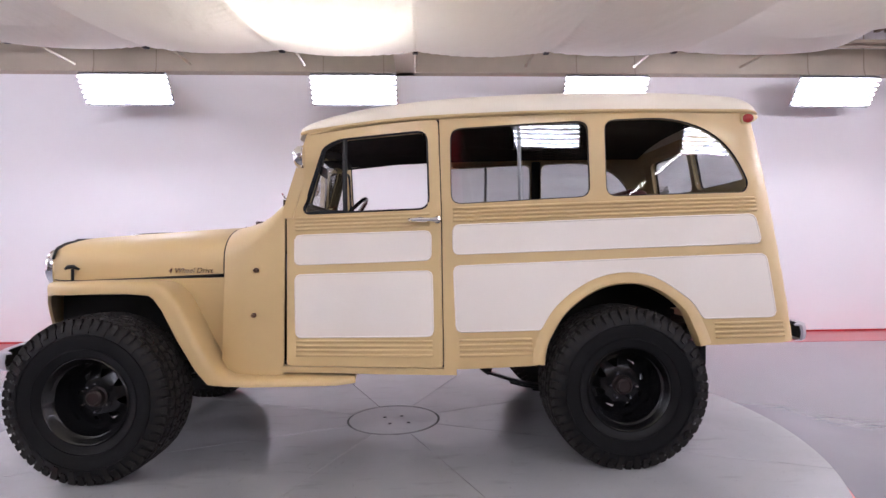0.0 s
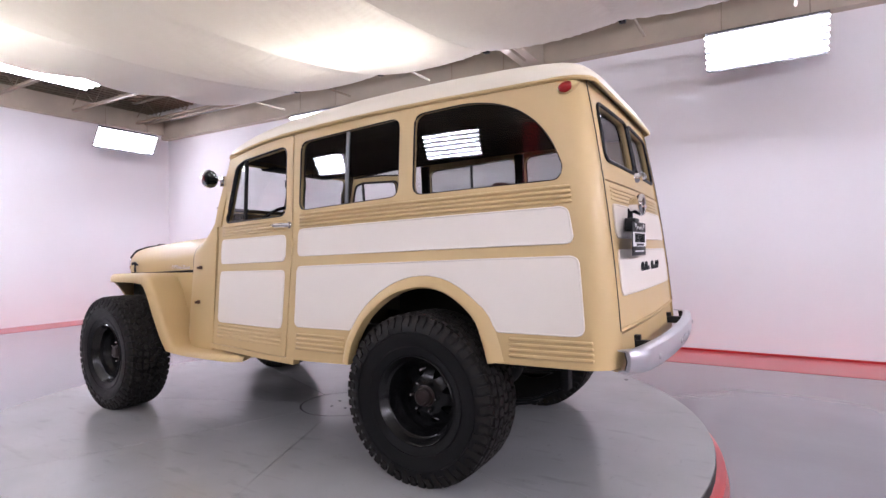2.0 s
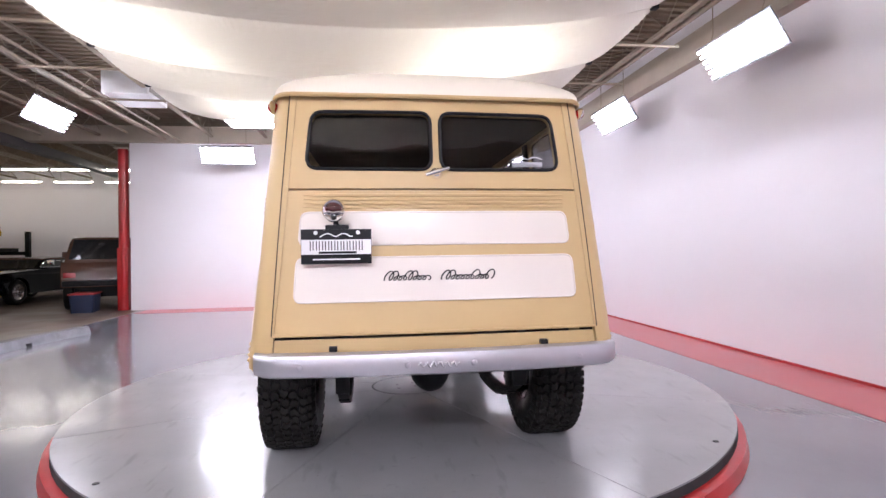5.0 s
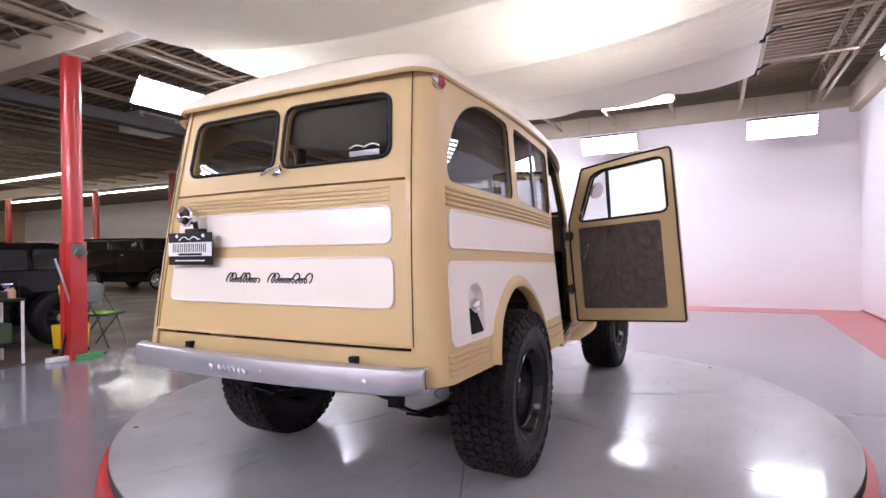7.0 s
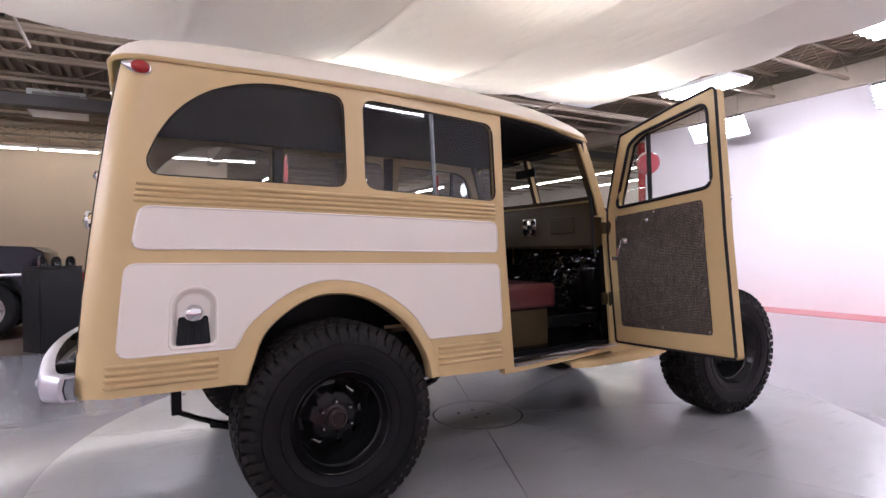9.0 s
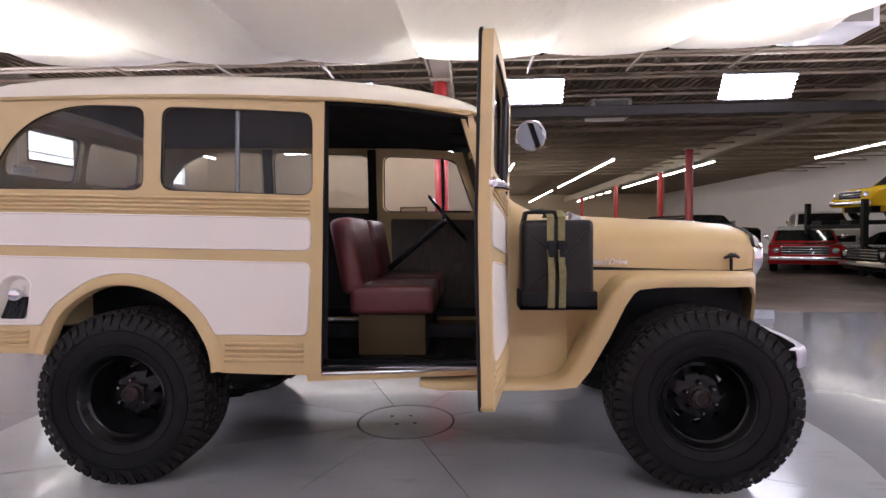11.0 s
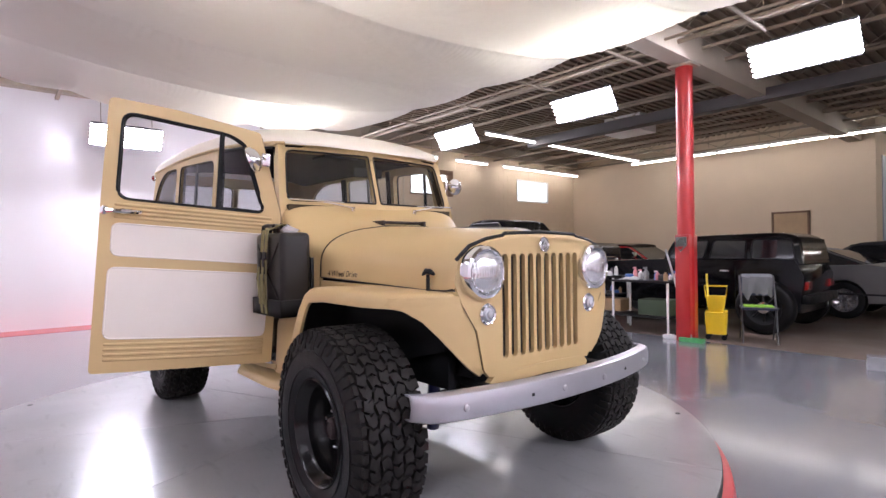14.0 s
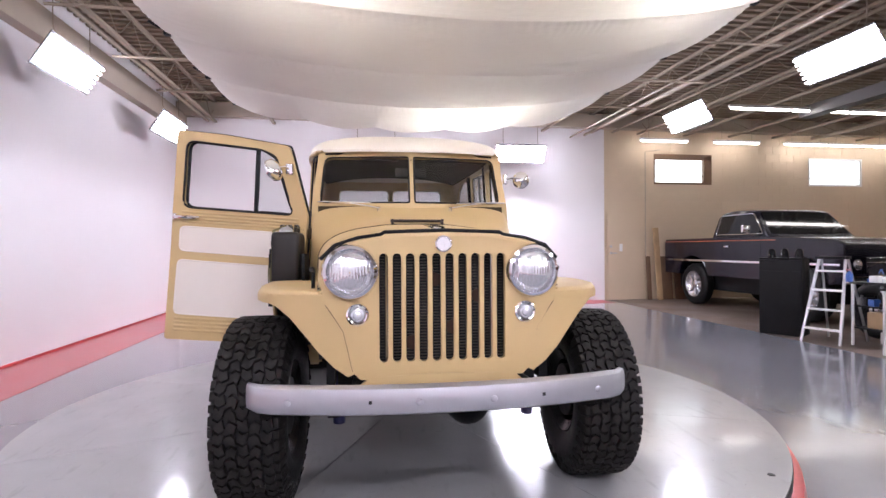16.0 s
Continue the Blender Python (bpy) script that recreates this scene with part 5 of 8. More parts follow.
def make_wheel():
    w = bpy.data.objects.new("wheel", None)
    scene.collection.objects.link(w)
    w.parent = wagon
    ty = part("tyre", tyre_mesh(), RUBBER, w, "black all-terrain tyre")
    part("tread", tread_mesh(), TREADMAT, w, "chunky tread blocks", smooth=0)
    bm = bmesh.new()
    prof = [(0.204, 0.112), (0.211, 0.120), (0.205, 0.126), (0.197, 0.119), (0.189, 0.090), (0.176, 0.080), (0.171, 0.040), (0.159, 0.028), (0.153, -0.012), (0.150, -0.09), (0.198, -0.115), (0.204, -0.105), (0.165, -0.085), (0.170, 0.0), (0.195, 0.08)]
    seg = 48
    skin(bm, [[Vector((r * math.cos(2 * math.pi * k / seg), r * math.sin(2 * math.pi * k / seg), h)) for k in range(seg)] for r, h in prof], True, False, True)
    part("rim", bm, RIMBLACK, w, "glossy black steel rim")
    bm = bmesh.new()
    circ = [(0.155 * math.cos(2 * math.pi * k / 40), 0.155 * math.sin(2 * math.pi * k / 40)) for k in range(40)]
    holes = []
    for k in range(8):
        a = 2 * math.pi * (k + 0.5) / 8
        def q(r, d):
            return (r * math.cos(a + d), r * math.sin(a + d))
        holes.append(rounded([q(0.094, -0.05), q(0.134, -0.20), q(0.134, 0.20), q(0.094, 0.05)], 0.008, 3))

    def dish(u, v):
        r = math.hypot(u, v)
        return (u, v, ease([0.0, 0.08, 0.10, 0.135, 0.155], [0.028, 0.028, 0.022, -0.004, -0.008], r))
    sheet(bm, circ, holes, dish, 0.010, 0.03, 1)
    part("wheel_disc", bm, RIMBLACK, w, "black disc with eight openings")
    bm = bmesh.new()
    turned(bm, [(0.004, 0.022), (0.052, 0.022), (0.050, 0.034), (0.043, 0.038), (0.041, 0.060), (0.031, 0.068), (0.028, 0.063), (0.004, 0.063)], None, 28)
    part("hub", bm, surface("worn brown hub", (0.020, 0.011, 0.010), 0.5, 0.3, vary=0.4, scale=40), w, "worn brown locking hub")
    bm = bmesh.new()
    turned(bm, [(0.03, -0.03), (0.118, -0.03), (0.124, -0.036), (0.126, -0.10), (0.03, -0.10)], None, 28)
    part("brake_drum", bm, SATIN, w)
    for k in range(6):
        a = 2 * math.pi * k / 6 + 0.3
        bm = bmesh.new()
        turned(bm, [(0.003, 0.022), (0.011, 0.022), (0.010, 0.048), (0.005, 0.054), (0.003, 0.054)], pose(0.069 * math.cos(a), 0.069 * math.sin(a), 0), 6)
        part("lug_nut", bm, CHROME if k else BLACK, w)
    return w


TRACK = 0.760
first = make_wheel()
STEER = -3
places = [(-1.42, -0.795, 12), (1.238, -TRACK, 40), (1.238, TRACK - 0.01, 75), (-1.46, 0.768, 20)]


def wheel_place(x, y, spin):
    return Matrix.Translation((x, y, 0.403)) @ pose(0, 0, 0, 0, 0, STEER if x < 0 else 0) @ pose(0, 0, 0, -90 if y > 0 else 90, 0, 0) @ pose(0, 0, 0, 0, 0, spin) @ Matrix.Diagonal((1.015, 1.015, 1.04, 1))


first.matrix_local = wheel_place(*places[0])
for pl in places[1:]:
    copy_thing(first, wheel_place(*pl))

# ---- chassis ----
def under(name, bm, material=SATIN, label=""):
    return part(name, bm, material, wagon, label)


for s in (-1, 1):
    bm = bmesh.new()
    box(bm, -1.82, 2.06, min(s * 0.33, s * 0.39), max(s * 0.33, s * 0.39), 0.60, 0.665, 0.008)
    under("frame_rail", bm)
    # leaf springs: front pack, then the rear pack slung under the axle
    for xs, zs in (((-1.93, -1.7, -1.40, -1.1, -0.86), (0.52, 0.44, 0.40, 0.43, 0.50)), ((0.57, 0.80, 1.21, 1.65, 1.835), (0.410, 0.340, 0.318, 0.362, 0.445))):
        bm = bmesh.new()
        for k in range(4):
            a, b = xs[0] + 0.13 * k, xs[-1] - 0.13 * k
            pts = [(a + (b - a) * i / 14, ease(xs, zs, a + (b - a) * i / 14) - 0.013 * k) for i in range(15)]
            skin(bm, [[(x, s * 0.45 - 0.028, z), (x, s * 0.45 + 0.028, z), (x, s * 0.45 + 0.028, z - 0.012), (x, s * 0.45 - 0.028, z - 0.012)] for x, z in pts], True, True)
        under("leaf_spring", bm)
    bm = bmesh.new()
    box(bm, 1.815, 1.855, min(s * 0.415, s * 0.485), max(s * 0.415, s * 0.485), 0.43, 0.60, 0.006)
    under("spring_shackle", bm)
    bm = bmesh.new()
    tube(bm, [(0.50, s * 0.45, 0.53), (0.55, s * 0.45, 0.43), (0.585, s * 0.45, 0.405)], 0.024, 8)
    under("spring_hanger", bm)
    bm = bmesh.new()
    tube(bm, [(-1.62, s * 0.43, 0.36), (-1.66, s * 0.44, 0.78)], 0.027, 12)
    under("shock_absorber", bm, surface("blue paint", (0.007, 0.009, 0.07), 0.4), "blue shock absorber")
    bm = bmesh.new()
    box(bm, 0.88, 1.64, min(s * 0.46, s * 0.50), max(s * 0.46, s * 0.50), 0.52, 0.98, 0.01)
    box(bm, 0.82, 1.69, min(s * 0.46, s * 0.775), max(s * 0.46, s * 0.775), 0.955, 0.985, 0.005)
    under("rear_wheel_house", bm)
for xc in (-1.44, 1.238):
    bm = bmesh.new()
    tube(bm, [(xc, -0.6, 0.412), (xc, 0.6, 0.412)], 0.04, 12)
    y0 = -0.18 if xc < 0 else 0.05
    bmesh.ops.create_icosphere(bm, subdivisions=3, radius=0.145, matrix=Matrix.Translation((xc, y0, 0.412)) @ Matrix.Diagonal((1.15, 0.85, 1, 1)))
    under("axle", bm, SATIN, "black axle with round differential")
under("floor_pan", boxed(-0.80, 0.86, -0.60, 0.60, 0.50, 0.525))
under("rear_floor_pan", boxed(0.86, 2.05, -0.60, 0.60, 0.61, 0.63))
under("floor_riser", boxed(0.84, 0.86, -0.60, 0.60, 0.525, 0.63))
for s in (-1, 1):
    under("sill_pan", boxed(-0.50, 0.80, min(s * 0.60, s * 0.685), max(s * 0.60, s * 0.685), 0.485, 0.50))
    under("kick_panel", boxed(-0.76, -0.545, min(s * 0.585, s * 0.60), max(s * 0.585, s * 0.60), 0.54, 1.12), MAT_BLACK)
bm = bmesh.new()
tube(bm, [(-0.6, 0.1, 0.42), (0.2, 0.12, 0.40), (1.15, 0.05, 0.43)], 0.03, 10)
box(bm, -0.5, 0.0, -0.2, 0.25, 0.36, 0.5, 0.02)
under("drive_shaft", bm)
bm = bmesh.new()
box(bm, 1.45, 1.95, -0.3, 0.3, 0.55, 0.608, 0.02)
under("fuel_tank", bm)
for s in (-1, 1):
    bm = bmesh.new()
    rings = [[side_map(s, -0.002)(x, z) for z in (0.463, 0.494)] + [side_map(s, -0.05)(x, z) for z in (0.494, 0.463)] for x in (-0.56, -0.3, 0, 0.3, 0.36)]
    skin(bm, rings, True, True)
    under("door_sill", bm, TAN)
    if s > 0:
        bm = bmesh.new()
        tube(bm, [side_map(s, 0.002)(x, 0.496) for x in (-0.52, -0.3, 0, 0.29)], 0.007, 6)
        under("sill_plate", bm, ALU, "bright sill strip")

# ---- cabin ----
bm = boxed(-0.78, 0.84, -0.60, 0.60, 0.526, 0.535)
under("floor_mat", bm, MAT_BLACK, "black rubber floor mat")
bm = bmesh.new()
box(bm, -0.80, -0.76, -0.54, 0.54, 0.53, 1.10)
tube(bm, [(-0.76, 0.15, 0.6), (-0.7, 0.2, 0.75), (-0.74, 0.3, 0.9)], 0.03, 8)
box(bm, -0.75, -0.66, 0.28, 0.44, 0.72, 0.98, 0.03)
fw = under("firewall", bm, MAT_BLACK, "glossy black firewall liner")
bm = bmesh.new()
bmesh.ops.create_grid(bm, x_segments=90, y_segments=64, size=0.5)
for v in bm.verts:
    a, b = v.co.x, v.co.y
    fold = noise.noise(Vector((a * 9, b * 7, 2.0))) + 0.7 * abs(noise.noise(Vector((a * 19, b * 15, 6.0)))) + 0.07 * noise.noise(Vector((a * 45, b * 38, 1.0)))
    v.co = Vector((-0.735 + 0.05 * fold + 0.10 * max(0, -b - 0.25), a * 1.06, 0.83 + b * 0.56))
bmesh.ops.solidify(bm, geom=bm.faces[:], thickness=0.004)
part("liner", bm, surface("crinkled black foil", (0.006, 0.006, 0.007), 0.10, vary=0.2, spec=0.9, coat=0.5), fw, "crumpled glossy black liner", smooth=25)
bm = bmesh.new()
rings = []
for y in (-0.60, -0.3, 0, 0.3, 0.60):
    rings.append([(-0.56, y, 1.40), (-0.47, y, 1.385), (-0.455, y, 1.36), (-0.47, y, 1.12), (-0.50, y, 1.10), (-0.56, y, 1.12)])
skin(bm, rings, True, True)
dash = under("dashboard", bm, DRAB, "drab tan painted dashboard")
bm = boxed(-0.472, -0.448, -0.05, 0.10, 1.19, 1.315, 0.008)
part("gauge_plate", bm, CHROME, dash, "chrome gauge plate")
for y, z in ((-0.02, 1.285), (0.07, 1.285), (-0.02, 1.22), (0.07, 1.22), (0.025, 1.25)):
    bm = bmesh.new()
    turned(bm, [(0.002, 0), (0.020, 0), (0.020, 0.006), (0.017, 0.006), (0.002, 0.004)], pose(-0.449, y, z, 0, 90, 0), 16)
    part("gauge", bm, BLACK, dash)
bm = boxed(-0.47, -0.45, 0.24, 0.46, 1.20, 1.31, 0.01)
part("glovebox_lid", bm, DRAB, dash)
bm = bmesh.new()
C, wr = Vector((-0.26, -0.36, 1.27)), 0.20
wm = Matrix.Translation(C) @ pose(0, 0, 0, 0, -50, 0)
tube(bm, [wm @ Vector((wr * math.cos(t * math.pi / 16), wr * math.sin(t * math.pi / 16), 0)) for t in range(32)], 0.011, 8, True)
sw = under("steering_wheel", bm, BLACK, "thin black steering wheel")
for a in (0.2, 2.3, 4.4):
    bm = bmesh.new()
    tube(bm, [wm @ Vector((0, 0, -0.02)), wm @ Vector((wr * math.cos(a), wr * math.sin(a), 0))], 0.008, 6)
    part("spoke", bm, CHROME, sw)
bm = bmesh.new()
turned(bm, [(0.003, -0.03), (0.035, -0.03), (0.03, 0.01), (0.003, 0.012)], wm, 16)
part("horn_button", bm, CHROME, sw)
bm = bmesh.new()
tube(bm, [wm @ Vector((0, 0, 0)), wm @ Vector((0, 0, -0.55))], 0.02, 8)
part("steering_column", bm, BLACK, sw)


def bench(x0, x1, y0, y1, zb, zs, ztop, label):
    bm = bmesh.new()
    box(bm, x0, x1, y0, y1, zb, zs, 0.035, seg=3)
    st = under("seat", bm, REDVINYL, label)
    bm = bmesh.new()
    box(bm, -0.06, 0.06, y0, y1, 0, ztop - zs + 0.04, 0.045, Matrix.Translation((x1 - 0.02, 0, zs - 0.04)) @ pose(0, 0, 0, 0, 10, 0), 3)
    part("backrest", bm, REDVINYL, st)
    bm = boxed(x0 + 0.05, x1 - 0.04, y0 + 0.03, y1 - 0.03, 0.535, zb - 0.001, 0.005)
    part("seat_box", bm, DRAB, st, "drab tan seat box")
    return st


bench(-0.22, 0.22, 0.06, 0.56, 0.75, 0.90, 1.26, "dark red vinyl front seat")
bench(-0.22, 0.22, -0.56, -0.06, 0.75, 0.90, 1.26, "dark red vinyl front seat")
bench(0.95, 1.40, -0.44, 0.36, 0.72, 0.88, 1.48, "dark red vinyl rear bench")
bm = bmesh.new()
box(bm, -0.455, -0.435, -0.105, 0.105, 1.605, 1.665, 0.008)
tube(bm, [(-0.46, 0, 1.66), (-0.48, 0, 1.72)], 0.006, 6)
under("interior_mirror", bm, SATIN, "rear-view mirror")
for y in (-0.2, 0.2):
    bm = bmesh.new()
    box(bm, -0.46, -0.30, y - 0.12, y + 0.12, 1.71, 1.725, 0.004)
    under("sun_visor", bm, HEADLINER)
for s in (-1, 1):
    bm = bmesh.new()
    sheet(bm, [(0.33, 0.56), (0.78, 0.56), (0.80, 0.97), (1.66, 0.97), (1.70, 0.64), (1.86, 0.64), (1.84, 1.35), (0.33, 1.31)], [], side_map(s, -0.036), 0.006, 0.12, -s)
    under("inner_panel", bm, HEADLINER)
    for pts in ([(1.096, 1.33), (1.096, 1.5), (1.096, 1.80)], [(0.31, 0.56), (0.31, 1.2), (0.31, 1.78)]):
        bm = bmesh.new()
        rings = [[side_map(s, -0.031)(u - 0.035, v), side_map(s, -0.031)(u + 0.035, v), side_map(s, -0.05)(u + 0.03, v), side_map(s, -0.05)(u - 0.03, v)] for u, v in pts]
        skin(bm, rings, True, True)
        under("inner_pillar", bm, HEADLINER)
bm = bmesh.new()
sheet(bm, card, [], side_map(-1, -0.044), 0.006, 0.2, 1)
part("door_card", bm, WEAVE, left, "brown and black woven door card")
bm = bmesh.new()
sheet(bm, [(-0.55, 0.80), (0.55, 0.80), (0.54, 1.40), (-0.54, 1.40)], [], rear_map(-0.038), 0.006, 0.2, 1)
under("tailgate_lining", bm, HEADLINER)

# thin drab skins: shade inside the windshield frame and pillars, put into the colour
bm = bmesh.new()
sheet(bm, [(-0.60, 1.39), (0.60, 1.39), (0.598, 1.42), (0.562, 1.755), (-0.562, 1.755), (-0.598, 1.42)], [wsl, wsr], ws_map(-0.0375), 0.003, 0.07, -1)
part("inner_face", bm, DRAB, wf, "shade-darkened inner face")
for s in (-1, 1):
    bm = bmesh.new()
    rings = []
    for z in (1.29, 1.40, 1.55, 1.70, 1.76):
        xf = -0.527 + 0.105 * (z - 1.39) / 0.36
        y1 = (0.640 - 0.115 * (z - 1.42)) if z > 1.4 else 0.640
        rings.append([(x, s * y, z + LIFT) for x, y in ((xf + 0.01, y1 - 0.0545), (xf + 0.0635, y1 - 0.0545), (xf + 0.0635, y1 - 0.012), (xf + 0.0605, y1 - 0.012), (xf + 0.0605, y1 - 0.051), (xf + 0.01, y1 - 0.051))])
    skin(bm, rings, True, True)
    part("inner_pillar", bm, DRAB, wagon, "shade-darkened pillar skin")
bm = bmesh.new()
tube(bm, [side_map(1, -0.016)(u, v) for u, v in dense([(-0.500, 0.52), (0.302, 0.52), (0.300, 1.30), (0.290, 1.798), (0.0, 1.780), (-0.395, 1.728), (-0.455, 1.45)], 0.1)[:-4]], 0.008, 6)
under("weatherstrip", bm, SEAL, "black rubber door opening seal")
bm = boxed(-0.50, 0.285, side_map(1, -0.035)(0, 0.51)[1], side_map(1, -0.006)(0, 0.51)[1], 0.524, 0.532, 0.002)
under("sill_strip", bm, ALU, "bare metal sill strip")

# ---- small fittings ----
bm = bmesh.new()
box(bm, -0.86, -0.72, -0.165, 0.155, 1.262, 1.275, 0.003)
box(bm, -0.82, -0.72, -0.165, 0.155, 0, 0.008, 0.002, Matrix.Translation((0, 0, 1.272)) @ Matrix.Translation((-0.72, 0, 0)) @ pose(0, 0, 0, 0, 14, 0) @ Matrix.Translation((0.72, 0, 0)))
for y in (-0.155, 0.145):
    box(bm, -0.84, -0.73, y - 0.008, y + 0.008, 1.27, 1.305, 0.002)
under("cowl_vent", bm, surface("dark brown paint", (0.035, 0.02, 0.016), 0.4), "open dark cowl vent flap")
for y0, y1 in ((0.22, 0.60), (-0.24, -0.62)):
    bm = bmesh.new()
    tube(bm, [(-0.625, y0, 1.385), (-0.60, y0 + (y1 - y0) * 0.4, 1.412), (-0.575, y0 + (y1 - y0) * 0.55, 1.418)], 0.006, 6)
    tube(bm, [(-0.592, y0 + (y1 - y0) * 0.12, 1.419), (-0.59, y0 + (y1 - y0) * 0.55, 1.424), (-0.558, y1, 1.428)], 0.005, 6)
    turned(bm, [(0.003, 0), (0.014, 0), (0.010, 0.02), (0.003, 0.022)], Matrix.Translation((-0.62, y0, 1.372)) @ pose(0, 0, 0, 0, -30, 0), 10)
    under("wiper", bm, CHROME, "chrome windshield wiper")


def mirror(c, foot, aim, rad, parent):
    """A round mirror at c on an arm from foot, its glass facing along aim."""
    c, foot = Vector(c), Vector(foot)
    m = Matrix.Translation(c) @ (-Vector(aim)).to_track_quat("Z", "Y").to_matrix().to_4x4() @ Matrix.Diagonal((rad / 0.066, rad / 0.066, 1, 1))
    bm = bmesh.new()
    turned(bm, [(0.064, -0.012), (0.066, -0.004), (0.062, 0.012), (0.045, 0.03), (0.02, 0.04), (0.003, 0.042), (0.003, -0.006)], m, 28)
    back = m @ Vector((0, 0, 0.036))
    tube(bm, [back, back.lerp(foot, 0.5) + Vector((0, 0, 0.012)), foot], 0.006, 8)
    box(bm, foot.x - 0.022, foot.x + 0.022, foot.y - 0.012, foot.y + 0.012, foot.z - 0.035, foot.z + 0.035, 0.006)
    ob = part("side_mirror", bm, CHROME, parent, "round chrome side mirror")
    bm = bmesh.new()
    turned(bm, [(0.002, -0.016), (0.058, -0.016), (0.060, -0.0125), (0.002, -0.0125)], m, 28)
    part("mirror_glass", bm, surface("mirror", (0.8, 0.8, 0.82), 0.02, 1.0, vary=0.0), ob)


mirror((-0.425, -0.775, 1.60), (-0.455, -0.650, 1.60), (1, 0.05, 0), 0.060, wagon)
mirror((-0.365, 0.745, 1.588), (-0.435, 0.672, 1.60), (0.885, -0.19, -0.425), 0.070, right)

# tail lamps
for s in (-1, 1):
    m = Matrix.Translation((1.948, s * (half(1.94, 1.79) + 0.003), 1.810)) @ pose(0, 0, 0, 0, -9, 0)
    bm = bmesh.new()
    bmesh.ops.create_uvsphere(bm, u_segments=20, v_segments=12, radius=1, matrix=m @ Matrix.Diagonal((0.036, 0.026, 0.026, 1)))
    tl = under("tail_lamp", bm, REDLENS, "red teardrop tail lamp")
    bm = bmesh.new()
    turned(bm, [(0.002, -0.040), (0.018, -0.034), (0.027, -0.016), (0.0285, 0.004), (0.022, 0.030), (0.012, 0.050), (0.002, 0.062)], m @ Matrix.Diagonal((1, 0.62, 1, 1)) @ pose(0, 0, 0, 0, 90, 0), 18)
    part("bezel", bm, CHROME if s > 0 else TAN, tl, "teardrop lamp bezel")
# stop lamp and plate on the tailgate
bm = bmesh.new()
m = pose(2.180, -0.462, 1.309, 0, 90, 0)
turned(bm, [(0.003, -0.03), (0.03, -0.03), (0.044, 0.0), (0.050, 0.012), (0.050, 0.022), (0.044, 0.03), (0.038, 0.026), (0.003, 0.02)], m, 28)
sl = part("stop_lamp", bm, CHROME, tg, "round chrome stop lamp on a bracket")
bm = bmesh.new()
bmesh.ops.create_uvsphere(bm, u_segments=20, v_segments=10, radius=1, matrix=m @ Matrix.Translation((-0.010, 0, 0.022)) @ Matrix.Diagonal((0.026, 0.037, 0.014, 1)))
part("lens", bm, surface("dark red lens", (0.05, 0.004, 0.005), 0.1, vary=0.2, scale=40, coat=0.5), sl, "dark red glass lens")
bm = bmesh.new()
turned(bm, [(0.003, 0.018), (0.014, 0.018), (0.012, 0.030), (0.003, 0.032)], m @ Matrix.Translation((0.026, 0, 0)), 16)
part("lower_lens", bm, BLACK, sl, "small dark lower lens")
bm = bmesh.new()
tube(bm, [m @ Vector((0.012, -0.042, 0.026)), m @ Vector((0.006, -0.02, 0.034)), m @ Vector((0.012, 0, 0.036)), m @ Vector((0.006, 0.02, 0.034)), m @ Vector((0.012, 0.042, 0.026))], 0.005, 6)
part("visor_bar", bm, CHROME, sl)
bm = bmesh.new()
tube(bm, [(2.150, -0.462, 1.294), (2.147, -0.455, 1.25), (2.137, -0.45, 1.215)], 0.012, 8)
box(bm, 2.130, 2.177, -0.50, -0.40, 1.19, 1.25, 0.006)
part("bracket", bm, SATIN, sl)
plate = thing("licence_plate", "black and white dealer licence plate on the tailgate", "licence plate")
pm = Matrix.Translation((2.184, -0.452, 1.155)) @ pose(0, 0, 0, 0, 0, 0)
bm = bmesh.new()
box(bm, -0.002, 0.002, -0.150, 0.150, -0.075, 0.075, 0.0018, pm)
part("plate", bm, SATIN, plate)
bm = bmesh.new()
box(bm, 0.0022, 0.0042, -0.148, 0.148, -0.034, 0.030, 0, pm)
part("white_field", bm, WHITEPLASTIC, plate)
for k in range(9):
    y = -0.104 + k * 0.026
    bm = bmesh.new()
    box(bm, 0.0044, 0.006, y - 0.0085, y - 0.0045, -0.016, 0.024, 0, pm)
    box(bm, 0.0044, 0.006, y + 0.0035, y + 0.0075, -0.016, 0.024, 0, pm)
    part("character_bar", bm, SATIN, plate, smooth=0)
bm = bmesh.new()
box(bm, 0.0044, 0.006, -0.075, 0.085, -0.031, -0.021, 0, pm)
part("caption_bar", bm, SATIN, plate, smooth=0)
bm = bmesh.new()
box(bm, 0.0022, 0.004, -0.10, 0.10, -0.058, -0.052, 0, pm)
tube(bm, [pm @ Vector((0.004, -0.07 + 0.14 * i / 12, 0.040 + 0.016 * abs(math.sin(i * 0.55)))) for i in range(13)], 0.0025, 5)
for y in (-0.088, 0.092):
    turned(bm, [(0.002, 0.002), (0.009, 0.002), (0.007, 0.006), (0.002, 0.007)], pm @ pose(0, y, 0.06, 0, 90, 0), 10)
part("trim_shapes", bm, WHITEPLASTIC, plate)
# dark flowing script on the lower tailgate panel
bm = bmesh.new()


def script(y0, n, w, tall):
    """One word of joined, leaning handwriting loops; the strokes named in tall rise above the rest."""
    pts = []
    for i in range(n * 14 + 1):
        t = i / 14
        a = 2 * math.pi * t
        h = 0.0095 + (0.011 if int(t) in tall else 0.0)
        lift = h * (1 - math.cos(a))
        y = y0 + w * t - 0.55 * w * math.sin(a) + 0.45 * lift
        pts.append((rear_map(0.013)(y, 1.02)[0], y, 1.002 + lift))
    tube(bm, pts, 0.0031, 6)


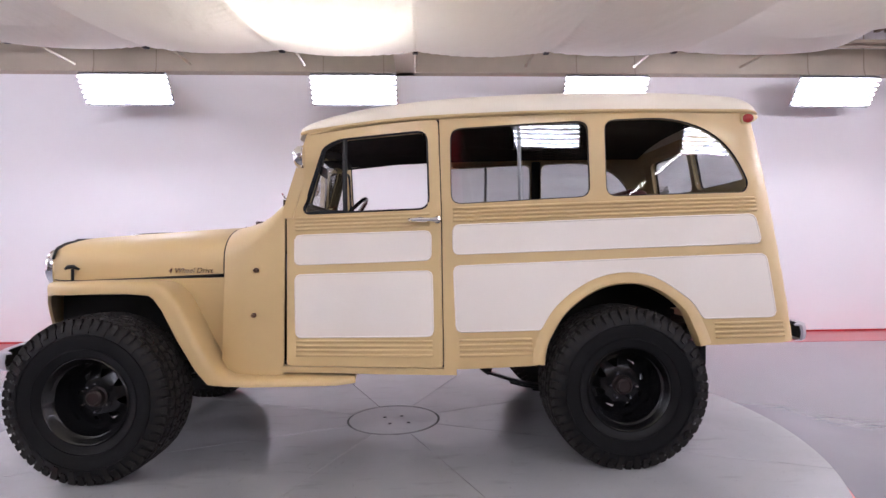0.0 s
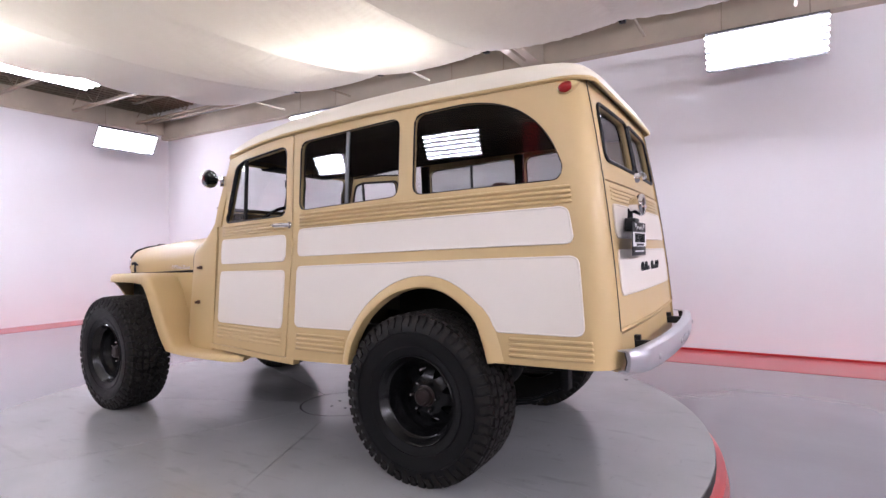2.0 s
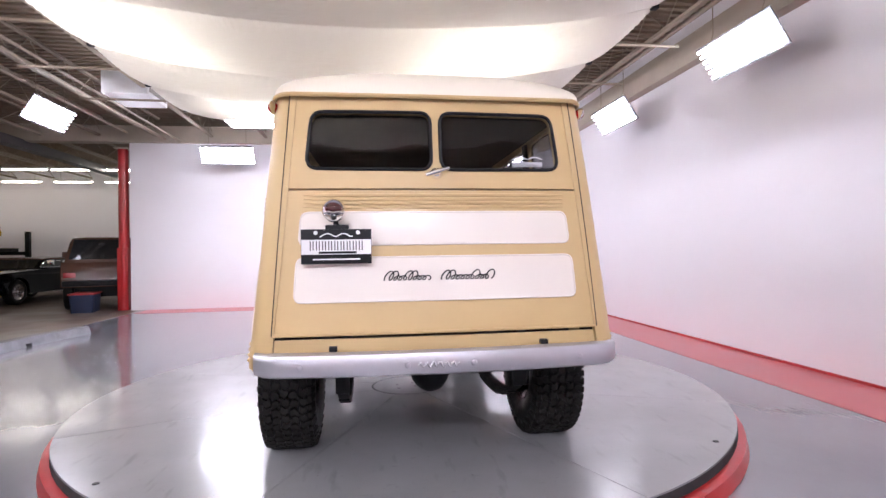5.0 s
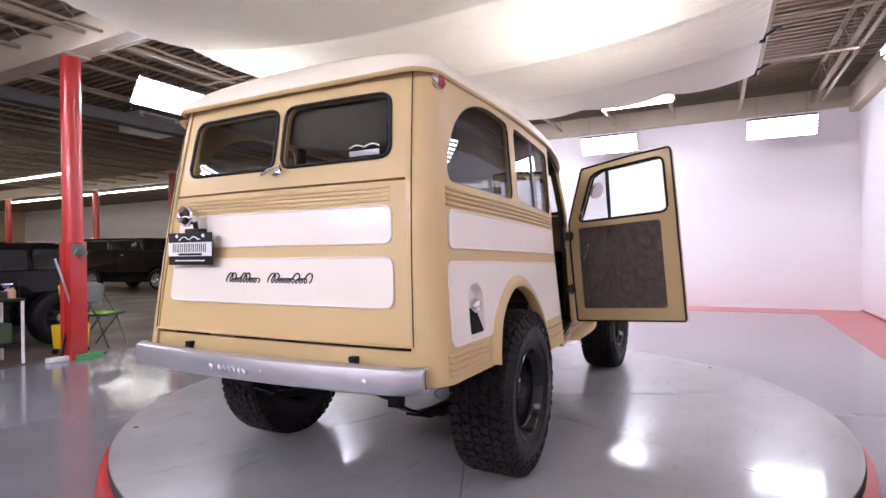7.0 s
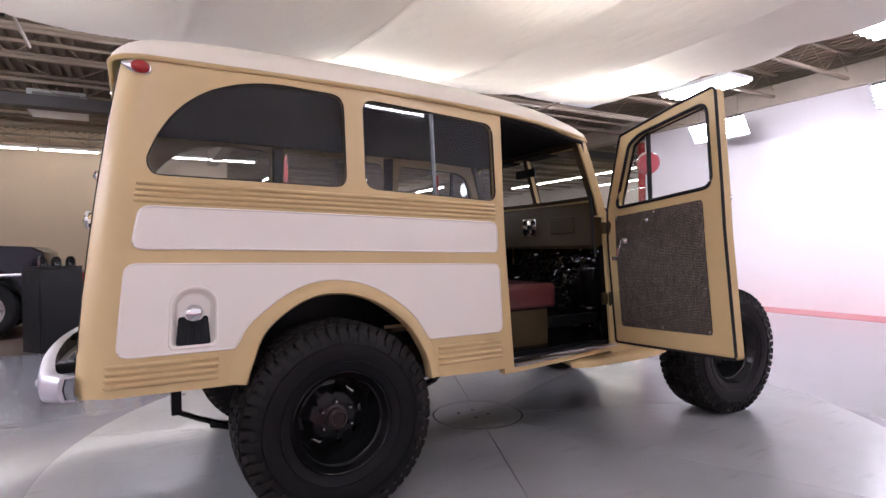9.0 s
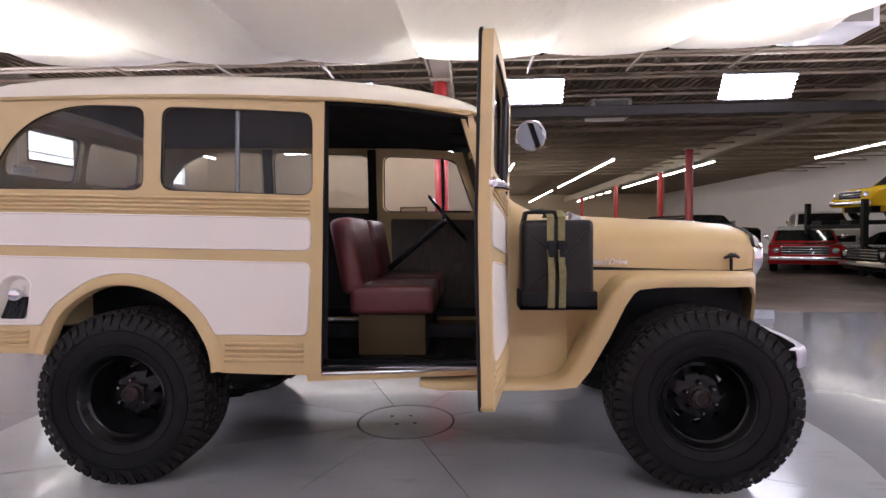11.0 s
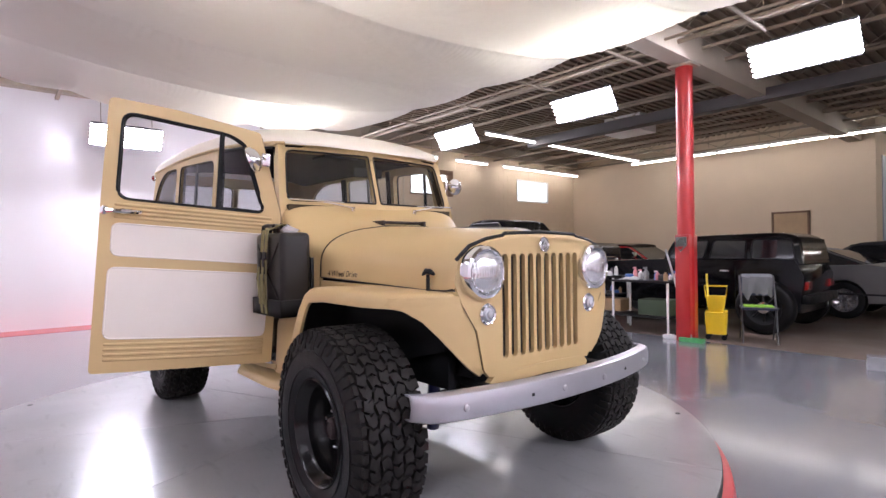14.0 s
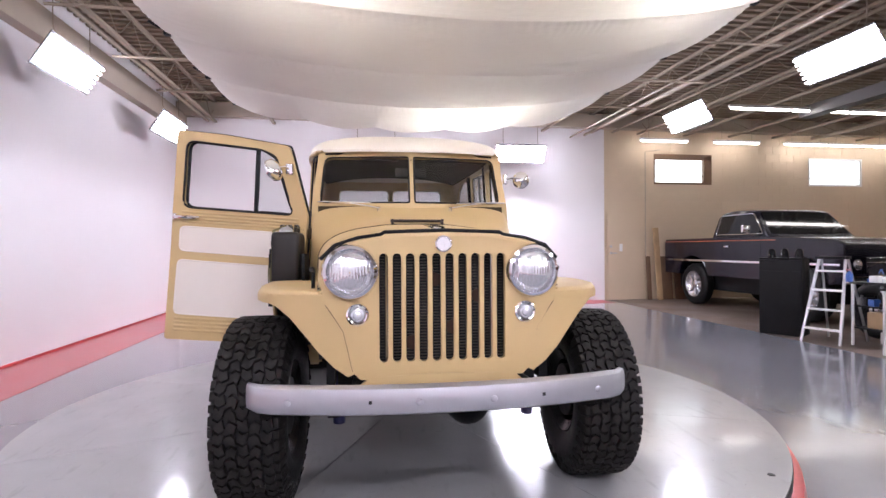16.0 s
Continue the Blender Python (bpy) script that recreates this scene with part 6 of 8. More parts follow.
script(-0.245, 9, 0.0215, (0, 1, 4, 5))
script(0.010, 10, 0.0225, (0, 1, 6, 9))
part("script_badge", bm, SATIN, tg, "dark flowing script badge")
# sticker in the rear glass
bm = bmesh.new()
sx = rear_x(1.545) - 0.02
box(bm, sx, sx + 0.002, 0.37, 0.52, 1.527, 1.55)
tube(bm, [(sx, 0.37 + 0.15 * i / 12, 1.562 + 0.012 * abs(math.sin(i * 0.52))) for i in range(13)], 0.003, 5)
part("sticker", bm, WHITEPLASTIC, lg, "white window sticker")

# fuel filler recess on the right rear panel
def fp(dx, dz, o):
    return Vector(side_map(1, o)(FILLER[0] + dx, FILLER[1] + dz))


bm = bmesh.new()
skin(bm, [[side_map(1, o)(u, v) for u, v in filler_line(k)] for k, o in ((1.10, 0.0045), (1.06, 0.0075), (1.0, 0.0055), (0.95, -0.003), (0.89, -0.013), (0.83, -0.023), (0.77, -0.028))], True, False)
cap_ring = [bm.verts.new(side_map(1, -0.0282)(u, v)) for u, v in filler_line(0.772)]
bm.faces.new(cap_ring)
fl = part("filler_recess", bm, CREAM, wagon, "cream dished fuel filler recess")
bm = bmesh.new()
sheet(bm, rounded([(-0.046, -0.113), (0.046, -0.113), (0.040, -0.012), (-0.040, -0.012)], 0.01), [], lambda u, v: tuple(fp(u, v, 0.004 - 0.3 * (v + 0.113))), 0.004, 0.05, -1)
bp = part("backing_plate", bm, SATIN, fl, "ribbed black backing plate")
for k in range(5):
    bm = bmesh.new()
    tube(bm, [fp(-0.036 + k * 0.018, -0.106, 0.005), fp(-0.033 + k * 0.0165, -0.02, -0.021)], 0.003, 5)
    part("rib", bm, SATIN, bp)
bm = bmesh.new()
turned(bm, [(0.012, -0.022), (0.026, -0.021), (0.030, -0.012), (0.035, -0.004), (0.034, 0.008), (0.028, 0.017), (0.018, 0.022), (0.004, 0.024)], Matrix.Translation(fp(0.0, 0.0, -0.004)) @ pose(0, 0, 0, -90, 0, 0) @ pose(0, 0, 0, -12, 0, 0), 28)
part("filler_cap", bm, CHROME, fl, "chrome fuel cap")

# jerry can on the right cowl
can = thing("jerry_can", "olive metal jerry can strapped beside the open door", "jerry can")
bm = bmesh.new()
box(bm, -0.975, -0.645, 0.672, 0.825, 0.835, 1.225, 0.03, seg=3)
part("body", bm, OLIVE, can)
bm = bmesh.new()
for y in (0.71, 0.75, 0.79):
    tube(bm, [(-0.66, y, 1.215), (-0.67, y, 1.26), (-0.71, y, 1.266), (-0.80, y, 1.262), (-0.82, y, 1.222)], 0.010, 8)
part("grip", bm, OLIVE, can)
bm = bmesh.new()
turned(bm, [(0.003, 0), (0.036, 0), (0.038, 0.02), (0.028, 0.032), (0.003, 0.036)], Matrix.Translation((-0.90, 0.75, 1.215)) @ pose(0, 0, 0, 0, -25, 0), 18)
tube(bm, [(-0.93, 0.72, 1.235), (-0.87, 0.75, 1.26), (-0.84, 0.77, 1.235)], 0.006, 6)
part("spout_cap", bm, ALU, can, "bare metal cam cap")
bm = bmesh.new()
tube(bm, [(-0.94, 0.828, 0.90), (-0.81, 0.830, 1.03), (-0.68, 0.826, 1.17)], 0.004, 6)
tube(bm, [(-0.68, 0.828, 0.90), (-0.81, 0.830, 1.03), (-0.94, 0.826, 1.17)], 0.004, 6)
part("pressed_cross", bm, OLIVE, can)
rack = thing("can_carrier", "black steel jerry can carrier on the cowl", "can carrier")
bm = bmesh.new()
box(bm, -0.985, -0.635, 0.655, 0.838, 0.812, 0.832, 0.003)
box(bm, -0.985, -0.635, 0.829, 0.838, 0.812, 0.895, 0.002)
box(bm, -0.985, -0.975, 0.655, 0.838, 0.812, 0.895, 0.002)
box(bm, -0.645, -0.635, 0.655, 0.838, 0.812, 0.895, 0.002)
box(bm, -0.95, -0.67, 0.645, 0.662, 0.80, 1.10, 0.002)
part("tray", bm, SATIN, rack)
for x in (-0.775, -0.825):
    bm = bmesh.new()
    pts = [(x, 0.665, 1.238), (x, 0.75, 1.268), (x, 0.832, 1.235), (x + 0.004, 0.842, 1.1), (x - 0.002, 0.846, 0.98), (x, 0.845, 0.86), (x, 0.84, 0.82)]
    rings = [[(p[0] - 0.016, p[1], p[2]), (p[0] + 0.016, p[1], p[2]), (p[0] + 0.016, p[1] + 0.003, p[2] + 0.003), (p[0] - 0.016, p[1] + 0.003, p[2] + 0.003)] for p in pts]
    skin(bm, rings, True, True)
    st = part("strap", bm, WEBBING, rack, "khaki webbing strap")
    bm = bmesh.new()
    box(bm, x - 0.021, x + 0.021, 0.8465, 0.853, 1.09, 1.13, 0.002)
    box(bm, x - 0.013, x + 0.013, 0.853, 0.858, 1.02, 1.10, 0.002)
    part("buckle", bm, SATIN, st, "black buckle")
    bm = bmesh.new()
    skin(bm, [[(p[0] - 0.012, p[1], p[2]), (p[0] + 0.012, p[1], p[2]), (p[0] + 0.012, p[1] + 0.003, p[2]), (p[0] - 0.012, p[1] + 0.003, p[2])] for p in ((x, 0.853, 1.07), (x + 0.006, 0.862, 1.0), (x - 0.004, 0.858, 0.93), (x + 0.004, 0.851, 0.87))], True, True)
    part("strap_end", bm, WEBBING, st)

# ---- workshop shell ----
YB = -14.0                              # far beige wall of the workshop
rear = bmesh.new()
WIN = [(-8.30, -6.76, 2.66, 3.40), (-12.60, -11.04, 2.66, 3.38)]


def hole_wall(name, axis, at0, thick, u0, u1, v0, v1, holes, material, label):
    """A wall in the plane axis = at0 with rectangular openings through it."""
    bm = bmesh.new()
    us = sorted({u0, u1, *[h[0] for h in holes], *[h[1] for h in holes]})
    vs = sorted({v0, v1, *[h[2] for h in holes], *[h[3] for h in holes]})
    for a, b in zip(us, us[1:]):
        for c, d in zip(vs, vs[1:]):
            mu, mv = (a + b) / 2, (c + d) / 2
            if any(h[0] < mu < h[1] and h[2] < mv < h[3] for h in holes):
                continue
            if axis == "x":
                box(bm, at0, at0 + thick, a, b, c, d)
            else:
                box(bm, a, b, at0, at0 + thick, c, d)
    bmesh.ops.remove_doubles(bm, verts=bm.verts, dist=1e-5)
    return solid(name, bm, material, label, "wall", "structure", smooth=0)


rear_wall = hole_wall("wall_rear_shop", "x", XR + 0.006, 0.2, -14.2, YR + 0.2, FLOOR, CEIL, WIN, BEIGE, "beige painted block wall with high windows")
hole_wall("wall_far_shop", "y", YB - 0.2, 0.19, -0.2, XR + 0.2, FLOOR, CEIL, [], BEIGE, "beige painted block wall")
solid("wall_hall_side", boxed(-0.4, -0.2, -43, YB, FLOOR, CEIL), BEIGE, "beige painted hall wall", "wall", "structure", smooth=0)
solid("wall_hall_end", boxed(-26, 0, -43.2, -43, FLOOR, CEIL), BEIGE, "beige far end wall of the hall", "wall", "structure", smooth=0)
solid("wall_hall_front", boxed(-17.2, -17, -43, 4.4, FLOOR, CEIL), WHITEWALL, "off-white hall wall", "wall", "structure", smooth=0)
solid("wall_hall_return", boxed(-17, XF - 0.2, YR, YR + 0.2, FLOOR, CEIL), WHITEWALL, "off-white hall wall", "wall", "structure", smooth=0)
bm = boxed(-0.42, -0.402, -15.9, -14.6, FLOOR, 3.3)
solid("partition", bm, surface("grey-blue partition", (0.36, 0.40, 0.47), 0.6), "grey-blue partition board", "partition", "structure", smooth=0)

for i, (y0, y1, z0, z1) in enumerate(WIN):
    w = thing("window_%d" % (i + 1), "high workshop window with bright daylight", "window", kind="structure")
    bm = bmesh.new()
    fw = 0.05
    box(bm, XR - 0.01, XR + 0.08, y0, y1, z0, z0 + fw)
    box(bm, XR - 0.01, XR + 0.08, y0, y1, z1 - fw * (2.6 if i == 0 else 1), z1)
    box(bm, XR - 0.01, XR + 0.08, y0, y0 + fw * (4.2 if i == 0 else 1.4), z0 + fw, z1 - fw)
    box(bm, XR - 0.01, XR + 0.08, y1 - fw * 0.6, y1, z0 + fw, z1 - fw)
    box(bm, XR + 0.02, XR + 0.06, y0, y1, z0 + 0.20, z0 + 0.215)
    part("frame", bm, DARKWOOD if i == 0 else WHITEPLASTIC, w, smooth=0)
    part("pane", boxed(XR + 0.085, XR + 0.09, y0, y1, z0, z1), GLASS, w, smooth=0)
    part("sky", boxed(XR + 0.12, XR + 0.13, y0 - 0.1, y1 + 0.1, z0 - 0.1, z1 + 0.1), DAYLIGHT, w, smooth=0)


def flat_door(name, x0, x1, y, z1, facing, label):
    d = thing(name, label, "door", kind="structure")
    if facing == "y":
        part("leaf", boxed(x0 + 0.05, x1 - 0.05, y, y + 0.03, FLOOR, z1 - 0.05, 0.004), surface("door paint", (0.42, 0.29, 0.16), 0.5), d, smooth=0)
        bm = boxed(x0, x0 + 0.05, y, y + 0.05, FLOOR, z1)
        box(bm, x1 - 0.05, x1, y, y + 0.05, FLOOR, z1)
        box(bm, x0, x1, y, y + 0.05, z1 - 0.05, z1)
        part("frame", bm, DARKWOOD, d, smooth=0)
    else:
        part("leaf", boxed(y - 0.03, y, x0 + 0.05, x1 - 0.05, FLOOR, z1 - 0.05, 0.004), BEIGE, d, smooth=0)
        bm = bmesh.new()
        for z in (0.98, 1.14):
            turned(bm, [(0.003, 0), (0.03, 0), (0.026, 0.03), (0.003, 0.035)], pose(y - 0.03, x1 - 0.12, z, 0, -90, 0), 12)
        tube(bm, [(y - 0.06, x1 - 0.12, 0.98), (y - 0.065, x1 - 0.26, 0.98)], 0.012, 8)
        part("handle", bm, ALU, d)
        part("notice", boxed(y - 0.034, y - 0.031, x1 - 0.42, x1 - 0.34, 1.02, 1.2), WHITEPLASTIC, d, smooth=0)
    return d


flat_door("door_1", 0.93, 1.80, YB - 0.008, 2.03, "y", "beige door in the far block wall")
flat_door("door_2", -6.45, -5.5, XR + 0.004, 1.98, "x", "beige door beside the white boarding")
bm = bmesh.new()
tube(bm, [(XR - 0.02, -6.52, 0.9), (XR - 0.02, -6.52, 3.45), (XR - 0.02, -6.9, 3.5)], 0.014, 6)
solid("conduit", bm, BEAMPAINT, "thin beige conduit on the block wall", "conduit")

# ---- red columns ----
def column(x, y, top=3.62, r=0.112, label="red painted steel column"):
    th = thing("column", label, "column", group="red columns", kind="structure")
    bm = bmesh.new()
    turned(bm, [(r, FLOOR), (r, top)], pose(x, y, 0), 20)
    part("shaft", bm, REDPAINT, th)
    bm = bmesh.new()
    box(bm, x - 0.1, x + 0.1, y - 0.118, y + 0.118, FLOOR, 1.30, 0.012)
    part("guard", bm, REDPAINT, th, "square red column guard")
    part("cap_plate", boxed(x - 0.16, x + 0.16, y - 0.14, y + 0.14, top - 0.03, top), BEAMPAINT, th, smooth=0)
    return th


column(0.03, -5.4)
for x, y in ((-8.85, -5.95), (-7.0, -13.1), (-8.2, -25.5), (-8.4, -19.5), (-8.4, -35)):
    column(x, y)
bm = bmesh.new()
box(bm, -0.04, 0.11, -5.276, -5.258, 1.14, 1.27, 0.005)
tube(bm, [(0.02, -5.25, 1.25), (-0.05, -5.235, 1.16), (0.03, -5.24, 1.08), (0.10, -5.245, 1.15), (0.05, -5.25, 1.24)], 0.012, 8)
solid("cable_coil", bm, surface("grey cable", (0.10, 0.105, 0.095), 0.5), "grey cable coil hung on the red column", "cable")

# ---- shop light strips ----
def strip_light(x, y, along, group, lit=SHOPTUBE):
    th = thing("strip_light", "bare fluorescent strip light", "light fixture", pose(x, y, 3.62, 0, 0, 0 if along == "x" else 90), group)
    part("housing", boxed(-0.62, 0.62, -0.04, 0.04, 0.03, 0.08, 0.006), WHITEPLASTIC, th, smooth=0)
    bm = bmesh.new()
    turned(bm, [(0.004, -0.59), (0.02, -0.585), (0.02, 0.585), (0.004, 0.59)], pose(0, 0, 0.012, 0, 90, 0), 8)
    part("lamp_tube", bm, lit, th)
    for sx in (-0.4, 0.4):
        bm = bmesh.new()
        tube(bm, [(sx, 0, 0.07), (sx, 0, 0.735)], 0.005, 4)
        part("hanger", bm, JOIST, th)


for k in range(5):
    strip_light(-0.4 + k * 1.25, -12.9, "x", "strip lights along the far wall")
    strip_light(4.78, -6.9 - k * 1.25, "y", "strip lights over the pickup")
for y in (-6.8, -8.7, -10.6, -11.85, -13.1):
    strip_light(7.75, y, "y", "strip lights by the windows")
for k in range(9):
    if k not in (3, 4):
        strip_light(-2.05, -16.8 - k * 1.27, "y", "strip lights in the hall aisle", HALLTUBE)
    strip_light(-5.4, -16.0 - k * 1.27, "y", "strip lights in the hall aisle", HALLTUBE)
    strip_light(-5.4, -29.5 - k * 1.4, "y", "strip lights in the hall aisle", HALLTUBE)
    strip_light(-9.2, -17.0 - k * 1.27, "y", "strip lights in the hall aisle", HALLTUBE)
    if k < 5:
        strip_light(-2.4, -31.0 - k * 2.2, "y", "strip lights in the hall aisle", HALLTUBE)
        strip_light(-9.2, -31.0 - k * 2.2, "y", "strip lights in the hall aisle", HALLTUBE)
for k in range(7):
    strip_light(-12.4, -7.5 - k * 1.3, "y", "strip lights over the lift", LIFTTUBE)
    if k < 5:
        strip_light(-15.2, -7.0 - k * 1.6, "y", "strip lights over the lift", LIFTTUBE)

# ---- other vehicles ----
HUBCAP = surface("wheel cover", (0.55, 0.55, 0.57), 0.25, 0.9, vary=0.1)
CARGLASS = surface("dark car glass", (0.012, 0.013, 0.015), 0.06, vary=0.1, spec=0.5)


def vehicle(label, category, place, prof, cabin, W, wheels, rw, paint, top=None, chrome=True, cabin_in=0.14, name="parked_car", tail=REDLENS, trim=None, panes=2, lamp_r=0.085, lift=0.0, fenders=0.0, outboard=0.0):
    """A parked vehicle facing local +x: side profile with cut wheel arches, glazed cabin, wheels (x positions, radius)."""
    th = thing(name, label, category, place)
    ra = rw * 1.14
    zb0 = prof[0][1]
    low = [prof[0]]
    for x in sorted(wheels) if not outboard else ():
        zb1 = zb0 + (prof[1][1] - zb0) * (x - prof[0][0]) / (prof[1][0] - prof[0][0])
        a0 = math.asin(max(-0.9, min(0.9, (zb1 - rw - lift) / ra)))
        low += [(x + ra * math.cos(math.pi - a0 - (math.pi - 2 * a0) * k / 14), rw + lift + ra * math.sin(math.pi - a0 - (math.pi - 2 * a0) * k / 14)) for k in range(15)]
    full = low + prof[1:]
    cx = sum(p[0] for p in prof) / len(prof)
    cz = sum(p[1] for p in prof) / len(prof)
    rings = []
    for f, k in ((-1.0, 0.955), (-0.985, 0.985), (-0.93, 1.0), (0.0, 1.008), (0.93, 1.0), (0.985, 0.985), (1.0, 0.955)):
        rings.append([(cx + (x - cx) * (1 - (1 - k) * 0.3), f * W / 2, (cz + (z - cz) * k) if i < 1 or i >= len(low) else z) for i, (x, z) in enumerate(full)])
    bm = bmesh.new()
    skin(bm, rings, True, True)
    part("body", bm, paint, th, smooth=35)
    xs = [p[0] for p in prof]
    x0, x1 = min(xs), max(xs)
    part("underbody", boxed(x0 + 0.25, x1 - 0.25, -W / 2 + 0.26, W / 2 - 0.26, rw * 0.75, max(zb0, rw) + rw * 0.5, 0.02), SATIN, th)
    if cabin:
        zb, zt = min(p[1] for p in cabin), max(p[1] for p in cabin)

        def wall(z, o=0.0):
            return W / 2 - 0.05 - cabin_in * (z - zb) / (zt - zb) + o
        rings = []
        shell = rounded(cabin, [0, 0] + [0.12] * (len(cabin) - 2), 4)
        for f in (-1, -0.96, -0.7, 0, 0.7, 0.96, 1):
            drop = {1: 0.05, 0.96: 0.02, 0.7: 0.004, 0: 0}[abs(f)]
            rings.append([(x, f * wall(z), z - drop * (z - zb) / (zt - zb)) for x, z in shell])
        bm = bmesh.new()
        skin(bm, rings, True, True)
        part("cabin", bm, paint, th, smooth=50)
        if top:
            xt = [x for x, z in shell if z > zt - 0.09]
            bm = bmesh.new()
            skin(bm, [[(x, f * (wall(zt) - 0.005), zt + 0.022 - 0.035 * abs(f) ** 3 - 0.03 * (2 * (x - min(xt)) / (max(xt) - min(xt)) - 1) ** 4) for x in [min(xt) + (max(xt) - min(xt)) * q / 8 for q in range(9)]] + [(max(xt), f * (wall(zt) - 0.005), zt - 0.09), (min(xt), f * (wall(zt) - 0.005), zt - 0.09)] for f in (-1, -0.8, -0.4, 0, 0.4, 0.8, 1)], True, True)
            part("roof", bm, top, th)
        # side glass, inset from the pillars and split by the middle post
        lo0, lo1, hi1, hi0 = Vector(cabin[0]), Vector(cabin[1]), Vector(cabin[2]), Vector(cabin[-1])

        def edge(a, b, z):
            return a.x + (b.x - a.x) * (z - a.y) / (b.y - a.y)
        z0, z1 = zb + 0.07, zt - 0.11
        for k in range(panes):
            def along(f, z):
                a, b = edge(lo0, hi0, z) + 0.09, edge(lo1, hi1, z) - 0.09
                return a + (b - a) * f
            f0, f1 = k / panes + (0.025 if k else 0), (k + 1) / panes - (0.025 if k < panes - 1 else 0)
            poly = rounded([(along(f0, z0), z0), (along(f1, z0), z0), (along(f1, z1), z1), (along(f0, z1), z1)], 0.05, 3)
            for s in (-1, 1):
                bm = bmesh.new()
                sheet(bm, poly, [], lambda u, v: (u, s * wall(v, 0.006), v), 0.012, 0.4, -s)
                part("side_window", bm, CARGLASS, th, "dark side glass")
                bm = bmesh.new()
                tube(bm, rim_line(poly, lambda u, v: (u, s * wall(v, 0.006), v), 0.3), 0.009, 5, True)
                part("window_trim", bm, CHROME if chrome else SATIN, th)
        for a, b, nm, d in ((lo1, hi1, "windshield", 1), (lo0, hi0, "rear_window", -1)):
            t0, t1 = 0.12, 0.90
            p0, p1 = a.lerp(b, t0), a.lerp(b, t1)
            n = Vector((b.y - a.y, a.x - b.x)).normalized() * d
            n = n if n.x * d > 0 else -n
            bm = bmesh.new()
            ring = []
            for o in (0.006, -0.006):
                ring.append([(p0.x + n.x * o, -wall(p0.y, -0.07), p0.y + n.y * o), (p0.x + n.x * o, wall(p0.y, -0.07), p0.y + n.y * o), (p1.x + n.x * o, wall(p1.y, -0.07), p1.y + n.y * o), (p1.x + n.x * o, -wall(p1.y, -0.07), p1.y + n.y * o)])
            skin(bm, ring, True, True)
            part(nm, bm, CARGLASS, th, "dark glass", smooth=0)
    wheel_y = W / 2 + (outboard or -0.13)
    for x in wheels:
        for s in (-1, 1):
            m = Matrix.Translation((x, s * wheel_y, rw)) @ pose(0, 0, 0, -90 * s, 0, 0)
            bm = bmesh.new()
            turned(bm, [(rw * 0.55, -0.1), (rw * 0.9, -0.11), (rw, -0.07), (rw, 0.07), (rw * 0.93, 0.105), (rw * 0.8, 0.118), (rw * 0.64, 0.105), (rw * 0.58, 0.07)], m, 32)
            w = part("wheel", bm, RUBBER, th)
            bm = bmesh.new()
            turned(bm, [(0.006, 0.088), (rw * 0.12, 0.085), (rw * 0.19, 0.06), (rw * 0.3, 0.035), (rw * 0.48, 0.05), (rw * 0.56, 0.085), (rw * 0.63, 0.108), (rw * 0.61, 0.07), (rw * 0.5, 0.0), (0.006, -0.01)], m, 32)
            for k in range(8):
                a = math.pi * k / 4
                tube(bm, [m @ Vector((rw * 0.2 * math.cos(a), rw * 0.2 * math.sin(a), 0.06)), m @ Vector((rw * 0.52 * math.cos(a), rw * 0.52 * math.sin(a), 0.07))], 0.02, 5)
            part("rim", bm, SATIN if outboard else HUBCAP, w, "dark rim" if outboard else "bright metal rim")
            if outboard:
                bm = bmesh.new()
                turned(bm, [(0.006, 0.125), (0.05, 0.12), (0.085, 0.10), (0.09, 0.06), (0.006, 0.06)], m, 20)
                part("hubcap", bm, CHROME, w, "small chrome hubcap")
                continue
            bm = bmesh.new()
            tube(bm, [(x + ra * math.cos(math.pi * (k - 1) / 14 + 0.1), s * (W / 2 - 0.002), rw + lift + ra * math.sin(math.pi * (k - 1) / 14 + 0.1)) for k in range(2, 14)], 0.014, 6)
            part("arch_lip", bm, paint, th)
            if fenders:
                # round wing standing out over the wheel
                bm = bmesh.new()
                rings = []
                for k in range(13):
                    a = math.pi * (k / 12 * 1.1 - 0.05)
                    r1 = ra + 0.02
                    rings.append([(x + (r1 + d) * math.cos(a), s * (W / 2 - 0.10 + o), rw + (r1 + d) * math.sin(a)) for o, d in ((0.0, 0.10), (fenders * 0.6, 0.06), (fenders * 0.95, 0.0), (fenders, -0.03), (fenders * 0.9, -0.035), (0.0, -0.01))])
                skin(bm, rings, True, True)
                part("wing", bm, paint, th, smooth=60)
    zb = max(rw * 1.15, zb0 + 0.02)
    for x, nm in ((x0, "rear_bumper"), (x1, "front_bumper")):
        bm = bmesh.new()
        box(bm, x - 0.06, x + 0.06, -W / 2 + 0.03, W / 2 - 0.03, zb, zb + 0.13, 0.03)
        part(nm, bm, CHROME if chrome else SATIN, th)
    for s in (-1, 1):
        bm = bmesh.new()
        turned(bm, [(0.01, -0.03), (lamp_r, -0.03), (lamp_r, 0.01), (lamp_r * 0.7, 0.03), (0.01, 0.035)], Matrix.Translation((x1 - 0.015, s * (W / 2 - 0.22), zb + 0.30)) @ pose(0, 0, 0, 0, 90, 0), 18)
        part("headlamp", bm, HEADLENS, th)
        bm = boxed(x0 - 0.012, x0 + 0.05, min(s * (W / 2 - 0.06), s * (W / 2 - 0.30)), max(s * (W / 2 - 0.06), s * (W / 2 - 0.30)), zb + 0.2, zb + 0.32, 0.012)
        part("tail_lamp", bm, tail, th)
        bm = bmesh.new()
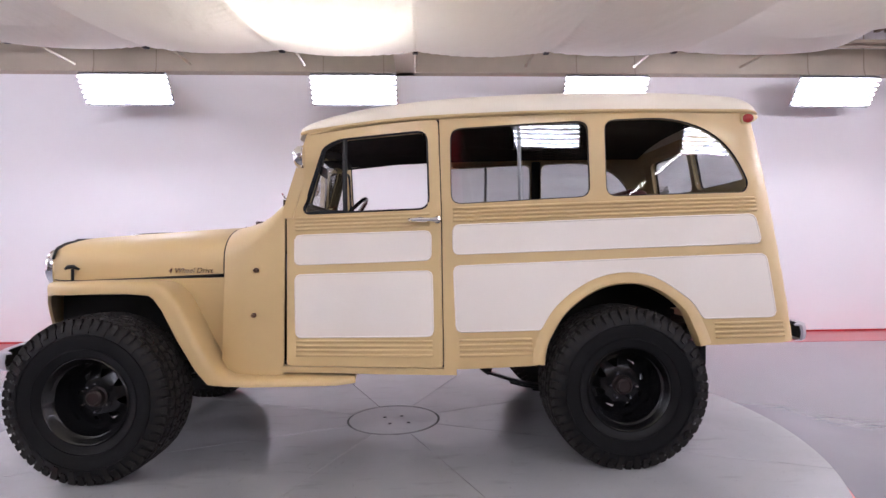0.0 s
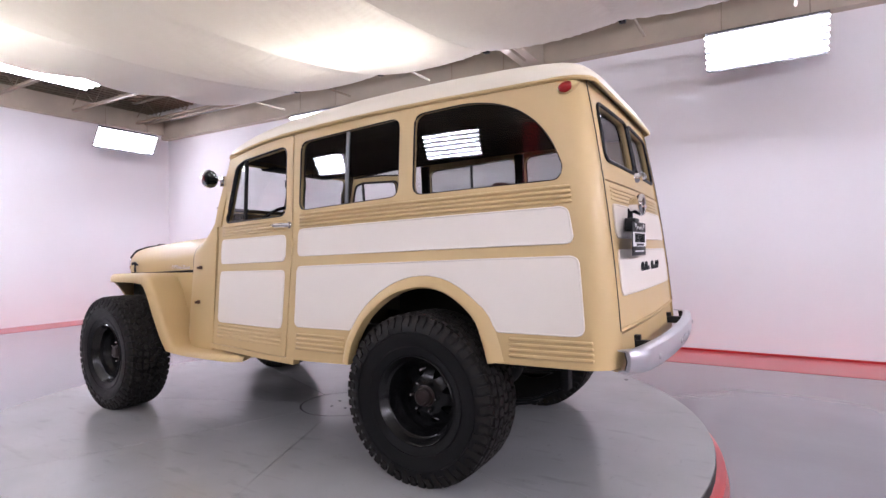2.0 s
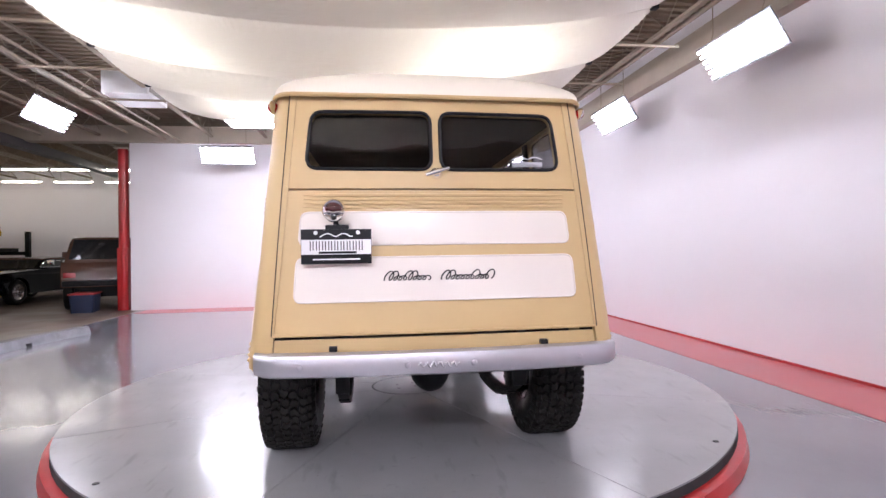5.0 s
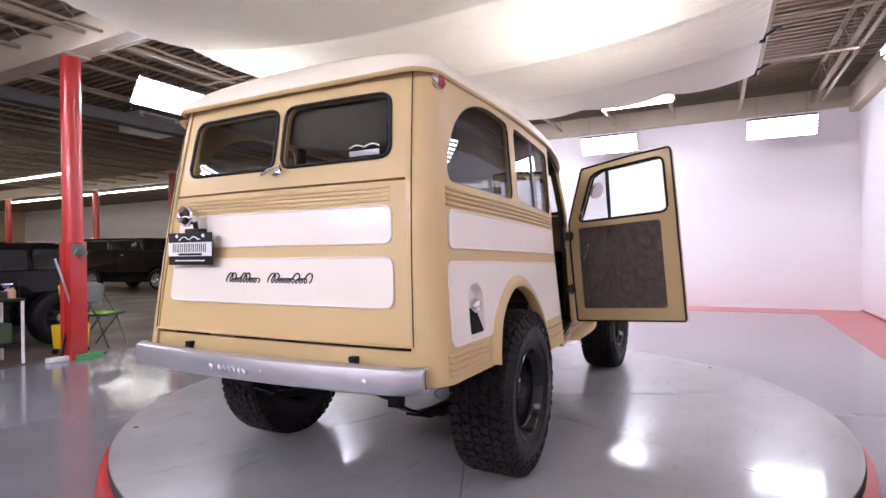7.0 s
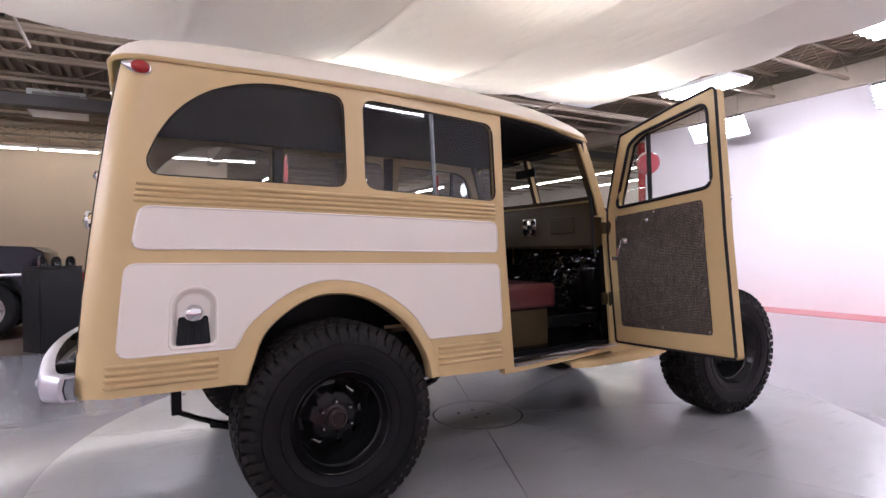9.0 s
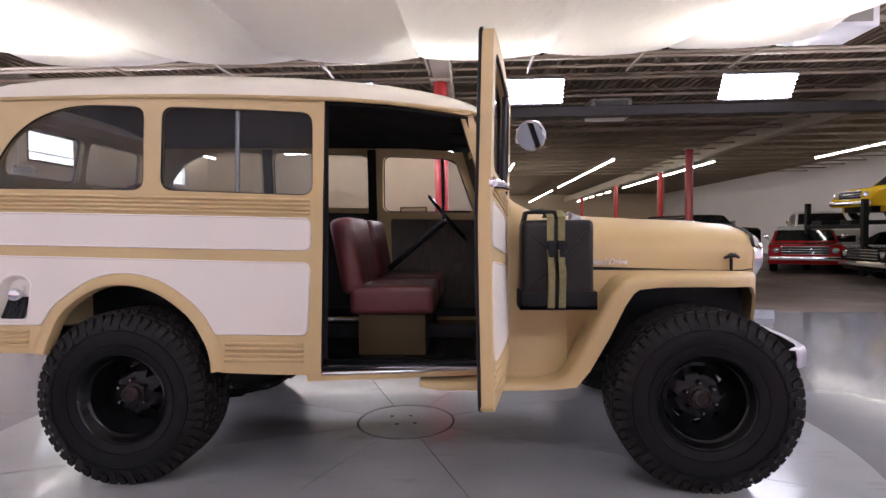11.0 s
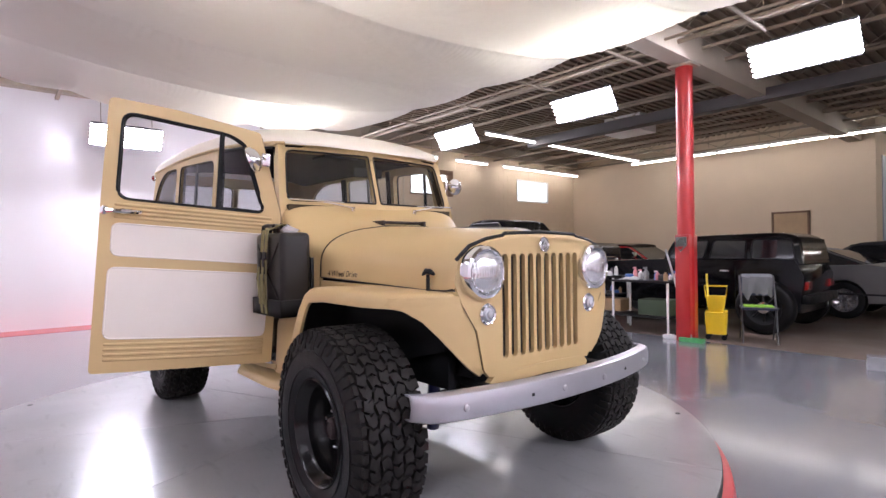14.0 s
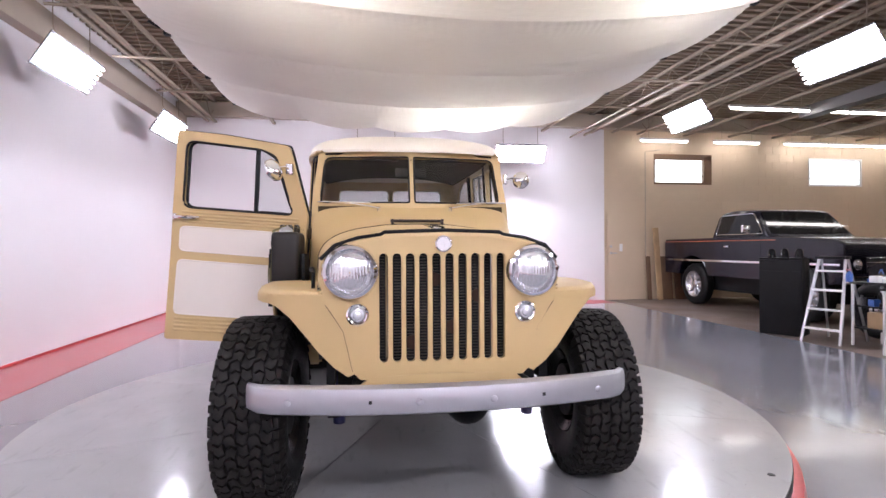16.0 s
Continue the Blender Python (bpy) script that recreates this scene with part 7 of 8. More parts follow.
        mid = cabin[1][0] if cabin else 0.0
        top_z = prof[-3][1]
        for xd in (mid - 0.15, mid - 1.2):
            tube(bm, [(xd, s * (W / 2 + 0.003), zb0 + 0.12), (xd, s * (W / 2 + 0.004), top_z - 0.12)], 0.004, 4)
        part("door_seam", bm, DARKGAP, th)
        bm = boxed(mid - 1.12, mid - 0.98, min(s * (W / 2), s * (W / 2 + 0.03)), max(s * (W / 2), s * (W / 2 + 0.03)), top_z - 0.2, top_z - 0.17, 0.008)
        part("door_handle", bm, CHROME, th)
        bm = bmesh.new()
        my = s * (W / 2 + 0.11)
        box(bm, mid - 0.42, mid - 0.36, my - 0.085, my + 0.085, top_z + 0.08, top_z + 0.22, 0.02)
        tube(bm, [(mid - 0.38, my, top_z + 0.08), (mid - 0.36, s * (W / 2 - 0.03), top_z + 0.01)], 0.012, 6)
        part("side_mirror", bm, CHROME if chrome else paint, th)
        if trim:
            bm = boxed(x0 + 0.1, x1 - 0.1, min(s * (W / 2 - 0.005), s * (W / 2 + 0.012)), max(s * (W / 2 - 0.005), s * (W / 2 + 0.012)), trim[0], trim[0] + trim[1], 0.003)
            part("side_trim", bm, trim[2], th)
            if len(trim) > 3:
                bm = boxed(x0 + 0.06, mid + 0.2, min(s * (W / 2 - 0.005), s * (W / 2 + 0.006)), max(s * (W / 2 - 0.005), s * (W / 2 + 0.006)), trim[3], trim[3] + 0.012, 0.002)
                part("pinstripe", bm, surface("orange pinstripe", (0.55, 0.12, 0.03), 0.4), th)
    bm = boxed(x1 - 0.02, x1 + 0.015, -W / 2 + 0.36, W / 2 - 0.36, zb + 0.18, zb + 0.42, 0.01)
    gl = part("grille", bm, SATIN, th)
    for k in range(4):
        z = zb + 0.19 + 0.073 * k
        part("grille_bar", boxed(x1 + 0.012, x1 + 0.024, -W / 2 + 0.34, W / 2 - 0.34, z - 0.008, z + 0.008, 0.003), CHROME if chrome else GLOSSGREY, gl)
    return th


GLOSSGREY = surface("dark trim grey", (0.05, 0.05, 0.055), 0.35)


def car_place(x, y, heading, z=FLOOR):
    return pose(x, y, z, 0, 0, heading)


def paint(name, col, rough=0.22):
    return surface(name, col, rough, vary=0.08, scale=3, coat=0.2, spec=0.3)


NAVY = paint("navy paint", (0.008, 0.007, 0.015))
GLOSSBLACK = surface("black car paint", (0.004, 0.004, 0.005), 0.12, vary=0.1, coat=0.05, spec=0.18)
SILVERCAR = paint("silver car paint", (0.12, 0.116, 0.116), 0.3)
GREYCAR = paint("dark grey car paint", (0.022, 0.022, 0.024))
LOWERSILVER = paint("silver lower paint", (0.30, 0.30, 0.31), 0.3)
REDCAR = paint("red car paint", (0.36, 0.012, 0.015))
BLUECAR = paint("blue car paint", (0.02, 0.09, 0.30))
YELLOWCAR = paint("yellow car paint", (0.80, 0.50, 0.01))
WHITECAR = paint("white car paint", (0.70, 0.70, 0.68))
BROWNCAR = paint("brown car paint", (0.09, 0.045, 0.03))

PICKUP = [(-2.62, 0.66), (2.1, 0.66), (2.22, 0.85), (2.20, 1.30), (2.05, 1.39), (0.55, 1.46), (0.4, 1.46), (-1.05, 1.46), (-2.58, 1.45), (-2.64, 1.36)]
PCAB = [(-0.94, 1.44), (0.62, 1.44), (0.16, 1.98), (-0.42, 2.02), (-0.86, 1.96)]
SEDAN = [(-2.4, 0.30), (2.3, 0.28), (2.4, 0.45), (2.38, 0.72), (2.2, 0.82), (0.9, 0.92), (-1.2, 0.95), (-2.3, 0.92), (-2.42, 0.75)]
SCAB = [(-1.55, 0.92), (1.05, 0.90), (0.35, 1.34), (-0.35, 1.39), (-0.95, 1.32)]
COUPE = [(-2.25, 0.30), (2.1, 0.24), (2.3, 0.40), (2.2, 0.62), (0.9, 0.84), (-0.5, 0.90), (-1.6, 0.95), (-2.25, 0.84), (-2.32, 0.62)]
CCAB = [(-1.75, 0.88), (0.85, 0.82), (0.15, 1.22), (-0.45, 1.28), (-0.9, 1.22)]
OLD = [(-1.50, 0.32), (1.95, 0.34), (2.05, 0.5), (2.03, 0.98), (1.85, 1.04), (0.55, 1.09), (0.4, 1.09), (-1.45, 1.09), (-1.56, 0.85)]
OCAB = [(-1.53, 1.02), (0.56, 1.02), (0.38, 1.42), (0.1, 1.47), (-1.2, 1.49), (-1.46, 1.42)]
BUG = [(-2.0, 0.42), (2.0, 0.40), (2.03, 0.60), (1.85, 0.82), (1.4, 0.98), (0.75, 1.04), (-0.9, 1.06), (-1.5, 0.96), (-1.85, 0.74), (-2.03, 0.55)]
BCAB = [(-1.45, 0.98), (0.80, 1.02), (0.42, 1.40), (0.0, 1.50), (-0.5, 1.48), (-1.0, 1.32)]

vehicle("lifted dark navy pickup truck with chrome trim and big tyres", "pickup truck", car_place(5.40, -7.97, 181), PICKUP, PCAB, 1.95, (-1.55, 1.43), 0.45, NAVY, trim=(0.955, 0.04, CHROME, 1.385), lift=0.13, name="pickup_truck", panes=1)
vehicle("black vintage sedan with chrome hubcaps", "car", car_place(0.60, -7.55, 0), OLD, OCAB, 1.42, (-1.09, 1.75), 0.39, GLOSSBLACK, cabin_in=0.06, name="vintage_sedan", chrome=False, panes=3, outboard=0.10)
vehicle("silver sports coupe with black windows", "car", car_place(0.45, -10.3, 0), COUPE, CCAB, 1.72, (-1.25, 1.25), 0.32, SILVERCAR, chrome=False, name="sports_coupe", trim=(0.42, 0.03, SATIN))
vehicle("dark grey coupe with a silver lower body", "car", car_place(-0.72, -12.95, 0), SEDAN, SCAB, 1.72, (-1.30, 1.35), 0.33, GREYCAR, chrome=False, name="grey_coupe", trim=(0.32, 0.07, LOWERSILVER))
vehicle("red classic car with a black roof behind the pickup", "car", car_place(4.7, -11.9, 182), SEDAN, SCAB, 1.8, (-1.4, 1.4), 0.33, REDCAR, top=GLOSSBLACK, name="red_car")
vehicle("boxy blue utility vehicle with a white roof", "utility vehicle", car_place(-1.65, -17.8, -90), [(-1.9, 0.45), (1.9, 0.45), (1.95, 0.6), (1.93, 1.0), (1.7, 1.08), (0.9, 1.12), (0.6, 1.12), (-1.85, 1.12), (-1.93, 0.9)], [(-1.88, 1.06), (0.95, 1.06), (0.6, 1.75), (0.2, 1.8), (-1.8, 1.8)], 1.62, (-1.2, 1.3), 0.36, BLUECAR, top=WHITECAR, name="utility_vehicle", cabin_in=0.08)
vehicle("grey pickup truck parked in the hall", "pickup truck", car_place(-6.2, -33.0, 60), PICKUP, PCAB, 1.95, (-1.55, 1.43), 0.40, SILVERCAR, name="pickup_truck", panes=1)
vehicle("dark red station car with chrome bumper", "car", car_place(-6.9, -27.8, 75), SEDAN, SCAB, 1.85, (-1.4, 1.4), 0.34, paint("maroon paint", (0.10, 0.01, 0.012)), name="maroon_car")
vehicle("grey pickup truck parked by the columns", "pickup truck", car_place(-9.4, -28.6, 80), PICKUP, PCAB, 1.95, (-1.55, 1.43), 0.40, GREYCAR, name="pickup_truck", panes=1)
vehicle("dark grey car deep in the hall", "car", car_place(-4.3, -36.0, 70), SEDAN, SCAB, 1.85, (-1.4, 1.4), 0.34, GREYCAR, name="grey_car")
vehicle("black sport utility vehicle parked in the hall", "car", car_place(-9.0, -17.4, 100), PICKUP, [(-2.4, 1.38), (1.0, 1.38), (0.5, 1.9), (-2.2, 1.92)], 1.95, (-1.55, 1.43), 0.38, GLOSSBLACK, name="utility_vehicle")
vehicle("red and white classic car", "car", car_place(-11.6, -15.2, 60), SEDAN, SCAB, 1.9, (-1.4, 1.4), 0.34, REDCAR, top=WHITECAR, name="classic_car")
vehicle("white classic pickup truck", "pickup truck", car_place(-14.0, -18.2, 70), PICKUP, PCAB, 1.9, (-1.5, 1.43), 0.37, WHITECAR, name="pickup_truck", panes=1)
vehicle("yellow rounded compact car raised on a lift", "car", car_place(-13.75, -13.4, 5, 1.42), BUG, BCAB, 1.54, (-1.2, 1.2), 0.31, YELLOWCAR, cabin_in=0.2, name="compact_car", fenders=0.17)
vehicle("black classic sedan under the lift", "car", car_place(-13.7, -13.4, 6), [(x, z * 0.95) for x, z in SEDAN], [(x, z * 0.93) for x, z in SCAB], 1.85, (-1.4, 1.4), 0.33, GLOSSBLACK, name="classic_sedan")
vehicle("black and chrome classic convertible with a brown top", "car", car_place(-12.6, -10.3, -6), SEDAN, [(-1.4, 0.92), (0.8, 0.90), (0.2, 1.25), (-1.2, 1.22)], 1.95, (-1.45, 1.45), 0.34, GLOSSBLACK, top=BROWNCAR, name="convertible")
vehicle("dark brown open off-roader with a roll cage", "off-roader", car_place(-10.6, -7.1, 200), [(-1.7, 0.55), (1.7, 0.55), (1.75, 0.9), (1.6, 1.12), (0.4, 1.16), (-1.6, 1.12), (-1.72, 0.9)], [(-1.5, 1.12), (0.5, 1.12), (0.35, 1.70), (-1.4, 1.72)], 1.6, (-1.1, 1.15), 0.40, BROWNCAR, chrome=False, name="off_roader")

lift = thing("car_lift", "black four-post car lift carrying the yellow car", "car lift")
for x, y in ((-11.4, -12.15), (-11.4, -14.65), (-16.1, -12.15), (-16.1, -14.65)):
    part("post", boxed(x - 0.07, x + 0.07, y - 0.07, y + 0.07, FLOOR, 2.0, 0.01), SATIN, lift, smooth=0)
for y in (-14.05, -12.75):
    part("runway", boxed(-16.2, -11.3, y - 0.24, y + 0.24, 1.30, 1.42, 0.01), SATIN, lift, smooth=0)
for x in (-11.4, -16.1):
    part("cross_beam", boxed(x - 0.07, x + 0.07, -14.7, -12.1, 1.18, 1.30, 0.01), SATIN, lift, smooth=0)

tote = thing("storage_tote", "dark blue plastic tote with a red lid", "storage box", pose(-8.75, -6.75, FLOOR - 0.004, 0, 0, 12))
bm = bmesh.new()
skin(bm, [[(x * k, y * k, z) for x, y in rrect(-0.36, 0.36, -0.24, 0.24, 0.05)] for k, z in ((0.9, 0.0), (1.0, 0.40))], True, True)
part("tub", bm, surface("dark blue plastic", (0.015, 0.025, 0.06), 0.45), tote)
part("lid", boxed(-0.38, 0.38, -0.26, 0.26, 0.402, 0.44, 0.012), surface("red plastic", (0.30, 0.02, 0.02), 0.4), tote, "red lid")

# ---- workshop clutter ----
cab = thing("tool_cabinet", "tall black steel tool cabinet", "cabinet", pose(2.95, -5.78, FLOOR, 0, 0, 34))
part("body", boxed(-0.27, 0.27, -0.2, 0.2, 0.0, 1.08, 0.01), SATIN, cab)
part("drawer_front", boxed(-0.25, 0.25, 0.2, 0.212, 0.06, 0.92, 0.004), SATIN, cab)
part("top_tray", boxed(-0.27, 0.27, -0.2, 0.2, 1.082, 1.11, 0.006), SATIN, cab)
for x in (-0.2, -0.02, 0.15):
    bm = bmesh.new()
    turned(bm, [(0.01, 1.11), (0.06, 1.11), (0.055, 1.2), (0.03, 1.24), (0.01, 1.24)], pose(x, 0.05, 0), 12)
    part("canister", bm, GLOSSBLACK, cab)

lad = thing("step_ladder", "white and aluminium step ladder", "ladder", pose(2.22, -5.76, FLOOR, 0, 0, 18))
for s in (-1, 1):
    bm = bmesh.new()
    tube(bm, [(s * 0.24, 0.14, 0.0), (s * 0.16, -0.16, 1.12)], 0.02, 6)
    part("front_rail", bm, ALU, lad)
    bm = bmesh.new()
    tube(bm, [(s * 0.24, -0.52, 0.0), (s * 0.16, -0.20, 1.12)], 0.016, 6)
    part("back_rail", bm, ALU, lad)
for k in range(4):
    t = (k + 0.7) / 4.4
    part("step", boxed(-0.23 + 0.07 * t, 0.23 - 0.07 * t, 0.14 - 0.30 * t - 0.05, 0.14 - 0.30 * t + 0.03, 1.12 * t - 0.012, 1.12 * t + 0.012, 0.004), WHITEPLASTIC, lad)
part("top_step", boxed(-0.19, 0.19, -0.24, -0.10, 1.10, 1.14, 0.01), SATIN, lad)


def bench_table(x0, x1, y0, y1, h, material, label):
    t = thing("work_table", label, "table")
    part("tabletop", boxed(x0, x1, y0, y1, FLOOR + h - 0.03, FLOOR + h, 0.006), material, t)
    part("shelf", boxed(x0 + 0.03, x1 - 0.03, y0 + 0.03, y1 - 0.03, FLOOR + 0.22, FLOOR + 0.24), material, t)
    for x in (x0 + 0.03, x1 - 0.03):
        for y in (y0 + 0.03, y1 - 0.03):
            bm = bmesh.new()
            tube(bm, [(x, y, FLOOR), (x, y, FLOOR + h - 0.03)], 0.018, 6)
            part("leg", bm, WHITEPLASTIC, t)
    return t


cart = bench_table(1.47, 2.02, -6.40, -5.90, 0.82, SATIN, "black workshop cart with open shelves")
bench_table(0.42, 1.38, -6.22, -5.66, 0.78, SATIN, "dark folding table with pale legs")
rnd = random.Random(11)
clutter_cols = [surface("bottle " + n, c, 0.3) for n, c in (("white", (0.7, 0.7, 0.7)), ("blue", (0.04, 0.12, 0.4)), ("grey", (0.15, 0.15, 0.16)), ("black", (0.02, 0.02, 0.02)), ("pink", (0.5, 0.2, 0.22)))]
for k in range(11):
    x = rnd.uniform(0.42, 1.95)
    y = rnd.uniform(-6.15, -5.80)
    z = FLOOR + (0.782 if x < 1.36 else 0.822)
    if 1.31 < x < 1.53:
        continue
    h, r = rnd.uniform(0.09, 0.20), rnd.uniform(0.026, 0.045)
    b = thing("spray_bottle", "plastic detailing bottle on the work table", "bottle", pose(x, y, z), "bottles on the tables")
    bm = bmesh.new()
    turned(bm, [(0.004, 0), (r, 0.002), (r, h * 0.6), (r * 0.4, h * 0.78), (r * 0.35, h * 0.85), (0.004, h * 0.85)], None, 12)
    part("body", bm, rnd.choice(clutter_cols), b)
    bm = bmesh.new()
    box(bm, -r * 0.4, r * 1.1, -r * 0.3, r * 0.3, h * 0.85, h, 0.004)
    part("cap", bm, rnd.choice(clutter_cols), b)
# middle shelf and loose goods of the open cart
part("middle_shelf", boxed(1.50, 1.99, -6.37, -5.93, FLOOR + 0.50, FLOOR + 0.52), SATIN, cart)
for k in range(26):
    lvl = (0.522, 0.822, 0.782)[k % 3]
    x = rnd.uniform(1.54, 1.95) if k % 3 < 2 else rnd.uniform(0.5, 1.3)
    y = rnd.uniform(-6.3, -5.97) if k % 3 < 2 else rnd.uniform(-6.1, -5.75)
    b = thing("bottle" if k % 2 else "carton", "small shop bottle among the clutter" if k % 2 else "small dark carton among the clutter", "bottle" if k % 2 else "box", pose(x, y, FLOOR + lvl, 0, 0, rnd.uniform(0, 90)), "clutter on the cart")
    bm = bmesh.new()
    if k % 2:
        r, h = rnd.uniform(0.02, 0.035), rnd.uniform(0.07, 0.16)
        turned(bm, [(0.004, 0), (r, 0.001), (r, h * 0.75), (r * 0.5, h * 0.85), (r * 0.5, h), (0.004, h)], None, 10)
    else:
        box(bm, -rnd.uniform(0.04, 0.08), 0.05, -0.04, rnd.uniform(0.03, 0.06), 0, rnd.uniform(0.04, 0.11), 0.004)
    part("body", bm, rnd.choice(clutter_cols + [SATIN, SATIN, WOOD]), b)
bm = bmesh.new()
bmesh.ops.create_grid(bm, x_segments=12, y_segments=10, size=0.5)
for v in bm.verts:
    x, y = v.co.x, v.co.y
    v.co = Vector((1.12 + x * 0.30, -5.86 + y * 0.26, FLOOR + 0.79 + 0.035 * (1 + noise.noise(Vector((x * 6, y * 6, 1)))) * max(0, 1 - 3.2 * (x * x + y * y))))
bmesh.ops.solidify(bm, geom=bm.faces[:], thickness=0.006)
solid("white_rag", bm, surface("white cotton", (0.55, 0.55, 0.56), 0.9, bump=0.3), "crumpled white cloth on the work table", "rag")
for x, y, w, d, h, m_, lb in ((1.62, -6.15, 0.44, 0.34, 0.2, WOOD, "brown cardboard box on the cart shelf"), (0.75, -6.0, 0.5, 0.36, 0.24, surface("green crate", (0.05, 0.08, 0.04), 0.6), "dark green plastic crate under the table")):
    bm = bmesh.new()
    z = FLOOR + 0.242
    box(bm, x - w / 2, x + w / 2, y - d / 2, y + d / 2, z, z + h, 0.01)
    c = solid("storage_box", bm, m_, lb, "box")
for k, (x, y, lean, m_, lb) in enumerate(((-0.05, -5.40, 0.20, SATIN, "mop with a dark handle leaning on the red column"), (0.28, -5.32, -0.30, ALU, "floor squeegee with a green head leaning on the column"))):
    b = thing("mop" if k == 0 else "squeegee", lb, "cleaning tool")
    bm = bmesh.new()
    tube(bm, [(x + lean * 1.2, y + 0.02, FLOOR + 0.03), (x, y - 0.0, FLOOR + 1.25)], 0.014, 6)
    part("handle", bm, m_, b)
    bm = boxed(x + lean * 1.2 - 0.16, x + lean * 1.2 + 0.16, y - 0.03, y + 0.07, FLOOR, FLOOR + 0.06, 0.012)
    part("head", bm, surface("green head", (0.05, 0.25, 0.08), 0.7) if k else WHITEPLASTIC, b)

bk = thing("mop_bucket", "yellow plastic mop bucket with wringer", "bucket", pose(-0.17, -5.85, FLOOR, 0, 0, 20))
bm = bmesh.new()
skin(bm, [[(x * (1 + 0.12 * k), y * (1 + 0.12 * k), 0.08 + 0.3 * k) for x, y in rrect(-0.125, 0.125, -0.17, 0.17, 0.05)] for k in (0, 1)], True, True)
part("tub", bm, YELLOW, bk)
bm = bmesh.new()
skin(bm, [[(x * k, 0.06 + y * k, z) for x, y in rrect(-0.12, 0.12, -0.09, 0.09, 0.03)] for k, z in ((0.62, 0.30), (0.95, 0.50), (1.0, 0.60), (0.9, 0.60), (0.55, 0.36))], True, True)
part("wringer", bm, YELLOW, bk)
bm = bmesh.new()
tube(bm, [(-0.12, 0.1, 0.58), (-0.14, 0.12, 0.74), (0.14, 0.12, 0.74), (0.12, 0.1, 0.58)], 0.011, 6)
part("bail", bm, YELLOW, bk)
bm = bmesh.new()
tube(bm, [(0.1, 0.0, 0.5), (0.12, -0.05, 0.9)], 0.015, 6)
part("lever", bm, YELLOW, bk)
for sx in (-0.1, 0.1):
    for sy in (-0.14, 0.14):
        bm = bmesh.new()
        turned(bm, [(0.005, -0.015), (0.035, -0.015), (0.035, 0.015), (0.005, 0.015)], pose(sx, sy, 0.036, 90, 0, 0), 12)
        part("castor", bm, SATIN, bk)

ch = thing("folding_chair", "dark folding chair with a grey jacket and green rag", "chair", pose(-0.66, -5.98, FLOOR, 0, 0, 25))
part("seat", boxed(-0.21, 0.21, -0.20, 0.20, 0.44, 0.47, 0.012), surface("navy plastic", (0.015, 0.02, 0.05), 0.5), ch)
part("backrest", boxed(-0.21, 0.21, -0.23, -0.205, 0.60, 0.86, 0.012), surface("navy plastic back", (0.015, 0.02, 0.05), 0.5), ch)
for s in (-1, 1):
    bm = bmesh.new()
    tube(bm, [(s * 0.2, 0.22, 0.0), (s * 0.2, 0.05, 0.45), (s * 0.2, -0.22, 0.88)], 0.012, 6)
    part("front_leg", bm, GLOSSGREY, ch)
    bm = bmesh.new()
    tube(bm, [(s * 0.2, -0.25, 0.0), (s * 0.2, 0.1, 0.44)], 0.012, 6)
    part("back_leg", bm, GLOSSGREY, ch)
bm = bmesh.new()
bmesh.ops.create_grid(bm, x_segments=14, y_segments=14, size=0.5)
for v in bm.verts:
    u, w_ = v.co.x, v.co.y
    v.co = Vector((u * 0.36, -0.215 + 0.05 * math.cos(w_ * 3.0) + 0.02 * noise.noise(Vector((u * 9, w_ * 5, 2))), 0.90 - abs(w_) * (0.55 + 0.25 * noise.noise(Vector((u * 5, 0, 4)))) + 0.01 * noise.noise(Vector((u * 12, w_ * 9, 5))))) + Vector((0, 0.06 * (1 if w_ > 0 else -1), 0))
bmesh.ops.solidify(bm, geom=bm.faces[:], thickness=0.012)
jk = solid("jacket", bm, surface("grey jacket cloth", (0.17, 0.17, 0.185), 0.9, bump=0.3), "grey jacket thrown over the chair back", "jacket")
jk.matrix_world = pose(-0.66, -5.98, FLOOR, 0, 0, 25)
bm = bmesh.new()
bmesh.ops.create_grid(bm, x_segments=10, y_segments=8, size=0.5)
for v in bm.verts:
    v.co = Vector((v.co.x * 0.34, v.co.y * 0.28, 0.482 + 0.02 * noise.noise(Vector((v.co.x * 7, v.co.y * 7, 9)))))
bmesh.ops.solidify(bm, geom=bm.faces[:], thickness=0.008)
rg = solid("rag", bm, surface("lime cloth", (0.25, 0.5, 0.05), 0.9, bump=0.3), "lime green rag on the chair seat", "rag")
rg.matrix_world = pose(-0.66, -5.98, FLOOR, 0, 0, 25)

for y, lean, wd, h, m_, lb in ((-6.55, 0.10, 0.10, 1.05, DARKWOOD, "dark plank leaning on the block wall"), (-6.75, 0.22, 0.13, 1.75, WOOD, "pale timber plank leaning on the wall"), (-7.0, 0.12, 0.28, 1.05, DARKWOOD, "brown board leaning on the block wall"), (-7.4, 0.10, 0.34, 0.75, DARKWOOD, "low brown board against the wall")):
    bm = bmesh.new()
    box(bm, -0.02, 0.02, -wd / 2, wd / 2, 0, h, 0.004, Matrix.Translation((XR - 0.05 - lean - 0.02, y, FLOOR)) @ pose(0, 0, 0, 0, math.degrees(math.asin(min(0.9, lean / h))), 0))
    solid("plank", bm, m_, lb, "plank", group="planks by the wall")

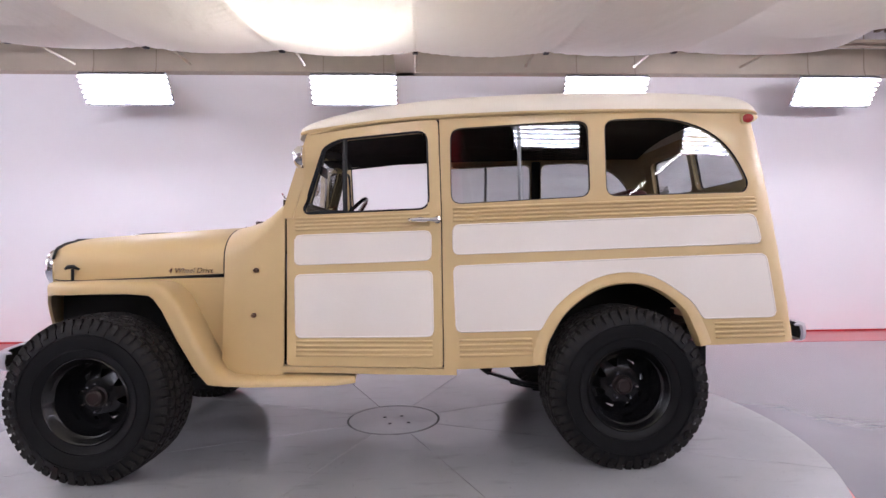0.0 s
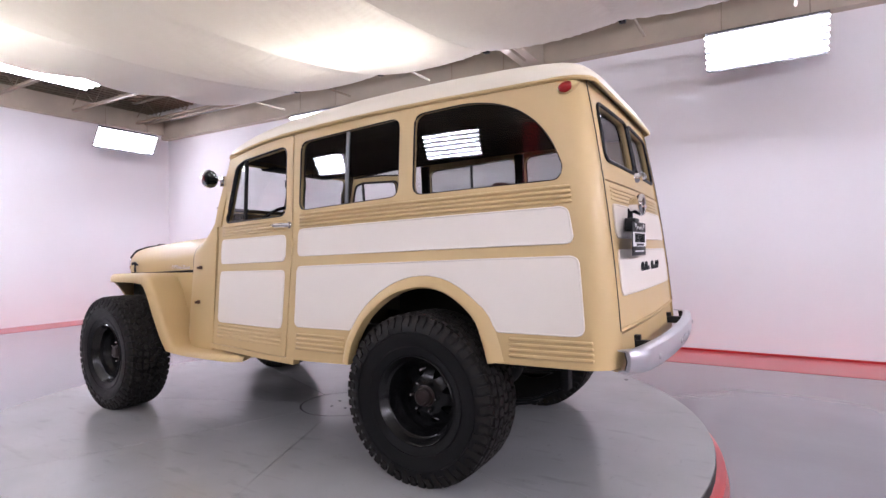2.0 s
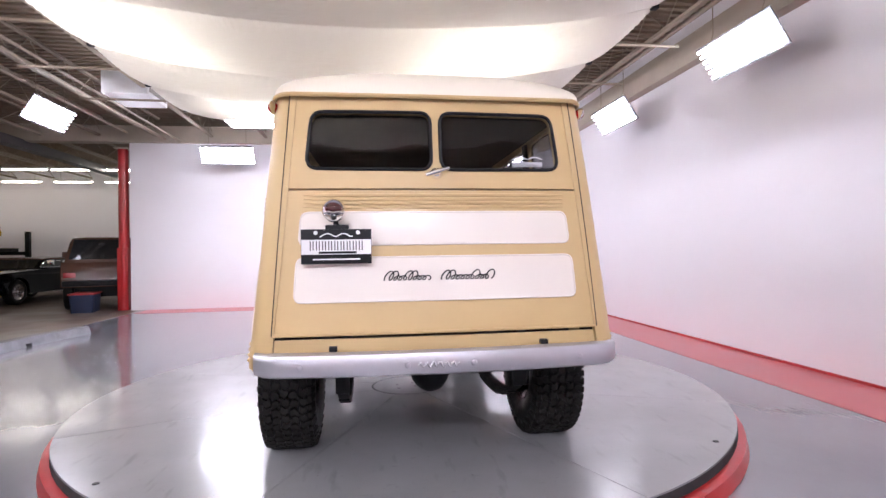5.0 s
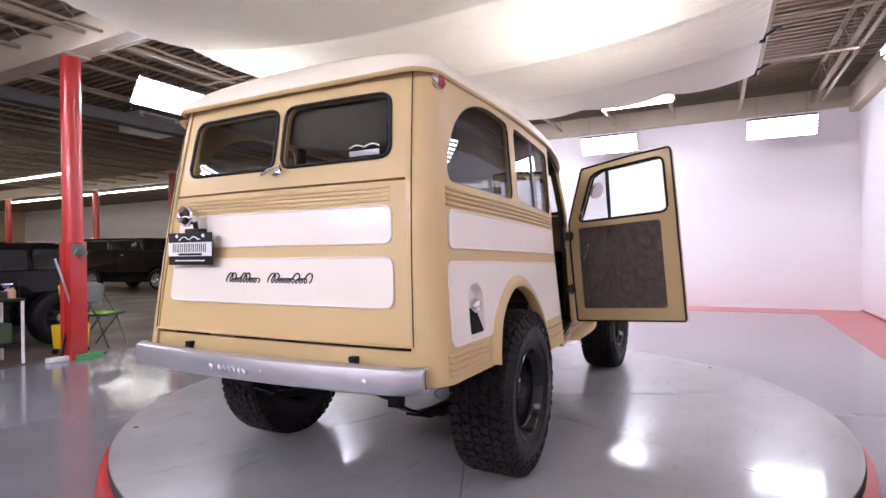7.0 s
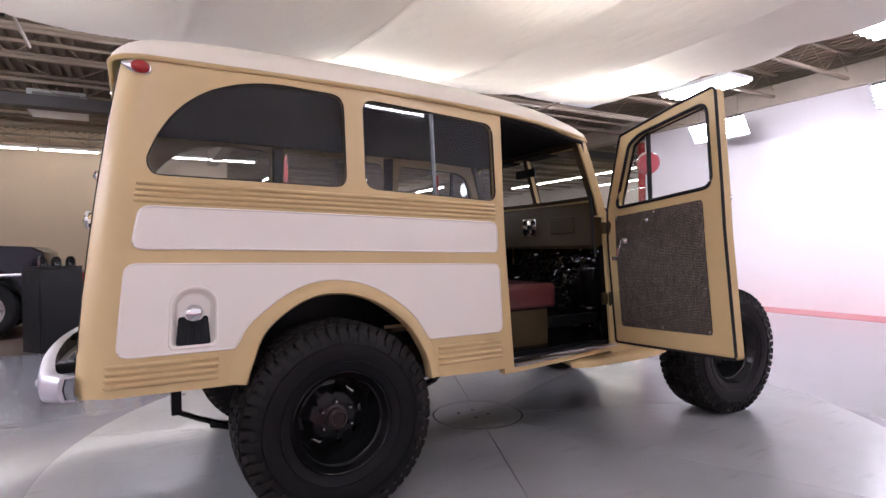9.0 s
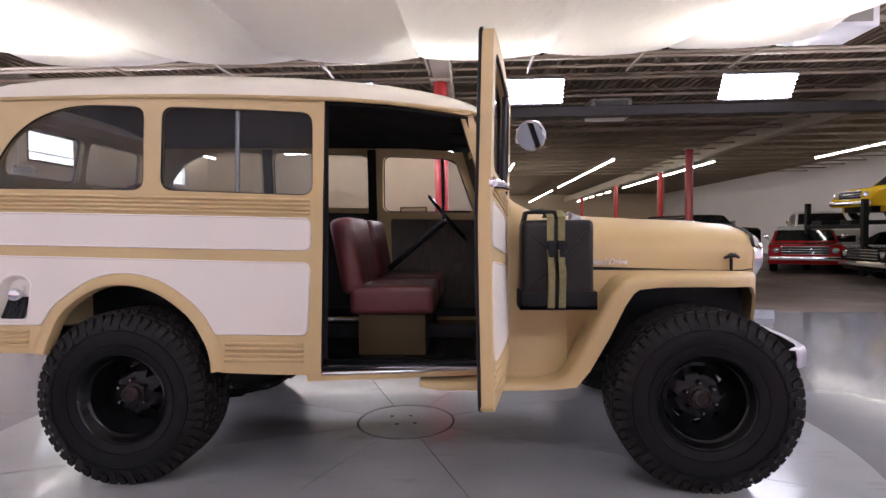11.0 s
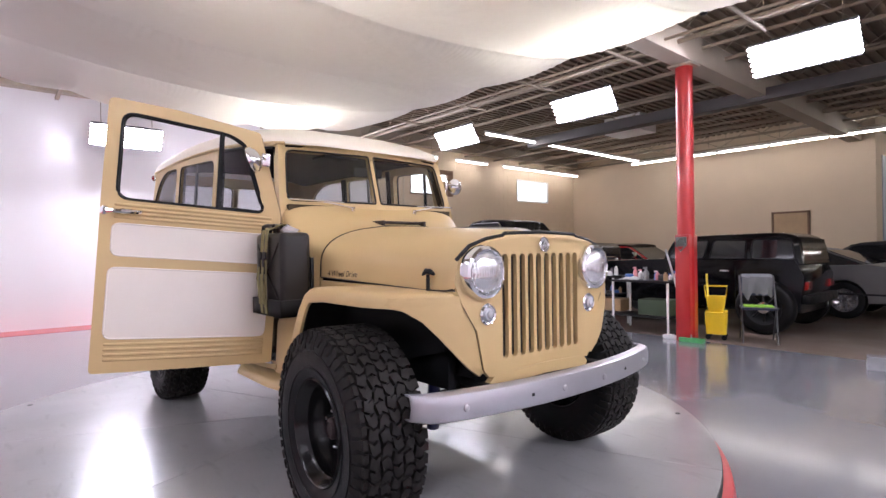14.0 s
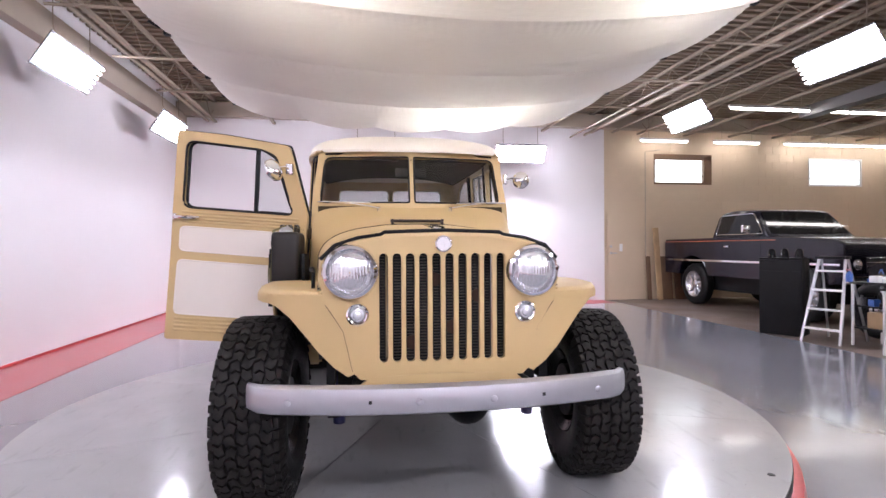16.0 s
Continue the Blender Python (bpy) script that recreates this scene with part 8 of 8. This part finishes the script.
# curved aluminium barrier on the floor
WEATHERED = surface("weathered aluminium", (0.20, 0.20, 0.215), 0.5, 0.35, vary=0.3, scale=7, bump=0.1)
rampthing = thing("floor_barrier", "low curved aluminium floor barrier with black joints", "floor barrier")
pts = [(-2.0, -5.10), (-2.6, -5.24), (-3.2, -5.28), (-3.8, -5.22), (-4.4, -5.10), (-4.95, -4.94)]
for i, (p, q) in enumerate(zip(pts, pts[1:])):
    dx, dy = q[0] - p[0], q[1] - p[1]
    L_ = math.hypot(dx, dy)
    m = pose(p[0], p[1], FLOOR, 0, 0, math.degrees(math.atan2(dy, dx)))
    bm = bmesh.new()
    skin(bm, [[m @ Vector(v) for v in ((x, -0.14, 0), (x, 0.14, 0), (x, 0.09, 0.125), (x, -0.09, 0.125))] for x in (0.0, L_)], True, True)
    part("section", bm, WEATHERED, rampthing, smooth=0)
    if i in (1, 3):
        for ja, jb in ((-0.15, -0.09), (0.09, 0.15)):
            bm = bmesh.new()
            box(bm, -0.045, 0.045, ja, jb, 0, 0.05, 0.004, m)
            part("joint", bm, SATIN, rampthing)

# hanging heaters and ducts under the roof
for x, y in ((-5.2, -4.2), (-3.6, -9.2), (3.2, -9.4)):
    h = thing("unit_heater", "pale box heater hung under the roof", "heater", pose(x, y, 3.75))
    part("case", boxed(-0.45, 0.45, -0.35, 0.35, 0, 0.38, 0.015), WHITEPLASTIC, h)
    part("grille", boxed(-0.36, 0.36, 0.352, 0.362, 0.06, 0.32), surface("heater grille", (0.3, 0.28, 0.25), 0.5), h)
    for sx in (-0.4, 0.4):
        bm = bmesh.new()
        tube(bm, [(sx, 0, 0.37), (sx, 0, 0.61)], 0.01, 5)
        part("hanger", bm, JOIST, h)
for y, z, r in ((-4.9, 3.78, 0.03), (-4.55, 3.72, 0.02), (3.55, 3.86, 0.03), (-11.0, 3.85, 0.05)):
    bm = bmesh.new()
    tube(bm, [(-8.5, y, z), (-4, y, z), (0, y, z), (4, y, z), (8.0, y, z)], r, 8)
    solid("ceiling_pipe", bm, JOIST, "beige pipe run under the roof joists", "pipe", group="pipes under the roof")
# track for hanging the studio lights along the open side
for y in (-5.6,):
    bm = bmesh.new()
    tube(bm, [(-8.2, y, 3.86), (8.0, y, 3.86)], 0.025, 8)
    solid("light_rail", bm, JOIST, "beige rail that carries the studio lights", "rail")

# blocks of the rear shop wall, slightly proud of their joints
bm = boxed(0, 0.006, 0.006, 0.394, 0.005, 0.195, 0.002)
me = bpy.data.meshes.new("block")
bm.to_mesh(me)
bm.free()
me.materials.append(BEIGE)
for r in range(16):
    z = 0.65 + r * 0.2
    for c in range(22):
        y = -14.0 + (c + (0.5 if r % 2 else 0)) * 0.4
        if y + 0.4 > -5.46 or y < -13.95 or any(h[0] - 0.02 < y + 0.4 and y < h[1] + 0.02 and h[2] - 0.02 < z + 0.2 and z < h[3] + 0.02 for h in WIN):
            continue
        if y + 0.4 > -6.6 and z < 2.1:
            continue
        ob = new("block", me)
        ob.location = (XR, y, z)
        ob.parent = rear_wall
